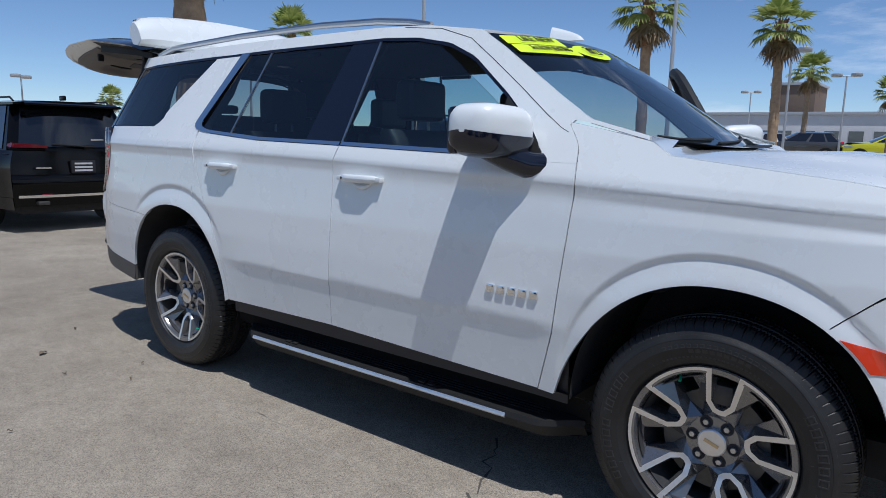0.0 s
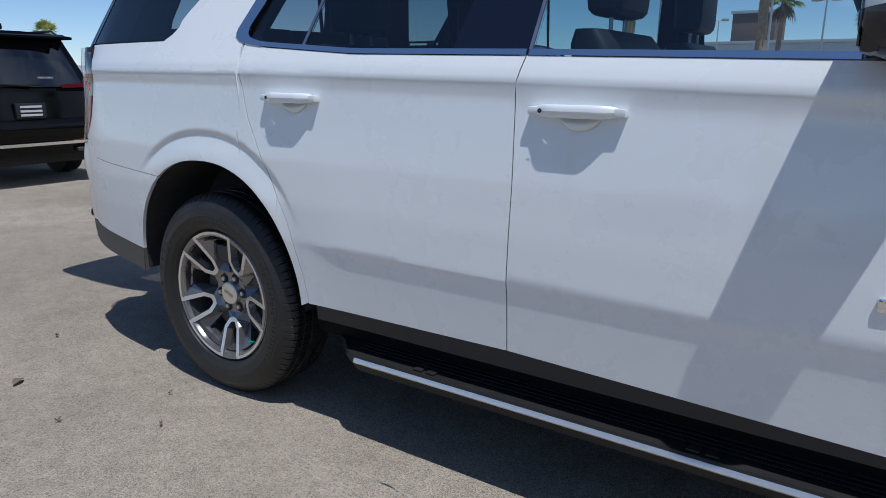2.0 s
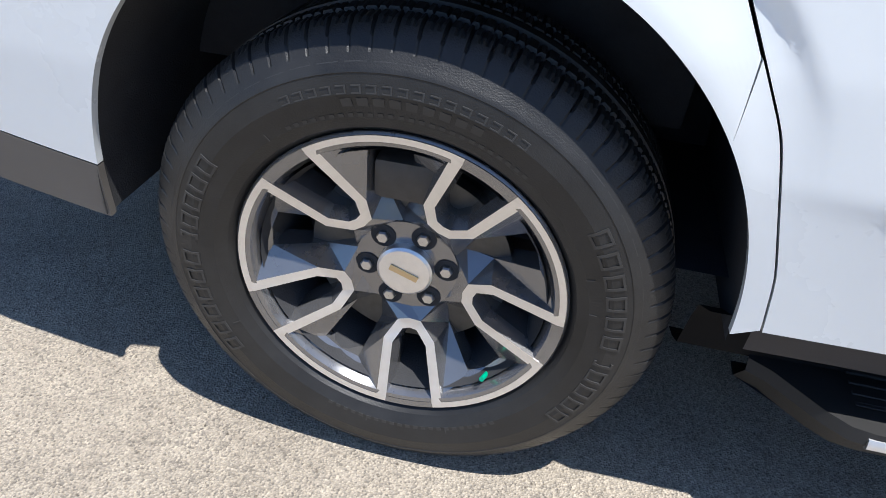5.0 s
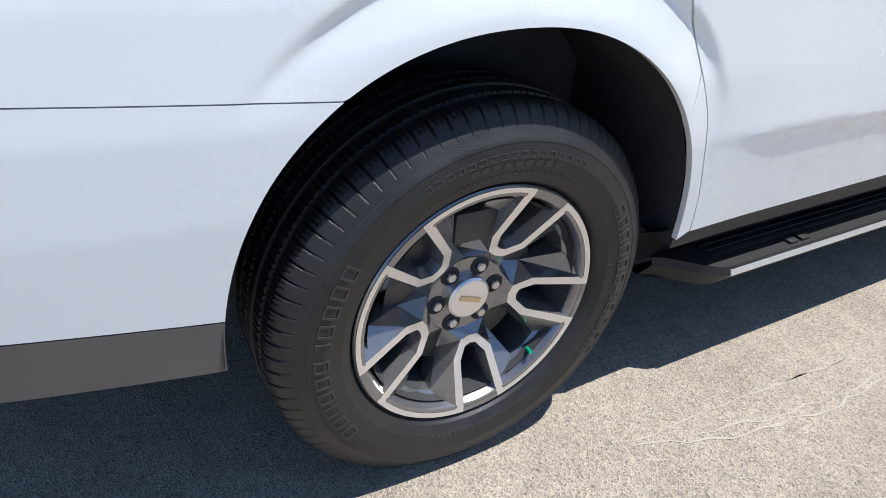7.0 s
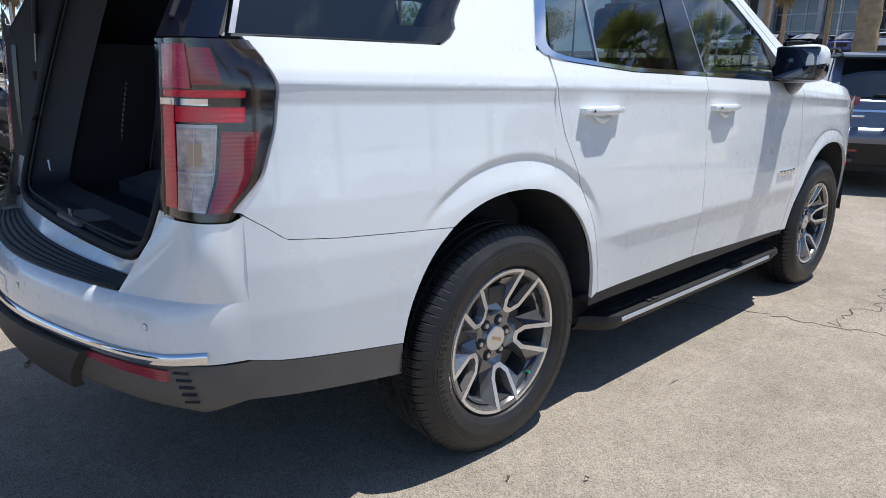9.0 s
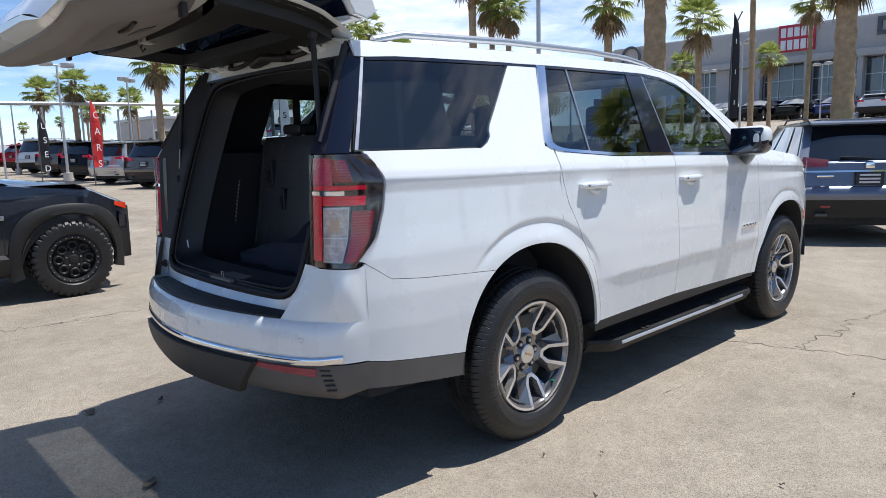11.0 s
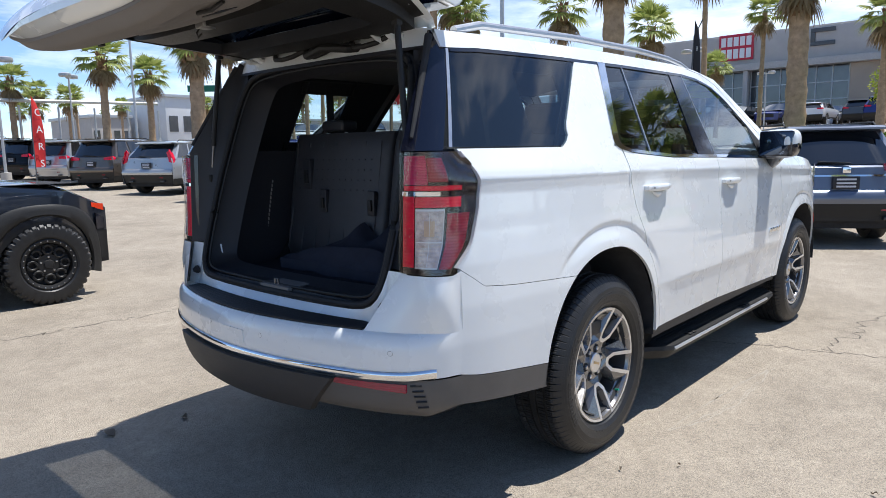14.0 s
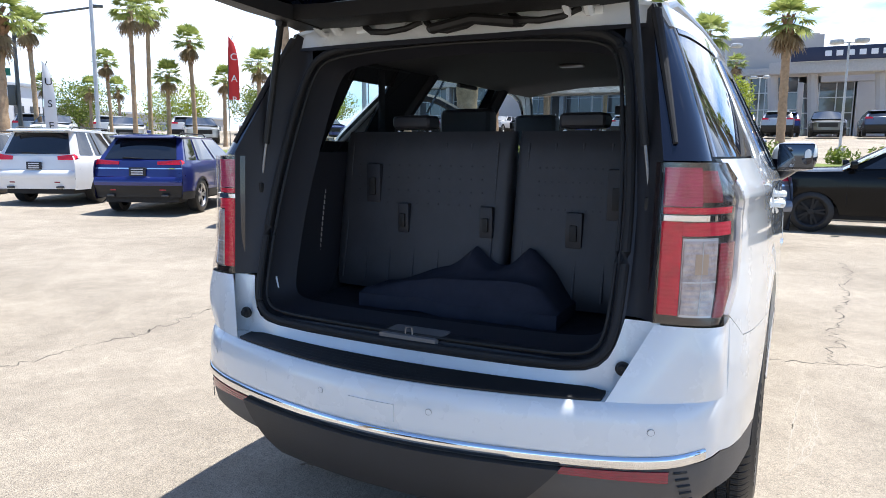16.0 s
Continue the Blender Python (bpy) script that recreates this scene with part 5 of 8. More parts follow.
            return Vector((x + lean * (u - 0.3) + thick * 0.5 * k * math.copysign(abs(c) ** 0.5, c), (y0 + y1) / 2 + (y1 - y0) / 2 * math.copysign(abs(s) ** 0.28, s), z))
        bm = grid_bm(f, 16, 48)
        for u0 in (0, 1):
            bm.faces.new([bm.verts.new(f(u0, k / 48)) for k in range(48)])
        bmesh.ops.remove_doubles(bm, verts=bm.verts, dist=0.0005)
        return part(nm, bm, SEAT, suv, lab)
    for y0, y1 in ((-0.10, 0.64), (-0.62, -0.12)):
        sb = seat_back("third_row_seatback", -0.50, y0, y1, 0.862, 1.505, 0.10, 0.12, "upright dark third-row seatback with ribbed panel")
        nrib = 7 if y1 > 0 else 5
        for k in range(nrib):
            y = lerp(y0 + 0.05, y1 - 0.05, k / (nrib - 1))
            part("panel_rib", tube_bm([(-0.588, y, 0.90), (-0.530, y, 1.18), (-0.492, y, 1.46)], 0.004, 6), SEAT, sb)
        for k in range(26):
            for j in range(2):
                y = lerp(y0 + 0.1, y1 - 0.1, (k % 13) / 12) + 0.004 * j
                z = 1.22 + 0.05 * (k // 13) + 0.1 * j
                o = part("perforation", box_bm(-0.003, 0.003, -0.003, 0.003, -0.003, 0.003), INNER, sb)
                o.location = (-0.560 + 0.155 * (z - 1.05), y, z)
        for y, z, w, h in (((0.47, 1.295, 0.032, 0.08), (0.32, 1.16, 0.024, 0.06), (-0.03, 1.16, 0.026, 0.06)) if y1 > 0 else ((-0.36, 1.15, 0.03, 0.065), (-0.50, 1.28, 0.035, 0.09))):
            xx = -0.575 + 0.155 * (z - 1.0)
            part("release_handle", box_bm(xx - 0.010, xx + 0.02, y - w, y + w, z - h, z + h, 0.008), INNER, sb, "black release handle recess")
            part("pull_strap", box_bm(xx - 0.020, xx - 0.005, y - w * 0.45, y + w * 0.45, z - h * 0.6, z + h * 0.3, 0.005), BLACK_PLASTIC, sb)
        for y in ([0.34] if y1 > 0 else [-0.35]):
            part("headrest", box_bm(-0.47, -0.36, y - 0.085, y + 0.085, 1.515, 1.572, 0.025, 3), INNER, sb, "folded dark headrest")
            for d in (-0.07, 0.07):
                part("headrest_post", tube_bm([(-0.43, y + d, 1.47), (-0.43, y + d, 1.51)], 0.008, 8), SATIN, sb)
    for y in (-0.45, 0.45):
        for x, zt in ((0.45, 1.40), (1.52, 1.42)):
            sb = seat_back("seat_back", x, y - 0.26, y + 0.26, 0.75, zt, -0.16, 0.16, "dark seat with headrest")
            part("seat_cushion", box_bm(x, x + 0.52, y - 0.26, y + 0.26, 0.66, 0.84, 0.06, 3), SEAT, sb)
            part("headrest", box_bm(x - 0.17, x - 0.05, y - 0.14, y + 0.14, zt + 0.045, zt + 0.245, 0.045, 3), SEAT, sb, "dark headrest")
            for d in (-0.06, 0.06):
                part("headrest_post", tube_bm([(x - 0.11, y + d, zt - 0.02), (x - 0.11, y + d, zt + 0.07)], 0.007, 8), SATIN, sb)
    part("dashboard", box_bm(2.28, 2.86, -0.84, 0.84, 0.85, 1.285, 0.08, 4), INNER, suv, "black dashboard")
    part("console", box_bm(1.5, 2.35, -0.14, 0.14, 0.55, 0.98, 0.05, 3), INNER, suv)
    bm = bmesh.new()
    rings = 36
    pts = [Vector((0.0, 0.185 * math.cos(2 * math.pi * k / rings), 0.185 * math.sin(2 * math.pi * k / rings))) for k in range(rings + 1)]
    sw = part("steering_wheel", tube_bm(pts, 0.016, 8), INNER, suv, "black steering wheel")
    sw.matrix_basis = pose(2.12, 0.42, 1.19, 0, -24, 0)
    part("wheel_boss", box_bm(-0.03, 0.02, -0.10, 0.10, -0.06, 0.07, 0.02), INNER, sw)
    part("mirror_inside", box_bm(2.12, 2.15, -0.12, 0.12, 1.70, 1.765, 0.012), INNER, suv, "rear-view mirror")
    # tailgate, raised
    gate = new("tailgate")
    gate.parent = suv
    gate.matrix_basis = Matrix.Translation((-0.735, 0, 0)) @ Matrix.Diagonal((1.04, 1, 1, 1)) @ Matrix.Translation((0.735, 0, 0))
    gate["label"] = "raised white tailgate with taupe inner trim"
    HW = [(0, 0.61), (0.06, 0.66), (0.3, 0.735), (0.55, 0.765), (0.85, 0.768), (0.98, 0.755), (1.05, 0.72), (1.085, 0.65), (1.10, 0.50)]
    TOP = [(0, 1.935), (0.2, 2.01), (0.6, 2.065), (0.9, 2.048), (1.02, 2.005), (1.08, 1.945), (1.10, 1.89)]
    BOT = [(0, 1.885), (0.12, 1.90), (0.35, 1.915), (0.52, 1.925), (0.66, 1.93), (0.78, 1.888), (0.92, 1.838), (1.02, 1.832), (1.085, 1.856), (1.10, 1.89)]

    def gtop(s, q):
        w = smooth_tab(s, HW)
        return Vector((-0.735 - s, q * w, smooth_tab(s, TOP) - 0.045 * abs(q) ** 4 - 0.01 * q * q))

    def gbot(s, q):
        w = smooth_tab(s, HW) - 0.012
        return Vector((-0.735 - s, q * w, lerp(smooth_tab(s, BOT), smooth_tab(s, TOP) - 0.062, abs(q) ** 5)))
    sc = lambda s0, s1, q0, q1, fn, off=0.0: (lambda u, v: fn(lerp(s0, s1, u), lerp(q0, q1, v)) + Vector((0, 0, off)))
    part("outer_skin", grid_bm(sc(0.58, 1.10, -1, 1, gtop), 20, 28), PAINT, gate, "white outer skin")
    part("rear_glass", grid_bm(sc(0.13, 0.578, -0.86, 0.86, gtop, -0.004), 10, 20), glass("rear_glass_tint", (0.17, 0.18, 0.19)), gate, "tinted rear window")
    for q0, q1 in ((-1, -0.86), (0.86, 1)):
        part("glass_surround", grid_bm(sc(0.10, 0.58, q0, q1, gtop), 10, 4), BLACK_GLOSS, gate)
        part("side_trim", grid_bm(sc(0.10, 0.60, q0 * 0.985, q1 * 0.985, gbot), 12, 6), BLACK_PLASTIC, gate)
    part("inner_frame", grid_bm(sc(0.56, 1.098, -0.955, 0.955, gbot, 0.004), 26, 30), PAINT, gate, "white painted inner frame")
    up = lambda p: Vector((0, 0, 1))

    def trim_low(u, v):
        q = lerp(-0.90, 0.90, v)
        s = lerp(0.585 + 0.10 * abs(q) ** 2.2, 1.045, u)
        e = sstep(0, 0.10, u) * sstep(0, 0.12, 1 - u) * sstep(0, 0.06, v) * sstep(0, 0.06, 1 - v)
        cup = math.exp(-((s - 0.86) / 0.055) ** 4 - ((abs(q) - 0.58) / 0.13) ** 4)
        return gbot(s, q) + Vector((0, 0, -0.008 - 0.022 * e + 0.030 * cup))
    part("lower_trim", grid_bm(trim_low, 60, 90, 0.012, up), TRIM_TAUPE, gate, "taupe plastic inner trim")
    for q in (-0.58, 0.58):
        part("pull_lip", tube_bm([gbot(0.815, q - 0.10) + Vector((0, 0, -0.020)), gbot(0.812, q) + Vector((0, 0, -0.026)), gbot(0.815, q + 0.10) + Vector((0, 0, -0.020))], 0.007, 8), BLACK_PLASTIC, gate, "black pull cup lip")
        # thin dark plate on the trim stands in for the shade in a square pocket
        part("pocket_shade_plate", grid_bm(sc(0.70, 0.765, q * 0.80 - 0.07, q * 0.80 + 0.07, gbot, -0.0325), 4, 4, 0.004, up), INNER, gate, "dark square plate standing in for a shaded pocket")
    part("upper_trim", grid_bm(sc(0.108, 0.13, -0.97, 0.97, gbot), 6, 24), PAINT, gate, "white painted upper frame")
    part("upper_trim", grid_bm(sc(0.030, 0.048, -0.97, 0.97, gbot, -0.004), 4, 24), PAINT, gate, "white painted upper frame")
    part("upper_cover", grid_bm(sc(0.0, 0.108, -0.97, 0.97, gbot, 0.012), 6, 24), PAINT, gate)
    # black tubes stand in for the shaded slots of the white frame
    for k in range(7):
        q = -0.84 + 0.28 * k
        part("frame_slot_shade", tube_bm([gbot(0.040, q) + Vector((0, 0, -0.004)), gbot(0.07, q + 0.02) + Vector((0, 0, 0.004)), gbot(0.115, q + 0.01) + Vector((0, 0, -0.002))], 0.008, 6), BLACK_PLASTIC, gate)
    for q, w in ((-0.50, 0.05), (-0.12, 0.07), (0.18, 0.05), (0.62, 0.06)):
        part("wiring_plug", box_bm(-0.735 - 0.10, -0.735 - 0.055, q * 0.66 - w, q * 0.66 + w, 1.868, 1.896, 0.008), BLACK_PLASTIC, gate, "black wiring plug")
    for q0, q1 in ((-0.86, -0.70), (0.70, 0.86)):
        part("window_trim", grid_bm(sc(0.10, 0.60, q0 * 1.06, q1 * 1.06, gbot, -0.040), 12, 6, 0.05, lambda p: Vector((0, 0, 1))), BLACK_PLASTIC, gate)
    part("window_trim", grid_bm(sc(0.47, 0.60, -0.86, 0.86, gbot, -0.036), 6, 24, 0.05, lambda p: Vector((0, 0, 1))), BLACK_PLASTIC, gate)
    part("window_trim", grid_bm(sc(0.10, 0.22, -0.86, 0.86, gbot, -0.036), 4, 24, 0.05, lambda p: Vector((0, 0, 1))), BLACK_PLASTIC, gate)
    # painted edge between skin and trim
    edge = []
    for i in range(41):
        s = 1.10 * i / 40
        edge.append((s, -1.0))
    edge += [(1.10, q) for q in (-0.6, -0.2, 0.2, 0.6)] + [(s, -q) for s, q in reversed(edge)]
    part("painted_edge", grid_bm(lambda u, v: (lambda e: gtop(e[0], e[1]).lerp(gbot(min(e[0], 1.098), e[1] * 0.955), v))(edge[min(len(edge) - 1, int(round(u * (len(edge) - 1))))]), len(edge) - 1, 4), PAINT, gate, "white painted tailgate edge")
    for y in (-0.45, 0.45):
        part("trim_stop", box_bm(-1.45, -1.43, y * 1.42 - 0.02, y * 1.42 + 0.02, 1.88, 1.93, 0.006), BLACK_PLASTIC, gate)
        part("hinge", tube_bm([(-0.73, y, 1.862), (-0.80, y, 1.855), (-0.86, y, 1.90)], 0.016, 8), PAINT, gate, "white hinge arm")
        part("hinge", tube_bm([(-0.73, y + 0.06, 1.862), (-0.81, y + 0.06, 1.85), (-0.88, y + 0.06, 1.89)], 0.012, 8), PAINT, gate)
    part("gate_latch", box_bm(-1.35, -1.29, -0.03, 0.03, 1.885, 1.93, 0.01), STEEL, gate)
    part("latch_strap", tube_bm([(-1.32, 0.04, 1.90), (-1.33, 0.05, 1.875), (-1.32, 0.06, 1.86), (-1.31, 0.05, 1.875)], 0.004, 6), BLACK_PLASTIC, gate)
    part("harness", tube_bm([(-0.76, -0.25, 1.845), (-0.83, -0.22, 1.835), (-0.86, -0.1, 1.85), (-0.83, 0.05, 1.835), (-0.76, 0.10, 1.85)], 0.018, 8), BLACK_PLASTIC, gate, "black cable harness")
    for y, w in ((-0.40, 0.09), (-0.16, 0.05), (0.02, 0.04), (0.28, 0.10)):
        part("frame_bracket", box_bm(-0.79, -0.74, y - w, y + w, 1.846, 1.872, 0.006), PAINT if w > 0.06 else SATIN, gate, "painted metal bracket")
    for y0, y1, dip in ((-0.42, -0.20, 0.022), (0.12, 0.34, 0.020), (-0.10, 0.10, 0.030)):
        part("hose", tube_bm([(-0.79, y0, 1.868), (-0.82, lerp(y0, y1, 0.2), 1.855 - dip * 0.6), (-0.83, lerp(y0, y1, 0.5), 1.855 - dip), (-0.82, lerp(y0, y1, 0.8), 1.855 - dip * 0.6), (-0.79, y1, 1.868)], 0.011, 8), BLACK_PLASTIC, gate, "black wiring hose")
    sp = [(-0.66, 1.912), (-0.735, 1.925), (-0.775, 1.99), (-0.775, 2.07), (-0.745, 2.10), (-0.70, 2.095), (-0.60, 2.02), (-0.55, 1.955), (-0.60, 1.925), (-0.66, 1.912)]

    def spoil(u, v):
        q = 2 * v - 1
        k = u * (len(sp) - 1)
        i = min(int(k), len(sp) - 2)
        x, z = lerp(sp[i][0], sp[i + 1][0], k - i), lerp(sp[i][1], sp[i + 1][1], k - i)
        e = (1 - abs(q) ** 7) ** 0.5 if abs(q) < 1 else 0.0
        h = 0.74 + 0.26 * max(0.0, e)
        return Vector((-0.66 + (x + 0.66) * h * (0.55 if x > -0.66 else 1) + 0.02 * q * q, q * 0.735, 1.912 + (z - 1.912) * h * (1.30 - 0.24 * q * q)))
    bm = grid_bm(spoil, 36, 28)
    spoiler = part("spoiler", bm, PAINT, gate, "white roof spoiler")
    spoiler.location = (-0.12, 0, 0.025)
    part("spoiler_underside", grid_bm(lambda u, v: spoil(lerp(0.0, 0.50, u), lerp(0.015, 0.985, v)) + Vector((-0.004, 0, -0.003)), 18, 28), BLACK_GLOSS, spoiler, "gloss black spoiler underside")
    for v, sd in ((0, -1), (1, 1)):
        cap = bmesh.new()
        rim = [spoil(k / 36, v) for k in range(36)]
        mid = sum(rim, Vector()) / 36
        cap.faces.new([cap.verts.new(p) for p in rim])
        inset = [cap.verts.new(mid + (p - mid) * 0.93 + Vector((0, sd * 0.002, 0))) for p in rim]
        cap.faces.new(inset)
        part("spoiler_end", cap, PAINT, spoiler)
    # folded mats in the cargo space are a thing of their own
    bm = bmesh.new()
    random.seed(4)
    def mat_fn(u, v):
        x, y = lerp(-0.80, -0.575, v), lerp(-0.36, 0.42, u)
        h = 0.05 + (0.08 * sstep(0, 0.25, v) + 0.12 * math.exp(-(abs(u - 0.50) / 0.10) ** 1.4) * sstep(0.2, 1, v) + 0.09 * math.exp(-(abs(u - 0.22) / 0.09) ** 1.4) * sstep(0.2, 1, v) + 0.018 * noise.noise(Vector((u * 5, v * 3, 2.0))) + 0.02 * math.sin(u * 9) * v) * sstep(-0.02, 0.12, u) * (1 - 0.85 * sstep(0.6, 1.0, u))
        return Vector((x, y, 0.842 + h))
    ob = part("floor_mat", grid_bm(mat_fn, 40, 18, 0.05, lambda p: Vector((0, 0, -1))), BAG)
    tagged(ob, "folded black carpet mats lying on the cargo floor", "floor mat")


SUV = build_suv()
build_rear(SUV)
SUV.matrix_basis = Matrix.Translation((0, 0.035, 0)) @ Matrix.Diagonal((1, 1.035, 1, 1))


# ---- other vehicles ----
def car_paint(name, color, metal=0.35, rough=0.3):
    return mat(name, color, rough, metal, 0.5, coat=1.0, vary=0.04, scale=3)


DARK_GLASS = mat("dark_car_glass", (0.008, 0.009, 0.011), 0.05, coat=1.0)
PLATE = mat("dealer_plate", (0.015, 0.015, 0.02), 0.5)
PLATE_INK = mat("plate_print", (0.6, 0.6, 0.62), 0.5)
WHITE_PAINT2 = car_paint("white_car_paint", (0.78, 0.78, 0.77), 0.0)
SILVER = car_paint("silver_car_paint", (0.48, 0.49, 0.50), 0.6)
GREY = car_paint("grey_car_paint", (0.10, 0.095, 0.09), 0.6)
BROWN = car_paint("bronze_car_paint", (0.13, 0.105, 0.085), 0.6)
BLACK_PAINT = mat("black_car_paint", (0.003, 0.003, 0.0035), 0.10, 0.0, 0.22, coat=0.0, vary=0.04, scale=3)
BLUE_BLACK = car_paint("dark_blue_black_paint", (0.008, 0.012, 0.022), 0.2)
BLUE = car_paint("royal_blue_paint", (0.012, 0.022, 0.16), 0.4)
STEEL_BLUE = car_paint("steel_blue_paint", (0.135, 0.155, 0.205), 0.5)
RED_PAINT = car_paint("red_car_paint", (0.42, 0.012, 0.02), 0.2)


def small_wheel(parent, x, y, r, w, rim, spokes=5):
    sd = -1 if y < 0 else 1
    t = part("wheel", lathe_bm([(r * 0.66, -w * 0.42), (r * 0.74, -w * 0.5), (r * 0.92, -w * 0.48), (r * 0.99, -w * 0.40), (r, -w * 0.2), (r, w * 0.2), (r * 0.97, w * 0.45), (r * 0.7, w * 0.45)], 44), RUBBER, parent, "wheel with black tyre")
    t.matrix_basis = pose(x, y, r, 0, 0, 0 if sd < 0 else 180)
    bm = lathe_bm([(r * 0.61, -w * 0.30), (r * 0.665, -w * 0.43), (r * 0.69, -w * 0.44), (r * 0.70, -w * 0.40)], 40)
    for k in range(spokes):
        for d in (-0.16, 0.16):
            a = 2 * math.pi * k / spokes + d
            c, s = math.cos(a), math.sin(a)
            q = [Vector((rr * c - ss * s, yy, rr * s + ss * c)) for rr, ss, yy in ((r * 0.08, -r * 0.05, -w * 0.36), (r * 0.08, r * 0.05, -w * 0.36), (r * 0.64, r * 0.045, -w * 0.38), (r * 0.64, -r * 0.045, -w * 0.38))]
            vs = [bm.verts.new(p) for p in q]
            vb = [bm.verts.new(p + Vector((0, w * 0.12, 0))) for p in q]
            bm.faces.new(vs)
            for i in range(4):
                bm.faces.new((vs[i], vs[(i + 1) % 4], vb[(i + 1) % 4], vb[i]))
    part("rim", bm, rim, t)
    part("hub", lathe_bm([(0.001, -w * 0.40), (r * 0.15, -w * 0.39), (r * 0.18, -w * 0.2)], 20), rim, t)
    part("wheel_well", lathe_bm([(0.001, -w * 0.05), (r * 0.63, -w * 0.06)], 24), LINER, t)
    return t


def rugged_wheel(parent, x, y, r, w):
    """A black wheel with a ring of round holes and bead bolts, on a knobby tyre."""
    sd = -1 if y < 0 else 1
    prof = [(r * 0.60, -w * 0.40), (r * 0.68, -w * 0.50), (r * 0.84, -w * 0.52), (r * 0.93, -w * 0.50), (r * 0.985, -w * 0.44), (r, -w * 0.36), (r, -w * 0.16), (r * 0.97, -w * 0.15), (r * 0.97, -w * 0.08), (r, -w * 0.07), (r, w * 0.07), (r * 0.97, w * 0.08), (r * 0.97, w * 0.15), (r, w * 0.16), (r, w * 0.36), (r * 0.93, w * 0.50), (r * 0.65, w * 0.45)]
    knob = lambda k, i: -0.016 if (k in (3, 4, 5, 6) and i % 6 in (0, 1)) or (k in (9, 10) and i % 6 in (3, 4)) or (k in (13, 14) and i % 6 in (2, 3)) else 0.0
    t = part("wheel", lathe_bm(prof, 216, wobble=knob), RUBBER, parent, "black wheel with a knobby off-road tyre", sharp=20)
    t.matrix_basis = pose(x, y, r, 0, 0, 0 if sd < 0 else 180)
    part("rim", lathe_bm([(r * 0.50, -w * 0.26), (r * 0.535, -w * 0.44), (r * 0.60, -w * 0.475), (r * 0.625, -w * 0.46), (r * 0.63, -w * 0.40)], 48), BLACK_PLASTIC, t, "black bead-bolt rim")
    part("wheel_well", lathe_bm([(0.001, -w * 0.16), (r * 0.52, -w * 0.20)], 32), LINER, t)
    bm = bmesh.new()
    for k in range(8):
        a = 2 * math.pi * k / 8
        c = Vector((r * 0.365 * math.cos(a), -w * 0.36, r * 0.365 * math.sin(a)))
        ring = [c + Vector((r * 0.105 * math.cos(b), 0, r * 0.105 * math.sin(b))) for b in [2 * math.pi * q / 16 for q in range(17)]]
        tube_bm(ring, r * 0.036, 6, bm)
    part("spoke_ring", bm, BLACK_PLASTIC, t, "ring of round holes")
    part("hub", lathe_bm([(0.001, -w * 0.42), (r * 0.10, -w * 0.41), (r * 0.12, -w * 0.37), (r * 0.25, -w * 0.36), (r * 0.27, -w * 0.25)], 32), BLACK_PLASTIC, t)
    for k in range(5):
        a = 2 * math.pi * k / 5 + 0.3
        nut = part("lug_nut", lathe_bm([(0.0005, -0.012), (0.009, -0.011), (0.010, 0.004)], 6), SATIN, t, smooth=False)
        nut.location = (r * 0.185 * math.cos(a), -w * 0.37, r * 0.185 * math.sin(a))
    bolt = None
    for k in range(24):
        a = 2 * math.pi * k / 24
        if bolt is None:
            bolt = part("bead_bolt", lathe_bm([(0.0004, -0.006), (0.006, -0.005), (0.007, 0.003)], 6), SATIN, t, smooth=False)
            b = bolt
        else:
            b = new("bead_bolt", bolt.data)
            b.parent = t
        b.location = (r * 0.578 * math.cos(a), -w * 0.468, r * 0.578 * math.sin(a))
    return t


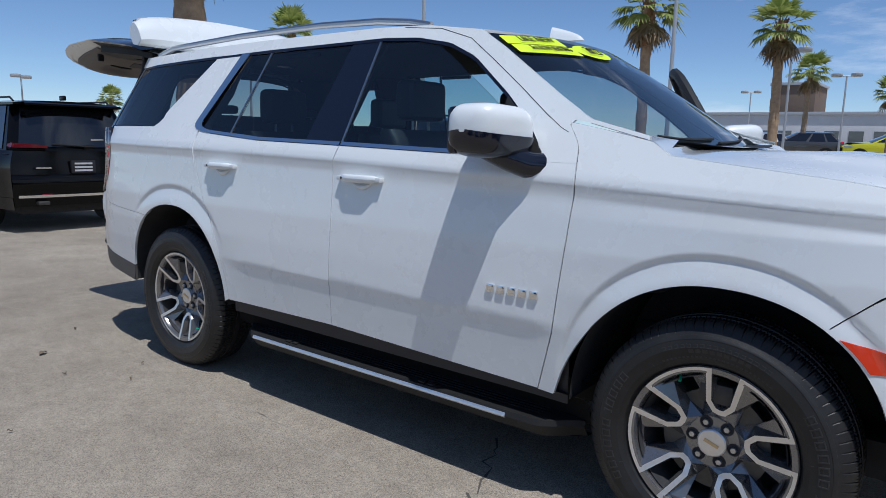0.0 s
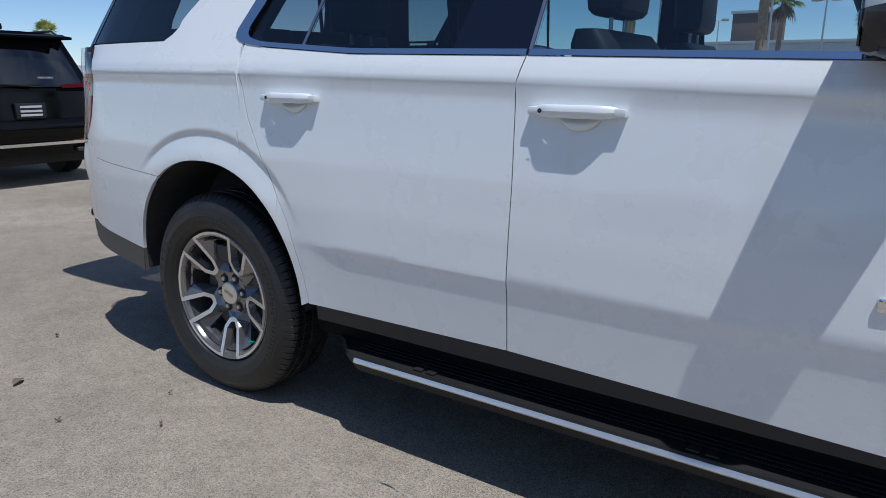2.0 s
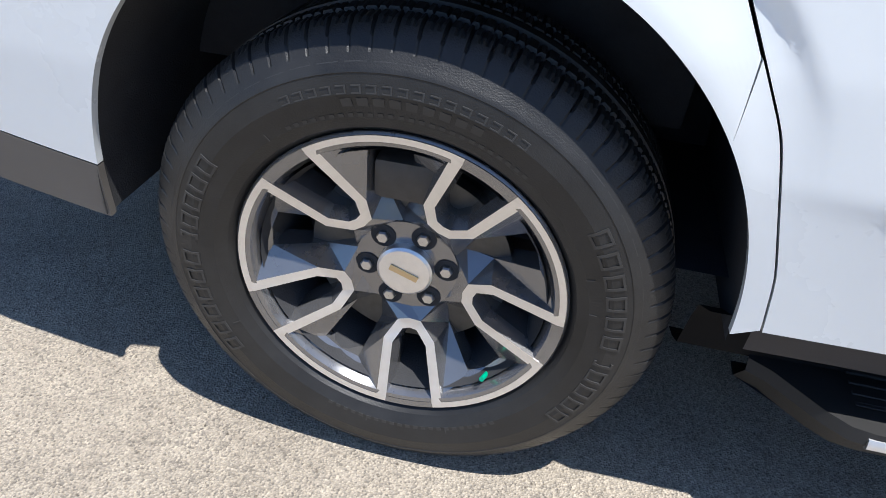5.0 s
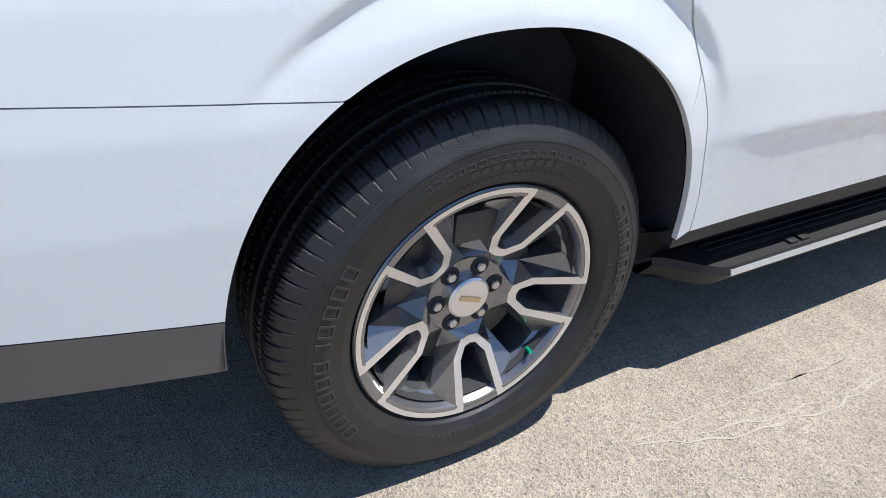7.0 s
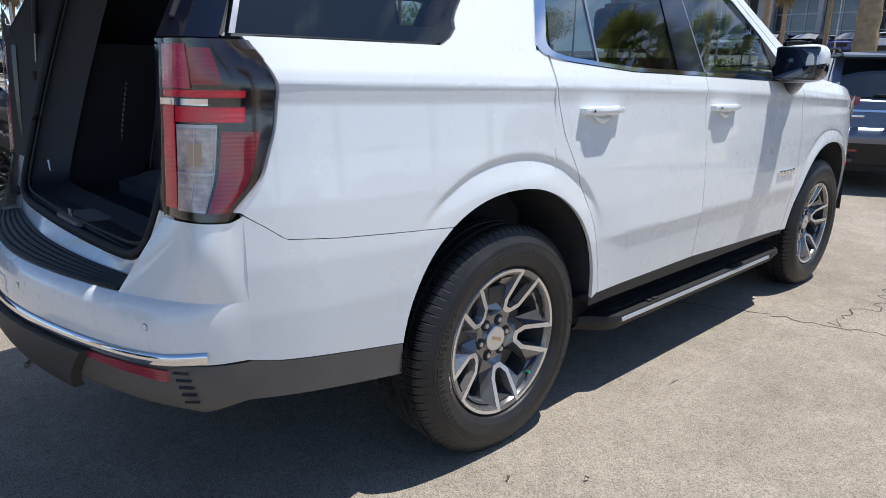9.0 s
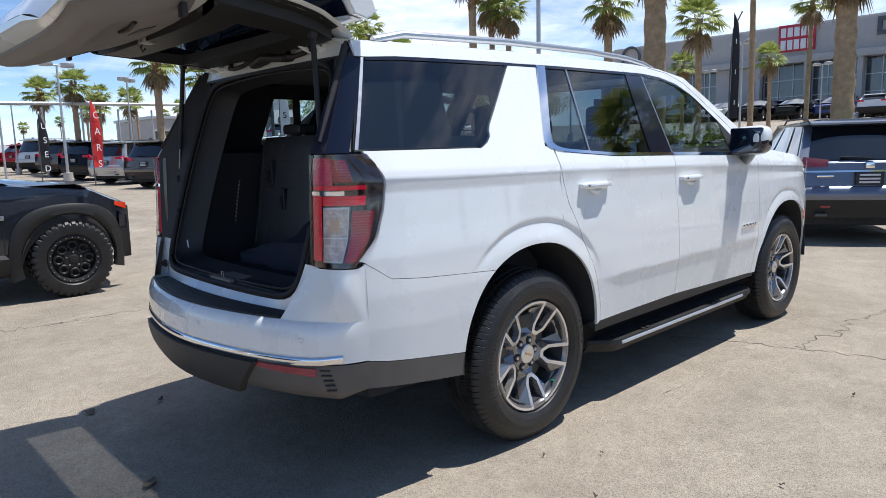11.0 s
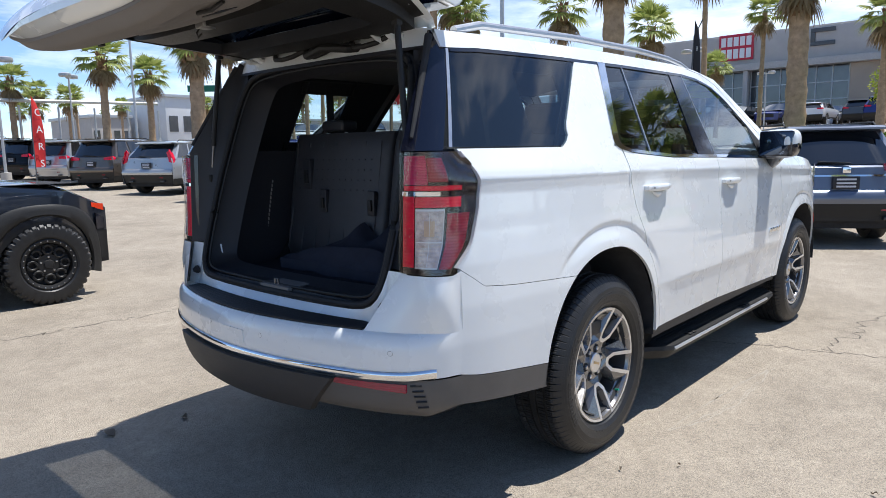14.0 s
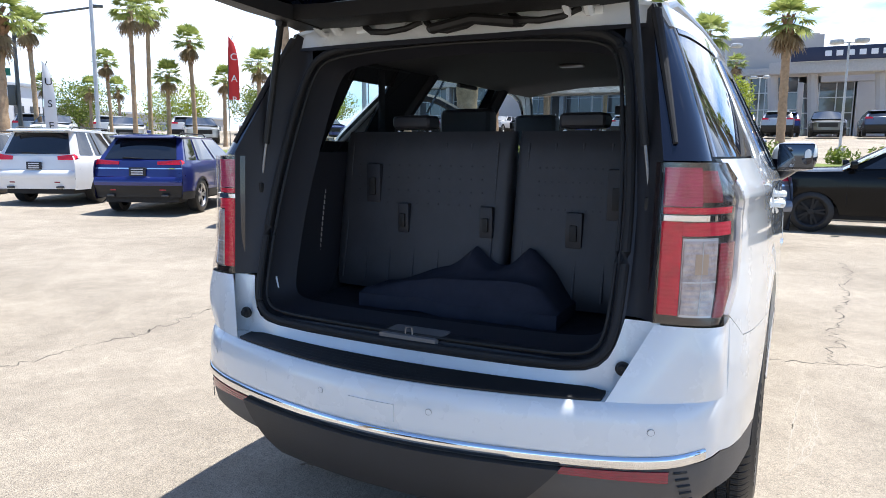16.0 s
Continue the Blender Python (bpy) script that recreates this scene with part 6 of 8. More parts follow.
def rugged_trim(car, half, ax_r, ax_f, ar, xf, belt, drop):
    """Broad black arch flares, a front corner panel with a gloss lamp pod, and a sill guard."""
    for sd in (-1, 1):
        for ax in (ax_r, ax_f):
            def flare(u, v, ax=ax):
                a = lerp(-0.30, math.pi + 0.30, u)
                c, sn = math.cos(a), math.sin(a)
                k = (abs(c) ** 3.2 + abs(sn) ** 3.2) ** (-1 / 3.2)
                q = tab(v, [(0, 0.0), (0.25, 0.0), (0.75, 1.0), (1, 1.0)])
                rr = lerp(ar - 0.005, ar + 0.105, q)
                kk = lerp(1.0, 0.35 + 0.65 * k, q)
                x, z = ax + rr * kk * c, 0.39 + rr * kk * sn
                out = tab(v, [(0, -0.03), (0.25, 0.040), (0.75, 0.030), (1, -0.006)])
                return Vector((x, sd * (half(min(xf - 0.02, max(x, -xf)), max(0.35, z)) + out), z))
            part("arch_flare", grid_bm(flare, 40, 6), BLACK_PLASTIC, car, "broad black plastic arch flare", sharp=50)
        corner = lambda u, v: (lambda x, z: Vector((x, sd * (half(x, z) + 0.022), z)))(lerp(ax_f + ar + 0.03, xf - 0.01, u), lerp(0.36, 0.66, v))
        part("bumper_corner", grid_bm(corner, 8, 6, 0.03, lambda p: Vector((0, -sd, 0))), BLACK_PLASTIC, car, "black front bumper corner")
        pod = lambda u, v: (lambda x, z: Vector((x, sd * (half(x, z) + 0.028), z)))(lerp(ax_f + ar + 0.07, xf - 0.03, u), lerp(0.665, 0.83 - 0.05 * u, v))
        part("lamp_pod", grid_bm(pod, 6, 5, 0.03, lambda p: Vector((0, -sd, 0))), BLACK_GLOSS, car, "gloss black fog lamp pod")
        guard = lambda u, v: (lambda x, z: Vector((x, sd * (half(x, z) + tab(v, [(0, -0.01), (0.3, 0.028), (0.8, 0.028), (1, 0.0)])), z)))(lerp(ax_r + ar, ax_f - ar, u), lerp(0.30, 0.50, v))
        part("sill_guard", grid_bm(guard, 14, 5), BLACK_PLASTIC, car, "black sill guard")
        badge = part("side_badge", box_bm(-0.055, 0.055, -0.006, 0.006, -0.022, 0.022, 0.005), SATIN, car, "plain silver badge")
        badge.location = (ax_f - ar - 0.16, sd * (half(ax_f - ar - 0.16, 0.86) + 0.006), 0.86)


def make_suv(label, paint, at, heading, L=4.8, W=1.94, H=1.74, wb=2.9, r=0.37, rim=None, lamps=RED_LENS, rake=0.30, lamp_z=1.05, lamp_h=0.13, lamp_w=0.42, clad=BLACK_PLASTIC, belt=1.08, group="", plate=True, chrome=False, dual=False, bars=(), simple=False, orange=False, drop=0.28, tyre_w=0.24, rugged=False, low_chrome=False):
    """A parked SUV: its middle at the given place, its nose along the heading in degrees."""
    rim = rim or SATIN
    car = empty("parked_car", label, "car", group)
    h, fo = W / 2, (L - wb) * 0.47
    xr, xf = -L / 2, L / 2
    ax_r, ax_f = xr + (L - wb - fo), xf - fo
    low, ar = 0.34, r + 0.075

    def half(x, z):
        t = (x - xr) / L
        w = h * (1 - (0.24 if rugged else 0.10) * sstep(0.84 if rugged else 0.86, 1.0, t) ** 1.5 - 0.07 * (1 - sstep(0.0, 0.10, t)))
        w *= tab(z, [(0.3, 0.965), (0.55, 0.99), (0.8, 1.0), (belt - 0.12, 0.99), (belt, 0.955), (H, 0.72)])
        return w

    def hoodz(x):
        t = (x - xr) / L
        return tab(t, [(0, belt + 0.02), (0.6, belt), (0.72, belt - 0.02), (0.9, belt - 0.35 * drop), (1.0, belt - drop)])

    def under(x):
        z = low
        for a in (ax_r, ax_f):
            d = abs(x - a)
            if d < ar:
                z = max(z, r * 0.75 + math.sqrt(max(0, ar * ar - d * d)) * 1.02)
        return z
    xs = sorted({xr + L * i / 44 for i in range(45)} | {a + s * ar * q for a in (ax_r, ax_f) for s in (-1, 1) for q in (0.999, 0.97, 0.9, 0.75, 0.5, 0.25)})
    for sd in (-1, 1):
        bm = bmesh.new()
        cols = []
        for x in xs:
            zb, zt = under(x), hoodz(x)
            cols.append([bm.verts.new((x, sd * half(x, lerp(zb, zt, j / 9)), lerp(zb, zt, j / 9))) for j in range(10)])
        for a, b in zip(cols, cols[1:]):
            for j in range(9):
                bm.faces.new((a[j], b[j], b[j + 1], a[j + 1]))
        part("body_side", bm, paint, car)
        if clad is not None:
            bm = bmesh.new()
            cols = []
            for x in xs:
                zb = under(x)
                k = 0.16 if zb < low + 0.01 else 0.055
                cols.append([bm.verts.new((x, sd * (half(x, zb + k * v) + 0.008), zb - 0.02 + k * v)) for v in (0, 0.5, 1)])
            for a, b in zip(cols, cols[1:]):
                for j in range(2):
                    bm.faces.new((a[j], b[j], b[j + 1], a[j + 1]))
            part("cladding", bm, clad, car)
    # greenhouse: sections up from the belt
    x0, x1 = xr + 0.06, xr + L * 0.70
    rx0, rx1 = xr + rake + 0.06, xr + L * 0.50

    def green(s, q):
        """q 0 at the belt to 1 at the roof edge; s round the plan: right side to the rear to the left."""
        xa, xb = lerp(x0, rx0, q), lerp(x1, rx1, q)
        z = lerp(belt, H - 0.07, q)
        w = half(xr + L * 0.4, z)
        if s < 0.4:
            x = lerp(xb, xa + 0.10, s / 0.4)
            return Vector((x, -w * (1 - 0.05 * sstep(0.25, 0.4, s)), z))
        if s > 0.6:
            p = green(1 - s, q)
            return Vector((p.x, -p.y, p.z))
        f = (s - 0.4) / 0.2
        y = lerp(-1, 1, f)
        return Vector((xa + 0.10 * abs(y) ** 3, y * w * 0.95, z))
    part("roof", grid_bm(lambda u, v: (lambda x, y: Vector((x, y * half(xr + L * 0.4, H - 0.07), H - 0.07 + 0.07 * (1 - abs(y) ** 2.5) * (0.6 + 0.4 * math.sin(math.pi * u)))))(lerp(rx0 - 0.10, rx1 + 0.02, u), 2 * v - 1), 12, 12, 0.03, lambda p: Vector((0, 0, -1))), paint, car)

    def pane(nm, s0, s1, q0, q1, m, off, lab=""):
        c = Vector((xr + L * 0.4, 0, 1.2))
        def f(u, v):
            p = green(lerp(s0, s1, u), lerp(q0, q1, v))
            d = Vector((p.x - c.x if 0.39 < lerp(s0, s1, u) < 0.61 else 0, p.y, 0)).normalized()
            return p + d * off
        part(nm, grid_bm(f, 8, 4), m, car, lab)
    pane("window_surround", 0.0, 0.4, 0, 1, paint, -0.012)
    pane("window_surround", 0.6, 1.0, 0, 1, paint, -0.012)
    pane("tailgate_frame", 0.4, 0.6, 0, 1, paint, -0.012)
    for a, b in ((0.02, 0.165), (0.185, 0.30), (0.315, 0.385)):
        pane("side_window", a, b, 0.06, 0.93, DARK_GLASS, 0.004)
        pane("side_window", 1 - b, 1 - a, 0.06, 0.93, DARK_GLASS, 0.004)
    pane("rear_window", 0.415, 0.585, 0.10, 0.90, DARK_GLASS, 0.006, "dark rear window")
    part("windscreen", grid_bm(lambda u, v: (lambda y: Vector((lerp(x1 + 0.22, rx1, v) - 0.10 * y * y, y * lerp(half(x1, belt) * 0.96, half(xr + L * 0.4, H - 0.07), v), lerp(belt - 0.02, H - 0.06 + 0.03 * (1 - y * y), v))))(2 * u - 1), 10, 8), DARK_GLASS, car, "windscreen")
    part("hood", grid_bm(lambda u, v: (lambda x, y: Vector((x, y * half(x, hoodz(x)), hoodz(x) + 0.07 * (1 - abs(y) ** 3))))(lerp(x1 - 0.08, xf, u), 2 * v - 1), 10, 12), paint, car, "hood")
    part("spoiler", grid_bm(lambda u, v: Vector((rx0 - 0.10 - 0.09 * (1 - u), lerp(-0.62, 0.62, v), H - 0.045 - 0.03 * (1 - u))), 2, 8, 0.025, lambda p: Vector((0, 0, -1))), paint, car)
    # tail
    def rear(z0, z1, off, ymax=1.0):
        return lambda u, v: (lambda y, z: Vector((xr - off + 0.06 * abs(y) ** 3 + tab(z, [(0.4, 0.03), (0.6, -0.03), (0.8, 0.0), (belt, 0.05)]), y * half(xr, z) * 0.995 * ymax, z)))(2 * u - 1, lerp(z0, z1, v))
    part("tailgate", grid_bm(rear(0.62, belt + 0.01, 0.0), 16, 8), paint, car, "tailgate")
    bump = part("rear_bumper", grid_bm(rear(0.36, 0.66, 0.035), 16, 6), clad or paint, car, "rear bumper")
    if not simple:
        part("bumper_band", grid_bm(lambda u, v: rear(0.60, 0.78, 0.012)(u, v) - Vector((0.055 * math.sin(math.pi * min(1, 0.08 + 0.92 * v)) ** 0.6, 0, 0)), 16, 8), paint, bump, "body-coloured bumper step")
        for y in (-0.55, 0.55):
            part("exhaust", box_bm(xr - 0.06, xr + 0.15, y - 0.075, y + 0.075, 0.375, 0.425, 0.02, 3), BRAKE, bump, "dark exhaust tip")
            part("reflector", grid_bm(lambda u, v: rear(0.50, 0.525, 0.045)(0.5 + (y / 2 / h) + 0.07 * (u - 0.5), v), 3, 1), DEEP_RED, bump)
    if low_chrome:
        part("chrome_strip", grid_bm(rear(0.475, 0.51, 0.060, 0.93), 16, 3, 0.01, lambda p: Vector((1, 0, 0))), CHROME, bump, "bright chrome bumper strip")
    if chrome:
        part("chrome_strip", grid_bm(rear(lamp_z - 0.12, lamp_z - 0.095, 0.012), 16, 1), CHROME, car)
    for sd in (-1, 1):
        def lampf(u, v):
            y = sd * lerp(1.0, 1 - lamp_w, u)
            p = rear(0, 1, 0.015)(0.5 + 0.5 * y, lamp_z + lamp_h * (v - 0.5) * (1 - 0.35 * u))
            return p + Vector((0, 0, 0.02 * (1 - u)))
        lm = part("tail_lamp", grid_bm(lampf, 8, 3, 0.03, lambda p: Vector((1, 0, 0))), lamps, car, "red tail lamp")
        part("lamp_side", grid_bm(lambda u, v: (lambda x, z: Vector((x, sd * (half(x, z) + 0.006), z)))(xr + lerp(0.055, 0.17, u), lamp_z + 0.02 + lamp_h * (v - 0.5) * (1 - 0.5 * u)), 5, 3), lamps, lm)
        if not simple:
            part("mirror", box_bm(x1 - 0.12, x1 + 0.0, sd * (h + 0.10) - 0.10, sd * (h + 0.10) + 0.10, belt + 0.02, belt + 0.17, 0.04, 3), paint, car, "door mirror")
            for k, xx in ((0, xr + L * 0.40), (1, xr + L * 0.57)):
                part("door_handle", box_bm(xx, xx + 0.18, sd * (half(xx, belt - 0.12) + 0.012) - 0.012, sd * (half(xx, belt - 0.12) + 0.012) + 0.012, belt - 0.135, belt - 0.105, 0.008), paint, car)
            for xx in (xr + L * 0.365, xr + L * 0.525, xr + L * 0.70):
                part("door_seam", tube_bm([(xx, sd * (half(xx, z) + 0.0005), z) for z in (0.50, 0.70, 0.9, belt - 0.005)], 0.004, 4), SEAL, car)
            part("roof_rail", tube_bm([(rx0 + 0.1, sd * h * 0.66, H - 0.045), (rx0 + 0.2, sd * h * 0.66, H + 0.005), (rx1 - 0.35, sd * h * 0.66, H + 0.005), (rx1 - 0.2, sd * h * 0.66, H - 0.045)], 0.014, 6), BLACK_PLASTIC, car, "roof rail")
        part("headlamp", grid_bm(lambda u, v: (lambda x, z: Vector((x, sd * (half(x, z) + 0.008), z)))(xf - lerp(0.02, 0.15 if orange else 0.42, u), belt - drop - 0.03 + 0.05 * u + (0.07 if orange else 0.10) * v * (1 - 0.4 * u)), 6, 3), ORANGE_LENS if orange else SATIN, car, "orange side lamp" if orange else "headlamp")
    for k, (y0, y1, z0, z1) in enumerate(bars):
        part("badge", box_bm(xr - 0.03, xr + 0.02, y0, y1, z0, z1, 0.004), CHROME, car, "plain bright badge")
    if plate:
        pz = 0.88 if lamp_z > 0.95 else 0.78
        pl = part("plate", box_bm(xr - 0.035, xr + 0.0, -0.165, 0.165, pz - 0.085, pz + 0.085, 0.004), PLATE, car, "black dealer plate with plain bars")
        for dz in (0.045, -0.005, -0.05):
            part("plate_print", box_bm(xr - 0.0385, xr - 0.035, -0.12, 0.12, pz + dz - 0.012, pz + dz + 0.012), PLATE_INK, pl)
    if not simple:
        part("wiper", tube_bm([green(0.49, 0.12) - Vector((0.03, 0, 0)), green(0.54, 0.16) - Vector((0.03, 0, 0))], 0.01, 5), BLACK_PLASTIC, car)
        part("fin", box_bm(rx0 + 0.05, rx0 + 0.2, -0.02, 0.02, H - 0.01, H + 0.06, 0.015), paint, car)
    part("nose", grid_bm(lambda u, v: (lambda y, z: Vector((xf - 0.14 * abs(y) ** 2.5, y * half(xf, z), z)))(2 * u - 1, lerp(0.36, hoodz(xf) + 0.07 * (1 - abs(2 * u - 1) ** 3), v)), 14, 6), paint, car, "nose")
    part("grille", grid_bm(lambda u, v: (lambda y, z: Vector((xf + 0.01 - 0.14 * abs(y) ** 2.5, y * half(xf, z), z)))(lerp(-0.6, 0.6, u), lerp(0.55, 0.78, v)), 10, 3), BLACK_PLASTIC, car, "black grille")
    part("underbody", box_bm(xr + 0.15, xf - 0.2, -h * 0.78, h * 0.78, 0.24, 0.48, 0.04), LINER, car)
    part("inner_floor", grid_bm(lambda u, v: Vector((lerp(xr + 0.1, xf - 0.3, u), lerp(-h * 0.93, h * 0.93, v), belt - 0.03)), 2, 2), LINER, car)
    for x in (ax_r, ax_f):
        part("axle", box_bm(x - 0.35, x + 0.35, -h * 0.70, h * 0.70, 0.3, 0.75, 0.1), LINER, car)
        for sd in (-1, 1):
            if rugged:
                rugged_wheel(car, x, sd * (h - 0.10), r, tyre_w)
            else:
                small_wheel(car, x, sd * (h - 0.13), r, tyre_w, rim)
    if rugged:
        rugged_trim(car, half, ax_r, ax_f, ar, xf, belt, drop)
    x, y = at
    car.matrix_basis = Matrix.Translation((x, y, ground_z(x, y))) @ Matrix.Rotation(radians(heading), 4, "Z")
    return car


# neighbours in the row: tails to the camera, noses along +x
make_suv("grey-blue crossover parked with its tail toward the white SUV", STEEL_BLUE, (9.72, 0.90), 31, L=4.85, W=1.80, H=1.69, wb=2.82, r=0.37, lamps=DEEP_RED, rake=0.55, lamp_z=1.08, lamp_h=0.14, lamp_w=0.40, belt=1.07, chrome=True, bars=((-0.05, 0.05, 1.01, 1.09), (0.42, 0.62, 0.90, 0.925), (-0.62, -0.52, 0.90, 0.925)))
make_suv("black SUV with red tail lamps parked beyond the open tailgate", BLACK_PAINT, (-8.75, 1.35), 180, L=5.1, W=1.97, H=1.80, wb=3.05, r=0.39, lamps=mat("dark_red_lens", (0.12, 0.004, 0.010), 0.2, coat=0.8), lamp_z=1.15, lamp_h=0.06, lamp_w=0.5, clad=BLACK_PAINT, chrome=False, bars=((-0.30, -0.12, 1.24, 1.26), (0.42, 0.62, 0.86, 0.88)), rim=SATIN, low_chrome=True)
make_suv("dark blue-black off-road crossover with black wheels", BLUE_BLACK, (-1.93, 5.62), 0, rugged=True, L=4.14, W=1.90, H=1.72, wb=2.75, r=0.39, rim=BLACK_PLASTIC, clad=BLACK_PLASTIC, belt=1.18, orange=True, lamp_z=1.05, drop=0.30, tyre_w=0.28)
make_suv("black SUV with black wheels standing across the aisle", BLACK_PAINT, (12.15, -2.90), 90, L=4.82, W=1.94, H=1.78, wb=2.91, r=0.38, rim=BLACK_PLASTIC, clad=None, belt=1.14, drop=0.14)
ROW = [
    (7.2, "dark grey SUV in the far row", GREY, 0.30, {}),
    (10.7, "royal blue crossover with bright lower trim", BLUE, 0.45, dict(H=1.66, L=4.7, lamp_w=0.55, lamp_h=0.10, chrome=True)),
    (14.0, "white SUV with black wheels in the far row", WHITE_PAINT2, 0.28, dict(rim=BLACK_PLASTIC, clad=None)),
    (17.9, "silver-blue crossover with tall slim tail lamps", SILVER, 0.5, dict(H=1.63, L=4.6, lamp_w=0.16, lamp_h=0.42, lamp_z=1.12)),
    (21.9, "bronze-grey SUV in the far row", BROWN, 0.28, {}),
    (26.0, "silver SUV in the far row", SILVER, 0.28, dict(clad=None)),
    (30.2, "black SUV in the far row", BLACK_PAINT, 0.28, {}),
    (34.2, "bronze SUV in the far row", BROWN, 0.30, {}),
    (38.2, "white SUV at the end of the far row", WHITE_PAINT2, 0.25, dict(H=1.85, lamp_w=0.15, lamp_h=0.45)),
    (42.0, "red hatchback in the far row", RED_PAINT, 0.4, dict(H=1.6)),
]
for y, lab, paint, rake, kw in ROW:
    make_suv(lab, paint, (8.65, y + 1.10), 27, rake=rake, group="SUVs in the far row", **kw)


# ---- planting, lamps, buildings ----
def leaf_mat(name, a, b):
    m = bpy.data.materials.new(name)
    m.use_nodes = True
    n, l = m.node_tree.nodes, m.node_tree.links
    bs = n["Principled BSDF"]
    bs.inputs["Roughness"].default_value = 0.5
    bs.inputs["Specular IOR Level"].default_value = 0.35
    g = n.new("ShaderNodeNewGeometry")
    rp = n.new("ShaderNodeValToRGB")
    rp.color_ramp.elements[0].color, rp.color_ramp.elements[1].color = (*a, 1), (*b, 1)
    l.new(g.outputs["Random Per Island"], rp.inputs[0])
    l.new(rp.outputs[0], bs.inputs["Base Color"])
    tr = n.new("ShaderNodeBsdfTranslucent")
    l.new(rp.outputs[0], tr.inputs[0])
    mx = n.new("ShaderNodeMixShader")
    mx.inputs[0].default_value = 0.35
    l.new(bs.outputs[0], mx.inputs[1]), l.new(tr.outputs[0], mx.inputs[2])
    l.new(mx.outputs[0], n["Material Output"].inputs[0])
    return m


FROND = leaf_mat("palm_frond", (0.15, 0.21, 0.045), (0.42, 0.46, 0.14))
DEAD = leaf_mat("dead_frond", (0.22, 0.15, 0.08), (0.36, 0.27, 0.16))
BARK = mat("palm_bark", (0.40, 0.285, 0.185), 0.9, spec=0.1, vary=0.35, scale=5, bump=0.9, bscale=30)
BOOTS = mat("palm_boots", (0.26, 0.155, 0.095), 0.9, spec=0.1, vary=0.4, scale=12, bump=0.8, bscale=60)
SHRUB = leaf_mat("shrub_leaf", (0.08, 0.13, 0.02), (0.24, 0.28, 0.05))
LIME = leaf_mat("lime_leaf", (0.20, 0.26, 0.02), (0.40, 0.44, 0.06))
POLE = mat("pole_grey", (0.50, 0.51, 0.52), 0.45, 0.4, vary=0.06, scale=4)
POLE_DARK = mat("pole_dark", (0.10, 0.105, 0.11), 0.5, 0.3)
CONCRETE = mat("grey_render", (0.47, 0.44, 0.41), 0.85, vary=0.08, scale=0.6, bump=0.15, bscale=20)
TAN_WALL = mat("tan_wall", (0.40, 0.33, 0.26), 0.85, vary=0.08, scale=0.5)
WHITE_WALL = mat("white_metal_wall", (0.62, 0.63, 0.64), 0.6, vary=0.06, scale=0.8)
BROWN_WALL = mat("brown_wall", (0.17, 0.12, 0.09), 0.85, vary=0.08, scale=0.5)
SHOP_GLASS = mat("shop_glass", (0.09, 0.095, 0.10), 0.06, coat=1.0, vary=0.4, scale=0.4)
NAVY = mat("navy_sign", (0.018, 0.025, 0.06), 0.5)
SIGN_RED = mat("red_sign", (0.50, 0.02, 0.05), 0.5)
SIGN_WHITE = mat("white_print", (0.8, 0.8, 0.8), 0.6)
FLAG_RED = mat("red_flag", (0.62, 0.03, 0.03), 0.7)
FLAG_BLACK = mat("black_flag", (0.015, 0.015, 0.018), 0.7)
FLAG_WHITE = mat("white_flag", (0.75, 0.75, 0.77), 0.7)
SAND = mat("planter_gravel", (0.42, 0.34, 0.25), 0.95, vary=0.25, scale=18, bump=0.9, bscale=90)
KERB = mat("kerb_concrete", (0.46, 0.44, 0.41), 0.9, vary=0.12, scale=6, bump=0.3, bscale=90)
GRASS = mat("planter_grass", (0.13, 0.17, 0.03), 0.95, vary=0.35, scale=6, bump=0.8, bscale=60)
SIGNAL_GREEN = mat("street_sign_green", (0.01, 0.16, 0.10), 0.5)


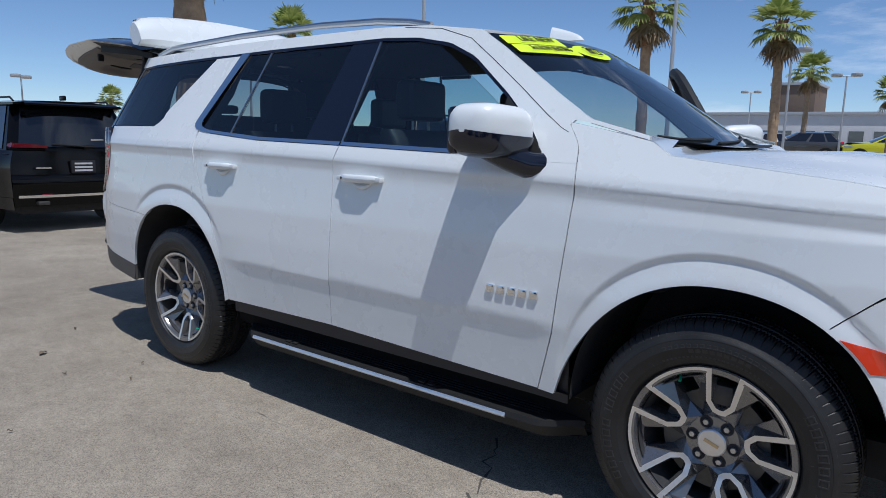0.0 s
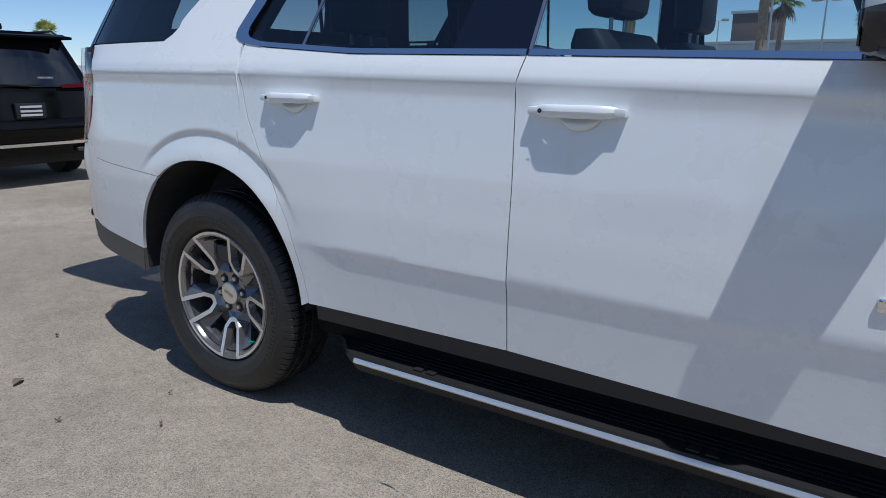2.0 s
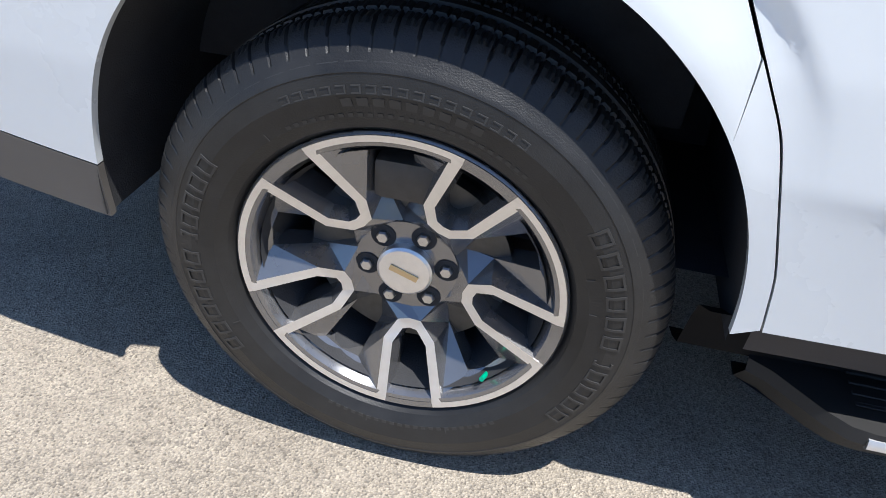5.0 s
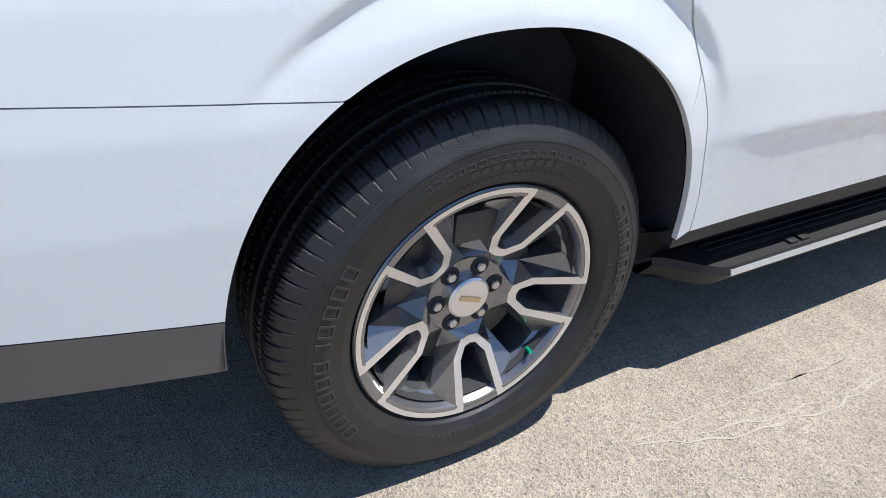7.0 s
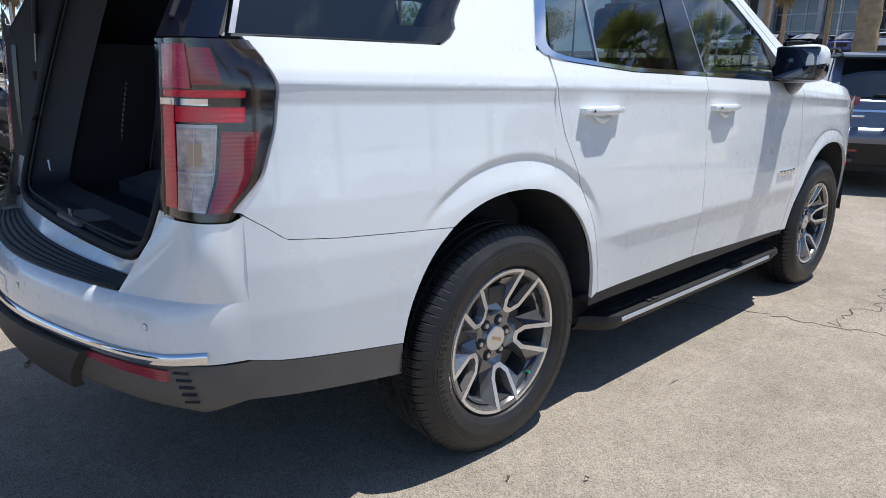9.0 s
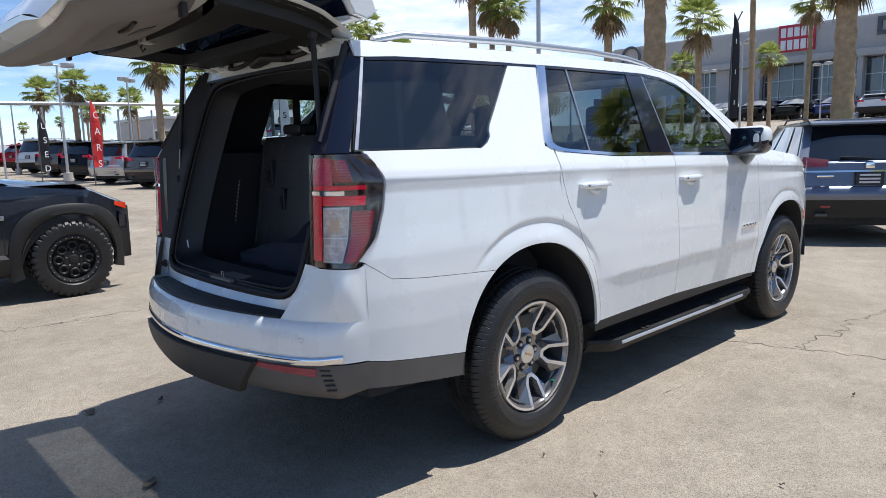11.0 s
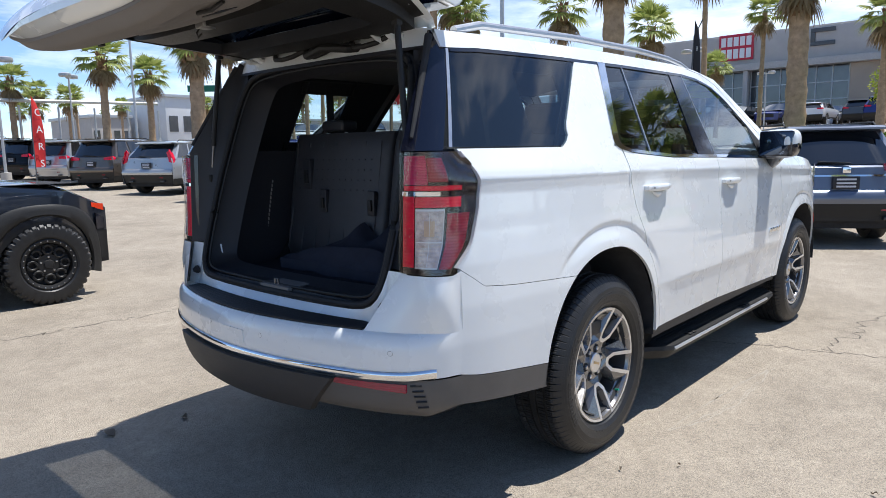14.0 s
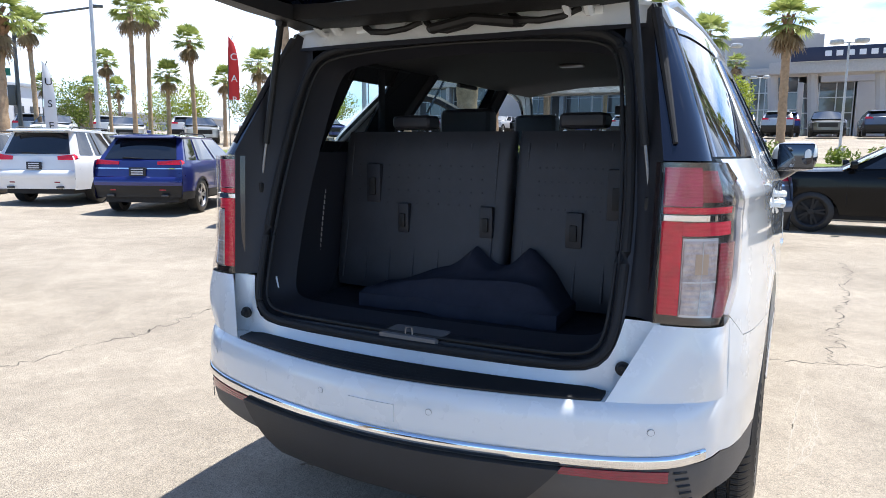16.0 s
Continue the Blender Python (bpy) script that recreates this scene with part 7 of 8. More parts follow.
def palm(height, trunk, skirt, seed, crown=1.3):
    """A fan palm: a tapered ringed trunk, a boot-clad top, and a crown of fan leaves over a skirt of dead ones."""
    rnd = random.Random(seed)
    p = empty("palm_tree", "tall fan palm with a shaggy trunk", "palm tree")
    lean = rnd.uniform(-0.02, 0.02), rnd.uniform(-0.02, 0.02)
    n = 30
    pts = [Vector((lean[0] * height * (k / n) ** 2, lean[1] * height * (k / n) ** 2, height * k / n - 0.1)) for k in range(n + 1)]

    def taper(t):
        return 1.25 - 0.35 * sstep(0, 0.12, t) - 0.15 * t + 0.05 * math.sin(t * 140) + (0.25 * sstep(0.76, 0.88, t) * (1 - sstep(0.94, 1.0, t)) if skirt else 0.12 * sstep(0.9, 1, t))
    part("trunk", tube_bm(pts, trunk / 2, 14, taper=taper), BARK, p, "brown ringed trunk")
    top = pts[-1]
    # leaf bases that clad the upper trunk
    bm = bmesh.new()
    for k in range(90 if skirt else 26):
        t = rnd.uniform(0.74 if skirt else 0.90, 0.995)
        c = pts[min(n, int(t * n))]
        a = rnd.uniform(0, 2 * math.pi)
        rr = trunk * 0.5 * taper(t)
        d = Vector((math.cos(a), math.sin(a), 0))
        q = Vector((-d.y, d.x, 0))
        b = Vector((c.x, c.y, t * height)) + d * rr * 0.9
        w, ln = trunk * 0.16, trunk * rnd.uniform(0.35, 0.6)
        vs = [bm.verts.new(b - q * w), bm.verts.new(b + q * w), bm.verts.new(b + d * ln * 0.55 + Vector((0, 0, ln)) + q * w * 0.5), bm.verts.new(b + d * ln * 0.55 + Vector((0, 0, ln)) - q * w * 0.5)]
        bm.faces.new(vs)
    part("trunk_cladding", bm, BOOTS, p)

    def fan(bm, root, direc, length, blades, droop):
        up = Vector((0, 0, 1))
        side = direc.cross(up).normalized()
        nrm = side.cross(direc).normalized()
        stem = root + direc * length * 0.55 - up * droop * 0.12 * length
        w = 0.018
        vs = [bm.verts.new(root - side * w), bm.verts.new(root + side * w), bm.verts.new(stem + side * w), bm.verts.new(stem - side * w)]
        bm.faces.new(vs)
        for i in range(blades):
            a = lerp(-1.75, 1.75, (i + 0.5) / blades)
            d = (direc * math.cos(a) + side * math.sin(a)).normalized()
            ln = length * 0.62 * (0.72 + 0.28 * math.cos(a)) * rnd.uniform(0.85, 1.1)
            tip = stem + d * ln - up * (droop * ln * rnd.uniform(0.35, 0.8))
            mid = stem + d * ln * 0.55 + nrm * 0.03 - up * droop * ln * 0.16
            q = d.cross(nrm).normalized() * (0.075 * length * 0.62)
            m1, m2 = bm.verts.new(mid - q), bm.verts.new(mid + q)
            s0 = bm.verts.new(stem)
            bm.faces.new((s0, m1, m2))
            bm.faces.new((m1, bm.verts.new(tip), m2))
    bm = bmesh.new()
    for k in range(34):
        a = k * 2.39996 + rnd.uniform(-0.2, 0.2)
        el = lerp(1.25, -0.45, (k / 34) ** 0.85) + rnd.uniform(-0.1, 0.1)
        d = Vector((math.cos(a) * math.cos(el), math.sin(a) * math.cos(el), math.sin(el)))
        fan(bm, top + d * 0.12, d, rnd.uniform(0.8, 1.15) * crown, 15, 0.25 + 0.45 * (el < 0.3))
    part("crown", bm, FROND, p, "green crown of fan leaves")
    bm = bmesh.new()
    for k in range(26 if skirt else 12):
        a = k * 2.39996 + rnd.uniform(-0.3, 0.3)
        el = rnd.uniform(-1.35, -0.8)
        d = Vector((math.cos(a) * math.cos(el), math.sin(a) * math.cos(el), math.sin(el)))
        fan(bm, top - Vector((0, 0, 0.15)) + d * 0.1, d, rnd.uniform(0.75, 1.05) * crown, 10, 0.7)
    part("skirt", bm, DEAD, p, "brown hanging dead fronds")
    return p


def stand(ob, x, y, scale=1.0, turn=0.0):
    return Matrix.Translation((x, y, ground_z(x, y))) @ Matrix.Rotation(turn, 4, "Z") @ Matrix.Scale(scale, 4)


def plant_palms():
    kinds = {
        "tall": (palm(10.0, 0.36, False, 1), 10.0),
        "tall2": (palm(9.0, 0.42, True, 2), 9.0),
        "mid": (palm(7.0, 0.52, True, 3), 7.0),
        "mid2": (palm(6.5, 0.42, False, 4), 6.5),
        "fat": (palm(6.8, 0.86, True, 5), 6.8),
    }
    spots = [
        ("tall2", 16.2, 14.9, 8.01), ("tall2", 17.4, 15.0, 8.3), ("tall2", 17.1, 13.9, 7.62), ("mid", 29.3, 17.6, 8.62),
        ("fat", 20.0, 9.7, 8.3), ("mid2", 27.0, 11.5, 6.71), ("mid2", 37.4, 17.6, 6.64), ("tall", 25.1, 8.4, 8.29), ("mid2", 34.7, 11.4, 6.3),
        ("tall", 20.2, 4.7, 7.34), ("fat", 18.5, 3.2, 5.89), ("mid", 24.9, 2.2, 5.69),
        ("mid", 9.7, 28.2, 5.15), ("tall", 9.9, 37.0, 6.02), ("mid", 7.3, 37.8, 4.24), ("mid", 8.3, 35.5, 4.49), ("tall2", 16.1, 48.7, 6.1),
        ("mid2", 26.6, 66.1, 6.32), ("tall", 12.3, 65.4, 4.94), ("tall", 16.4, 69.5, 5.66), ("mid", 12.8, 30.6, 4.81), ("fat", 12.0, 24.6, 5.55),
        ("tall2", 20.9, 36.4, 9.07), ("mid2", 23.0, 38.6, 5.17), ("mid2", 23.7, 35.7, 5.04),
        ("tall2", 21.3, 30.8, 6.56), ("mid2", 26.6, 36.9, 5.29), ("tall", 15.9, 22.3, 8.99), ("tall", 18.9, 25.0, 9.92), ("mid2", 20.8, 26.0, 5.38),
        ("tall2", 21.4, 24.9, 7.55), ("mid2", 25.6, 27.1, 5.73), ("mid2", 29.8, 28.4, 7.26), ("mid", 30.1, -0.5, 6.91), ("tall", 57.0, 3.5, 10.97), ("tall2", 34.0, -7.5, 9.0),
        ("mid", -6.0, 21.0, 5.85), ("mid", -2.7, 26.2, 5.63), ("mid2", -4.5, 42.2, 6.28), ("fat", -9.0, 4.9, 5.62), ("mid2", -42.3, 35.5, 11.4), ("mid2", -27.7, 12.5, 3.39), ("mid2", 0.6, 32.8, 4.2),
        ("tall", 2.0, 70.0, 6.4), ("tall", 6.0, 74.0, 6.8), ("mid2", 20.0, 73.7, 6.18), ("tall", 29.5, 77.4, 7.2), ("mid2", 33.1, 61.4, 6.35), ("mid2", 38.8, 57.4, 6.32), ("tall", 8.0, 60.0, 6.0),
        ("mid2", 13.8, 43.7, 5.17), ("tall", 5.0, 52.0, 5.6), ("mid2", 11.0, 40.8, 4.56), ("mid", 4.4, 44.0, 4.8),
        # the row behind the camera, which shows in the side windows
        ("tall2", 4.0, -12.0, 8.5), ("mid2", 8.5, -13.0, 7.5), ("mid", 0.0, -14.5, 7.0), ("mid2", 13.0, -14.0, 8.0), ("tall", -4.5, -15.0, 9.0), ("mid2", 18.0, -16.0, 7.5), ("tall2", 24.0, -5.9, 12.2), ("tall2", 28.0, -12.0, 15.0), ("tall2", 20.0, -6.8, 13.0), ("mid2", 31.0, -8.6, 10.0), ("mid2", 25.0, -7.6, 9.4), ("tall", 34.0, -13.0, 16.0),
    ]
    rnd = random.Random(9)
    used = set()
    for kind, x, y, h in spots:
        ob, base = kinds[kind]
        m = stand(ob, x, y, (h - bank(x)) / base, rnd.uniform(0, 6.28))
        if kind not in used:
            used.add(kind)
            ob.matrix_basis = m
            o = ob
        else:
            o = copy_thing(ob, m)
        tagged(o, group="fan palms round the lot")


plant_palms()


def lot_lamp(heads, height, dark=False):
    l = empty("street_lamp", "grey parking lot lamp with round twin heads" if heads == 2 else "tall grey steel lamp pole", "street lamp", "lot lamps")
    m = POLE_DARK if dark else POLE
    part("pole", tube_bm([(0, 0, 0), (0, 0, height)], 0.075, 10, taper=lambda t: 1.1 - 0.35 * t), m, l)
    part("base", lathe_bm([(0.001, 0), (0.26, 0), (0.26, 0.6), (0.001, 0.62)], 20), KERB, l, "concrete base").matrix_basis = Matrix.Rotation(radians(90), 4, "X")
    if heads:
        part("arm", tube_bm([(-0.62, 0, height + 0.02), (0.62, 0, height + 0.02)], 0.04, 8), m, l)
        for s in (-1, 1):
            hd = part("lamp_head", lathe_bm([(0.001, 0.30), (0.20, 0.29), (0.36, 0.24), (0.38, 0.10), (0.34, 0.02), (0.001, 0.0)], 24), m, l, "round lamp head")
            hd.matrix_basis = Matrix.Translation((s * 0.62, 0, height - 0.06)) @ Matrix.Rotation(radians(90), 4, "X")
    return l


LAMP2 = lot_lamp(2, 6.5)
LAMP2.matrix_basis = stand(LAMP2, 5.9, 28.9, 0.746, 0.3)
for x, y, h, a in ((6.0, 38.1, 4.82, 0.2), (10.0, 32.8, 6.25, 0.9), (29.8, 20.4, 7.2, 0.8), (28.6, 10.3, 7.0, 1.2), (35.5, 9.2, 6.1, 1.3), (38.0, 16.2, 6.46, 1.2), (27.1, -2.6, 6.96, 1.5), (42.1, 1.0, 7.03, 1.5), (37.0, 2.5, 8.69, 1.5), (-18.8, 13.6, 5.94, 2.2), (-26.2, 8.3, 4.5, 2.2), (-42.8, 15.3, 3.66, 2.2), (-1.5, 34.5, 5.73, 0.1), (-10.8, 55.1, 6.56, 0.2), (-3.1, 30.2, 6.87, 0.1), (6.0, -17.0, 7.0, 0.4)):
    copy_thing(LAMP2, stand(LAMP2, x, y, (h - bank(x)) / 6.5, a))
PLAIN = lot_lamp(0, 9.0)
PLAIN.matrix_basis = stand(PLAIN, 14.6, 10.6, 0.967)
for x, y, s in ((12.5, 19.9, 0.962), (9.5, 24.9, 0.734), (-4.5, 19.5, 0.953), (-9.1, 12.3, 0.878)):
    copy_thing(PLAIN, stand(PLAIN, x, y, s))


def feather_flag(x, y, h, cloth, words, ink, turn, wide=0.55, foot=0.22):
    h -= bank(x)
    f = empty("feather_flag", "tall feather flag with printed letters", "flag", "feather flags")
    part("flag_pole", tube_bm([(0, 0, 0), (0, 0, h * 0.6), (0.05, 0, h * 0.9), (0.25, 0, h)], 0.02, 6), POLE_DARK, f)
    part("cloth", grid_bm(lambda u, v: Vector((0.01 + wide * u * (1 - 0.5 * v ** 4) + 0.05 * v, 0.04 * math.sin(5 * v + 2 * u), lerp(h * foot, h, v) - 0.25 * u * v)), 6, 20, 0.004, lambda p: Vector((0, 1, 0))), cloth, f)
    for i, ch in enumerate(words):
        z = h * 0.82 - i * h * 0.56 / max(1, len(words) - 1)
        text_part("print", ch, 0.9 * wide, Matrix.Translation((0.05 + wide * 0.45, -0.075, z)) @ pose(0, 0, 0, 90, 0, 0), ink, f)
    f.matrix_basis = stand(f, x, y, 1, turn)


feather_flag(6.0, 25.7, 3.34, FLAG_RED, "CARS", SIGN_WHITE, 0.3, 0.42)
feather_flag(4.3, 26.2, 2.84, FLAG_BLACK, "USED", SIGN_WHITE, 0.3, 0.36)
feather_flag(13.4, 24.2, 4.36, FLAG_WHITE, "USED", FLAG_BLACK, -0.6, 0.42)
feather_flag(20.0, 21.3, 6.04, FLAG_RED, "CARS", SIGN_WHITE, -0.7, 0.45, 0.45)
feather_flag(15.7, 5.1, 4.7, FLAG_BLACK, "IIII", SIGN_WHITE, -1.3, 0.20, 0.35)


def traffic_signal(x, y, turn):
    s = empty("traffic_signal", "dark steel traffic signal with mast arm", "traffic signal")
    part("mast", tube_bm([(0, 0, 0), (0, 0, 7.6)], 0.11, 10, taper=lambda t: 1.1 - 0.3 * t), POLE_DARK, s)
    part("arm", tube_bm([(0, 0, 5.6), (-1.5, 0, 7.0), (-4.2, 0, 7.6)], 0.06, 8), POLE_DARK, s)
    part("sign", box_bm(0.3, 2.0, -0.03, 0.03, 3.6, 4.0, 0.01), SIGNAL_GREEN, s, "green street sign")
    part("signal_head", box_bm(0.12, 0.48, -0.2, 0.2, 2.0, 3.1, 0.05), POLE_DARK, s)
    part("lamp_head", box_bm(-4.5, -3.9, -0.12, 0.12, 7.55, 7.7, 0.03), POLE_DARK, s)
    s.matrix_basis = stand(s, x, y, 1, turn)


traffic_signal(20.6, 37.4, 2.4)
# long pipe railing above the far row
rail = empty("pipe_rail", "long grey pipe rail on thin posts", "railing")
part("pipe", tube_bm([(1.0, 34.0, 3.9), (8.0, 35.0, 4.1), (16.0, 36.5, 4.3)], 0.09, 8), POLE, rail)
for k in range(9):
    t = k / 8
    part("post", tube_bm([(lerp(1.0, 16.0, t), lerp(34.0, 36.5, t), 0.3), (lerp(1.0, 16.0, t), lerp(34.0, 36.5, t), 3.9)], 0.05, 6), POLE, rail)


def leaf_clump(name, label, cat, x, y, r, h, m, seed, trunk=0.0, n=900, size=0.10):
    """A bush or small tree as a cloud of leaf clusters with an uneven outline."""
    rnd = random.Random(seed)
    b = empty(name, label, cat)
    if trunk:
        bm = tube_bm([(0, 0, 0), (0.05, 0.02, trunk * 0.6), (0, 0, trunk)], 0.12, 8, taper=lambda t: 1.2 - 0.5 * t)
        for k in range(6):
            a = k * 1.05
            tube_bm([(0, 0, trunk * 0.8), (math.cos(a) * r * 0.4, math.sin(a) * r * 0.4, trunk + h * 0.3), (math.cos(a) * r * 0.75, math.sin(a) * r * 0.75, trunk + h * 0.6)], 0.05, 6, bm=bm, taper=lambda t: 1 - 0.7 * t)
        part("trunk", bm, BARK, b)
    bm = bmesh.new()
    lobes = [(rnd.uniform(-0.6, 0.6) * r, rnd.uniform(-0.6, 0.6) * r, trunk + rnd.uniform(0.25, 0.75) * h, rnd.uniform(0.35, 0.6) * min(r, h)) for _ in range(9)]
    for i in range(n):
        cx, cy, cz, cr = lobes[i % len(lobes)]
        d = Vector((rnd.gauss(0, 1), rnd.gauss(0, 1), rnd.gauss(0, 1))).normalized() * cr * rnd.uniform(0.55, 1.08)
        p = Vector((cx, cy, max(0.03, cz))) + d
        p.z = max(0.03, p.z)
        t1 = Vector((rnd.gauss(0, 1), rnd.gauss(0, 1), rnd.gauss(0, 1))).normalized()
        t2 = t1.cross(Vector((rnd.gauss(0, 1), rnd.gauss(0, 1), 1))).normalized()
        s = size * rnd.uniform(0.6, 1.3)
        bm.faces.new([bm.verts.new(p + t1 * s), bm.verts.new(p + t2 * s * 0.5), bm.verts.new(p - t1 * s), bm.verts.new(p - t2 * s * 0.5)])
    part("foliage", bm, m, b)
    b.matrix_basis = stand(b, x, y)
    return b


leaf_clump("tree", "bright lime green leafy tree by the planter", "tree", 36.9, 2.9, 1.9, 2.6, LIME, 3, 0.9, 4600, 0.085)
for k, (x, y, r) in enumerate(((31, 46, 3.0), (36, 42, 2.8), (40, 38, 2.6), (46, 35, 2.8))):
    leaf_clump("tree", "rounded yellow-green street tree", "tree", x, y, r, 2.9, LIME if k % 2 else SHRUB, 20 + k, 0.5, 5200, 0.10)


def slab(name, label, x0, x1, y0, y1, z0, z1, m, bevel=0.03):
    ob = part(name, box_bm(x0, x1, y0, y1, z0, z1, bevel), m)
    return tagged(ob, label, name.replace("_", " "), kind="structure")


# kerb and planted bank ahead of the row
def verge(name, label, x0, x1, y0, y1, m, seed, shrubs):
    fn = lambda u, v: (lambda x, y: Vector((x, y, ground_z(x, y) + 0.03 + 0.03 * noise.noise(Vector((x, y, seed))))))(lerp(x0, x1, u), lerp(y0, y1, v))
    tagged(part(name, grid_bm(fn, 16, 90, 0.08, lambda p: Vector((0, 0, -1))), m), label, name.replace("_", " "), kind="structure")
    rnd = random.Random(seed)
    for i in range(shrubs):
        leaf_clump("shrub", "low green shrub on the verge", "shrub", rnd.uniform(x0 + 0.6, x1 - 0.6), rnd.uniform(y0 + 0.6, min(y1, 12)), rnd.uniform(0.4, 0.75), rnd.uniform(0.4, 0.7), SHRUB, seed * 50 + i, 0.0, 380, 0.07)


slab("kerb", "pale concrete kerb along the verge", 13.85, 14.02, -16, 3, -0.05, 0.15, KERB, 0.03)
for k in range(6):
    slab("kerb", "pale concrete kerb along the verge", 13.85, 14.02, 3 + 6.2 * k, 9.2 + 6.2 * k, -0.05, ground_z(13.9, 9.2 + 6.2 * k) + 0.13, KERB, 0.03)
verge("gravel_bank", "tan gravel bank rising from the kerb", 14.0, 16.4, -16, 40, SAND, 2, 12)
verge("grass_bank", "rough green and brown grass on the bank", 16.4, 20.5, -16, 40, GRASS, 3, 26)


# the showroom across the road
def showroom():
    b = empty("showroom", "long grey showroom with tall glass bays", "building")
    X, z0 = 75.0, 2.4
    part("upper_wall", box_bm(X, X + 20, -3, 47, 9.9, 13.0, 0.05), CONCRETE, b, "grey rendered upper wall")
    part("wall_band", box_bm(X - 0.7, X + 0.9, -3.2, 47.2, 9.2, 9.896, 0.04), KERB, b, "pale band over the glass bays")
    part("upper_wall", box_bm(X, X + 20, -60, -3.004, 8.4, 10.9, 0.05), CONCRETE, b, "grey rendered upper wall")
    part("roof", box_bm(X + 0.4, X + 19.6, -2.6, 46.6, 13.0, 13.2, 0.02), CONCRETE, b)
    part("roof", box_bm(X + 0.4, X + 19.6, -59.6, -3.4, 10.9, 11.1, 0.02), CONCRETE, b)
    part("rear_wall", box_bm(X + 6, X + 20, -3, 47, z0 - 0.5, 9.896, 0.05), CONCRETE, b)
    part("rear_wall", box_bm(X + 6, X + 20, -60, -3.004, z0 - 0.5, 8.396, 0.05), CONCRETE, b)
    for k in range(21):
        y = -55 + 4.9 * k
        top = 9.2 if y > -4 else 8.4
        if k % 4 == 1:
            part("wall", box_bm(X + 0.2, X + 1.2, y - 0.1, y + 4.75, z0, top, 0.03), CONCRETE if k % 8 == 1 else TAN_WALL, b)
            continue
        win = part("window", box_bm(X + 1.0, X + 1.1, y, y + 4.6, z0 + 0.3, top), SHOP_GLASS, b, "tall shop window")
        for j in range(4):
            part("mullion", box_bm(X + 0.9, X + 1.0, y + j * 1.5, y + j * 1.5 + 0.10, z0 + 0.3, top), POLE, win)
        for j in range(1, 4):
            zz = lerp(z0, top, j / 4)
            part("mullion", box_bm(X + 0.88, X + 0.98, y, y + 4.6, zz, zz + 0.10), POLE, win)
        part("column", box_bm(X - 0.5, X + 0.3, y + 4.45, y + 4.95, z0 - 0.3, top, 0.05), CONCRETE, b, "concrete column")
    # red sign with rows of plain bars, a ring emblem and a square one
    sign = part("red_sign", box_bm(X - 0.25, X - 0.004, 22.6, 26.2, 10.4, 13.15, 0.03), SIGN_RED, b, "red sign with plain white bars")
    for k in range(5):
        part("sign_bar", box_bm(X - 0.32, X - 0.25, 22.8 + 0.66 * k, 23.3 + 0.66 * k, 11.9, 12.85), SIGN_WHITE, sign)
        part("sign_bar", box_bm(X - 0.32, X - 0.25, 22.8 + 0.66 * k, 23.3 + 0.66 * k, 10.6, 11.6), SIGN_WHITE, sign)
    part("emblem", lathe_bm([(1.05, 0.0), (1.35, 0.0), (1.35, 0.15), (1.05, 0.15)], 28), POLE_DARK, b).matrix_basis = Matrix.Translation((X - 0.2, 43.8, 11.9)) @ Matrix.Rotation(radians(90), 4, "Z")
    for y0, y1, za, zb in ((14.9, 17.1, 12.4, 12.8), (14.9, 17.1, 11.1, 11.5), (16.7, 17.1, 11.504, 12.396)):
        part("letter_bar", box_bm(X - 0.2, X - 0.004, y0, y1, za, zb, 0.02), POLE_DARK, b)
    # entrance portal with the navy sign band
    por = part("portal", box_bm(66, 69, -18, 1.4, 8.4, 9.4, 0.05), KERB, b, "grey entrance portal")
    part("sign_band", box_bm(65.7, 66.0, -17, -0.3, 9.404, 10.55, 0.03), NAVY, por, "navy sign band with plain white bars")
    for k in range(11):
        part("sign_bar", box_bm(65.62, 65.7, -3.4 - 0.85 * k, -2.9 - 0.85 * k, 9.75, 10.2), SIGN_WHITE, por)
    for y in (-16, -10.5, -7.8, -2.6, 0.6):
        part("column", tube_bm([(67.4, y, z0 - 0.3), (67.4, y + 0.5, 8.45)], 0.45, 10), CONCRETE, por)
    return b


showroom()


def far_building(label, x0, x1, y0, y1, h, m, bays, axis="y"):
    z = ground_z((x0 + x1) / 2, (y0 + y1) / 2)
    b = empty("far_building", label, "building")
    part("wall", box_bm(x0, x1, y0, y1, z - 0.5, z + h, 0.05), m, b)
    part("roof", box_bm(x0 - 0.2, x1 + 0.2, y0 - 0.2, y1 + 0.2, z + h, z + h + 0.35, 0.03), POLE, b)
    for k in range(bays):
        t = (k + 0.2) / bays
        if axis == "y":
            xx = lerp(x0, x1, t)
            part("window", box_bm(xx, xx + (x1 - x0) / bays * 0.6, y0 - 0.05, y0 + 0.02, z + h * 0.25, z + h * 0.6), SHOP_GLASS, b)
        else:
            yy = lerp(y0, y1, t)
            part("window", box_bm(x0 - 0.05, x0 + 0.02, yy, yy + (y1 - y0) / bays * 0.6, z + h * 0.25, z + h * 0.6), SHOP_GLASS, b)


far_building("white corrugated metal building beyond the street", 33, 43, 70, 82, 4.9, WHITE_WALL, 6)
far_building("grey building with teal windows beyond the street", 27.5, 31.8, 76, 88, 3.4, CONCRETE, 4)
far_building("brown blocky building beyond the lot", -17.5, -12.5, 92, 100, 8.4, BROWN_WALL, 3)
far_building("low white dealership with flat canopy", -24, 4, 82, 89, 4.3, WHITE_WALL, 12)
far_building("low grey building with flat roof beyond the street", 51, 81, 82, 95, 2.6, CONCRETE, 9)


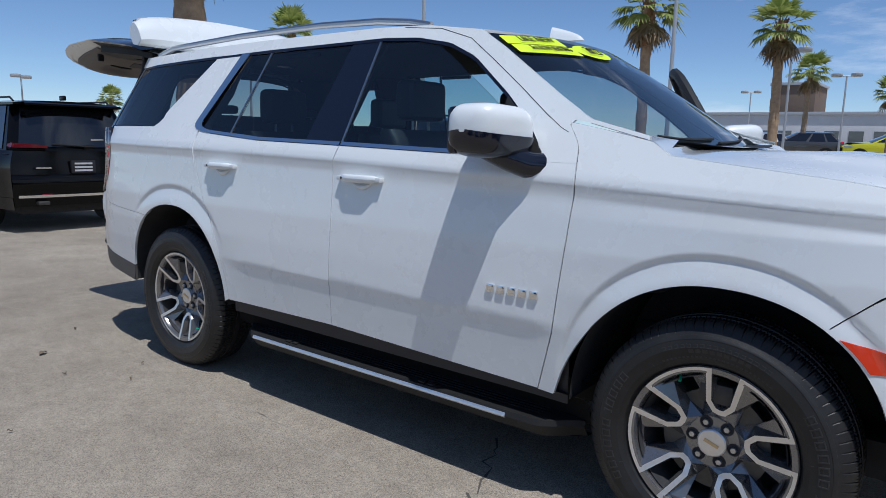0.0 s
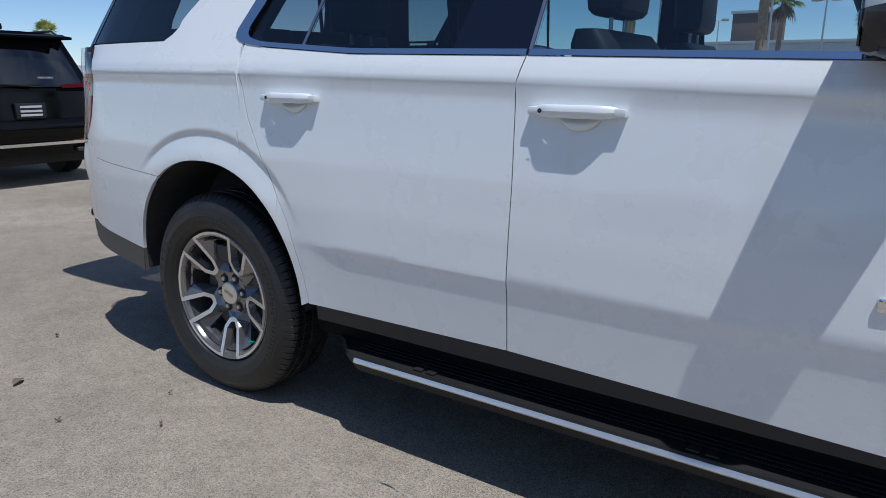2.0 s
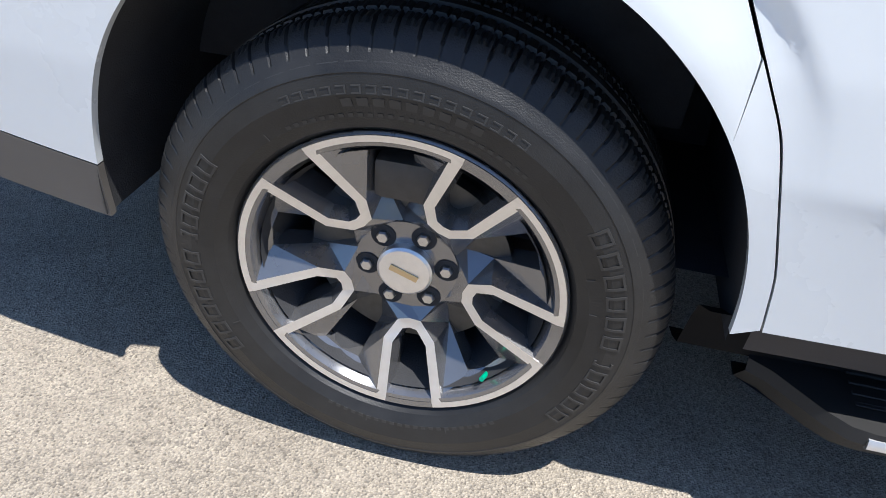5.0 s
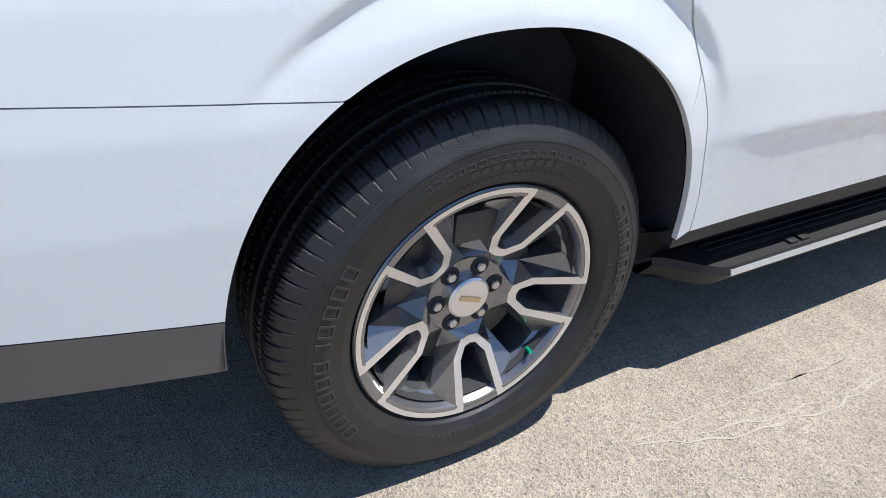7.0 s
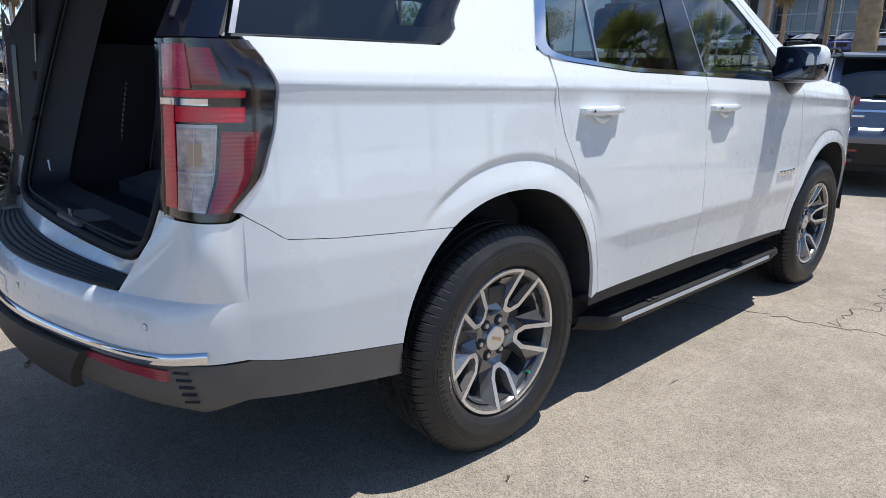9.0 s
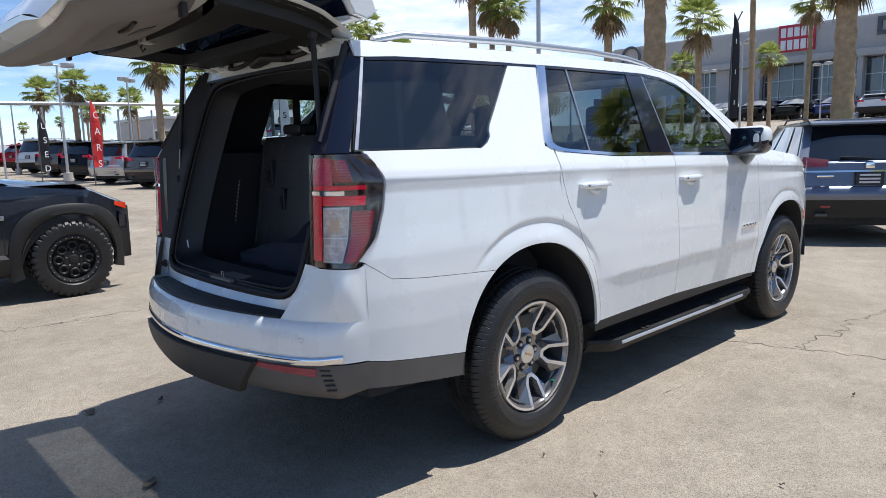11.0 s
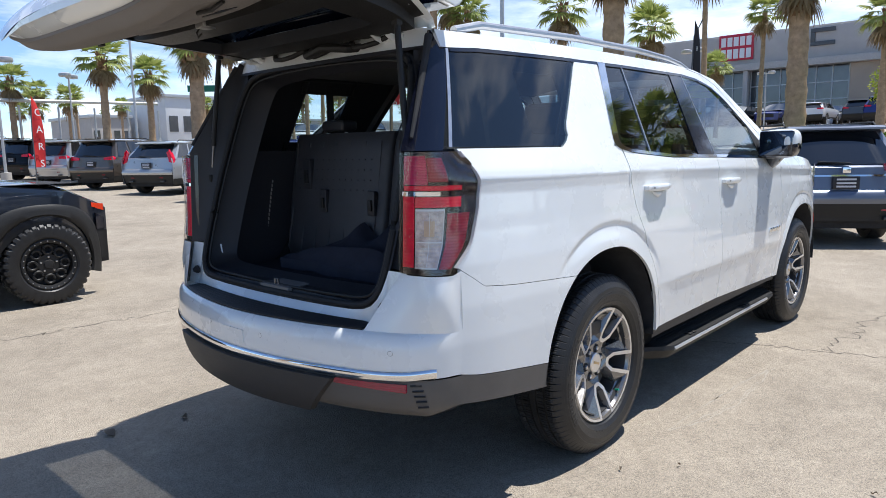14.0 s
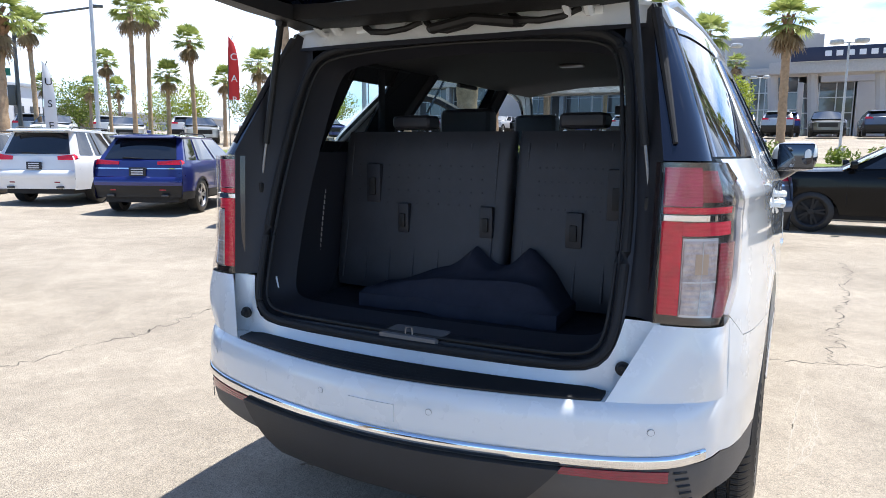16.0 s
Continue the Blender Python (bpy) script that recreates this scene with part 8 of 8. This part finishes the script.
# rows of stock across the road
def stock_rows():
    paints = [WHITE_PAINT2, SILVER, GREY, BLACK_PAINT, RED_PAINT, BLUE, STEEL_BLUE]
    protos = [make_suv("parked stock car in a dense row", p, (34 + 0.01 * i, -30), 180, H=1.55 + 0.05 * (i % 3), L=4.6, simple=True, plate=False, group="stock cars across the road", rake=0.5) for i, p in enumerate(paints)]
    rnd = random.Random(12)
    first = [True] * len(protos)
    for x, y0, y1 in ((47.0, -14, 8), (53.0, -6, 26), (59.0, 0, 32), (65.0, 3, 36), (71.0, 3, 40)):
        y = y0
        while y < y1:
            k = rnd.choice((0, 0, 0, 1, 1, 2, 3, 4, 5, 6))
            m = Matrix.Translation((x + rnd.uniform(-0.3, 0.3), y, ground_z(x, y))) @ Matrix.Rotation(radians(rnd.choice((180, 0)) + rnd.uniform(-3, 3)), 4, "Z")
            if first[k]:
                first[k] = False
                protos[k].matrix_basis = m
            else:
                copy_thing(protos[k], m)
            y += 2.8
    for x, y, k, a in ((-9.6, 39.5, 2, 200), (-7.0, 40.3, 1, 200), (-4.6, 41.0, 2, 200), (1.2, 42.5, 3, 200), (3.8, 43.2, 4, 200), (2.5, -13.0, 0, 80), (6.0, -12.5, 1, 95), (9.5, -13.0, 6, 85), (13.0, -12.6, 0, 90), (-1.5, -13.5, 3, 88), (16.5, -13.2, 2, 92), (24, 33, 0, 230), (27.5, 31, 1, 230), (31, 29, 0, 230), (34.5, 27, 5, 230), (21, 35, 0, 230), (22.5, 39, 1, 50), (26, 37, 0, 50), (30, 35, 0, 50), (33.5, 32, 4, 50)):
        copy_thing(protos[k], Matrix.Translation((x, y, ground_z(x, y))) @ Matrix.Rotation(radians(a), 4, "Z"))


stock_rows()
make_suv('yellow-green car in the far lot', mat('yellow_car_paint', (0.62, 0.60, 0.02), 0.3, coat=1.0), (-0.2, 41.8), 200, H=1.6, L=4.6, simple=True, plate=False, rake=0.5)
# low hills on the skyline
def hills():
    rnd = random.Random(5)
    bm = bmesh.new()
    n = 160
    low, top = [], []
    for i in range(n + 1):
        a = 2 * math.pi * i / n
        hgt = 12 + 10 * noise.noise(Vector((math.cos(a) * 3, math.sin(a) * 3, 0))) + 7 * noise.noise(Vector((math.cos(a) * 11, math.sin(a) * 11, 3)))
        low.append(bm.verts.new((640 * math.cos(a), 640 * math.sin(a), -2)))
        top.append(bm.verts.new((760 * math.cos(a), 760 * math.sin(a), max(5, hgt))))
    for i in range(n):
        bm.faces.new((low[i], low[i + 1], top[i + 1], top[i]))
    # the distance haze is put into the hills' grey colour
    ob = part("backdrop", bm, mat("hazy_hill", (0.30, 0.31, 0.33), 1.0, spec=0.0, vary=0.2, scale=0.02))
    tagged(ob, "hazy low desert hills on the skyline", "hills", kind="structure")


hills()
# cracks, chalk scratches and litter on the asphalt
CRACK = mat("crack_dark", (0.11, 0.10, 0.09), 1.0, spec=0.0)
SCRATCH = mat("pale_scratch", (0.39, 0.355, 0.30), 0.9, spec=0.1)


def ribbon(name, label, pts, w, m, seed, jitter=0.03, z=0.0015):
    rnd = random.Random(seed)
    fine = []
    for (xa, ya), (xb, yb) in zip(pts, pts[1:]):
        k = max(2, int(math.hypot(xb - xa, yb - ya) / 0.05))
        for i in range(k):
            fine.append((lerp(xa, xb, i / k) + rnd.uniform(-jitter, jitter), lerp(ya, yb, i / k) + rnd.uniform(-jitter, jitter)))
    fine.append(pts[-1])
    bm = bmesh.new()
    prev = None
    for i, (x, y) in enumerate(fine):
        nx, ny = (fine[min(i + 1, len(fine) - 1)][0] - fine[max(i - 1, 0)][0], fine[min(i + 1, len(fine) - 1)][1] - fine[max(i - 1, 0)][1])
        ln = math.hypot(nx, ny) or 1
        ww = w * rnd.uniform(0.3, 1.2)
        a, b = bm.verts.new((x - ny / ln * ww, y + nx / ln * ww, z + ground_z(x, y))), bm.verts.new((x + ny / ln * ww, y - nx / ln * ww, z + ground_z(x, y)))
        if prev:
            bm.faces.new((prev[0], prev[1], b, a))
        prev = (a, b)
    tagged(part(name, bm, m), label, name.replace("_", " "), kind="structure")


ribbon("crack", "thin dark crack in the asphalt", [(2.05, -0.60), (2.2, -0.93), (2.33, -1.37), (2.45, -1.9), (2.7, -3.2), (2.9, -5.0)], 0.006, CRACK, 1)
ribbon("crack", "thin dark crack in the asphalt", [(2.33, -1.37), (2.6, -1.35), (2.9, -1.45), (3.3, -1.40), (3.7, -1.52), (4.2, -1.48), (4.8, -1.62), (5.6, -1.60), (6.4, -1.75), (7.4, -1.7)], 0.006, CRACK, 2, 0.045)
ribbon("crack", "thin dark crack in the asphalt", [(3.7, 9.0), (5.5, 6.5), (7.5, 4.5), (10.5, 2.5)], 0.008, CRACK, 3, 0.05)
ribbon("crack", "thin dark crack in the asphalt", [(-3.5, 3.0), (-1.5, 3.6), (0.5, 3.4), (3.5, 3.9)], 0.006, CRACK, 4, 0.06)
ribbon("scratch", "pale chalky scratch on the asphalt", [(0.38, -1.11), (0.62, -1.19), (0.95, -1.24), (1.30, -1.24), (1.64, -1.20)], 0.0035, SCRATCH, 5, 0.009)
ribbon("scratch", "pale chalky scratch on the asphalt", [(0.50, -1.13), (0.75, -1.19), (1.05, -1.22), (1.40, -1.215)], 0.003, SCRATCH, 15, 0.008)
ribbon("scratch", "pale chalky scratch on the asphalt", [(0.9, -1.12), (1.2, -1.13), (1.5, -1.16), (1.75, -1.21)], 0.0025, SCRATCH, 16, 0.008)
ribbon("scratch", "pale chalky scratch on the asphalt", [(0.40, -1.10), (0.80, -1.11), (1.25, -1.14), (1.66, -1.19)], 0.0028, SCRATCH, 6, 0.005)


def litter(x, y, s, seed):
    rnd = random.Random(seed)
    f = lambda u, v: Vector(((u - 0.5) * s * 2, (v - 0.5) * s * (1 - (2 * u - 1) ** 2 * 0.9), 0.006 + 0.012 * math.sin(3 * u + seed) ** 2 + 0.01 * abs(v - 0.5)))
    ob = part("dry_leaf", grid_bm(f, 6, 4, 0.002, lambda p: Vector((0, 0, -1))), mat("dry_leaf", (0.16, 0.12, 0.08), 0.9, vary=0.3, scale=40))
    ob.matrix_basis = pose(x, y, ground_z(x, y), 0, 0, rnd.uniform(0, 360))
    tagged(ob, "dry curled brown leaf on the asphalt", "leaf", "dry leaves")


for k, (x, y, s) in enumerate(((-0.78, -1.42, 0.035), (-1.53, -0.05, 0.05), (-1.18, -1.05, 0.015), (-1.45, 1.05, 0.05), (0.3, -2.0, 0.012), (-1.1, 0.95, 0.03), (-0.6, 0.85, 0.03), (-1.9, -1.6, 0.012), (-0.3, -1.5, 0.012), (0.05, -1.3, 0.010), (-0.15, -1.12, 0.010), (1.6, -1.9, 0.012))):
    litter(x, y, s, k)
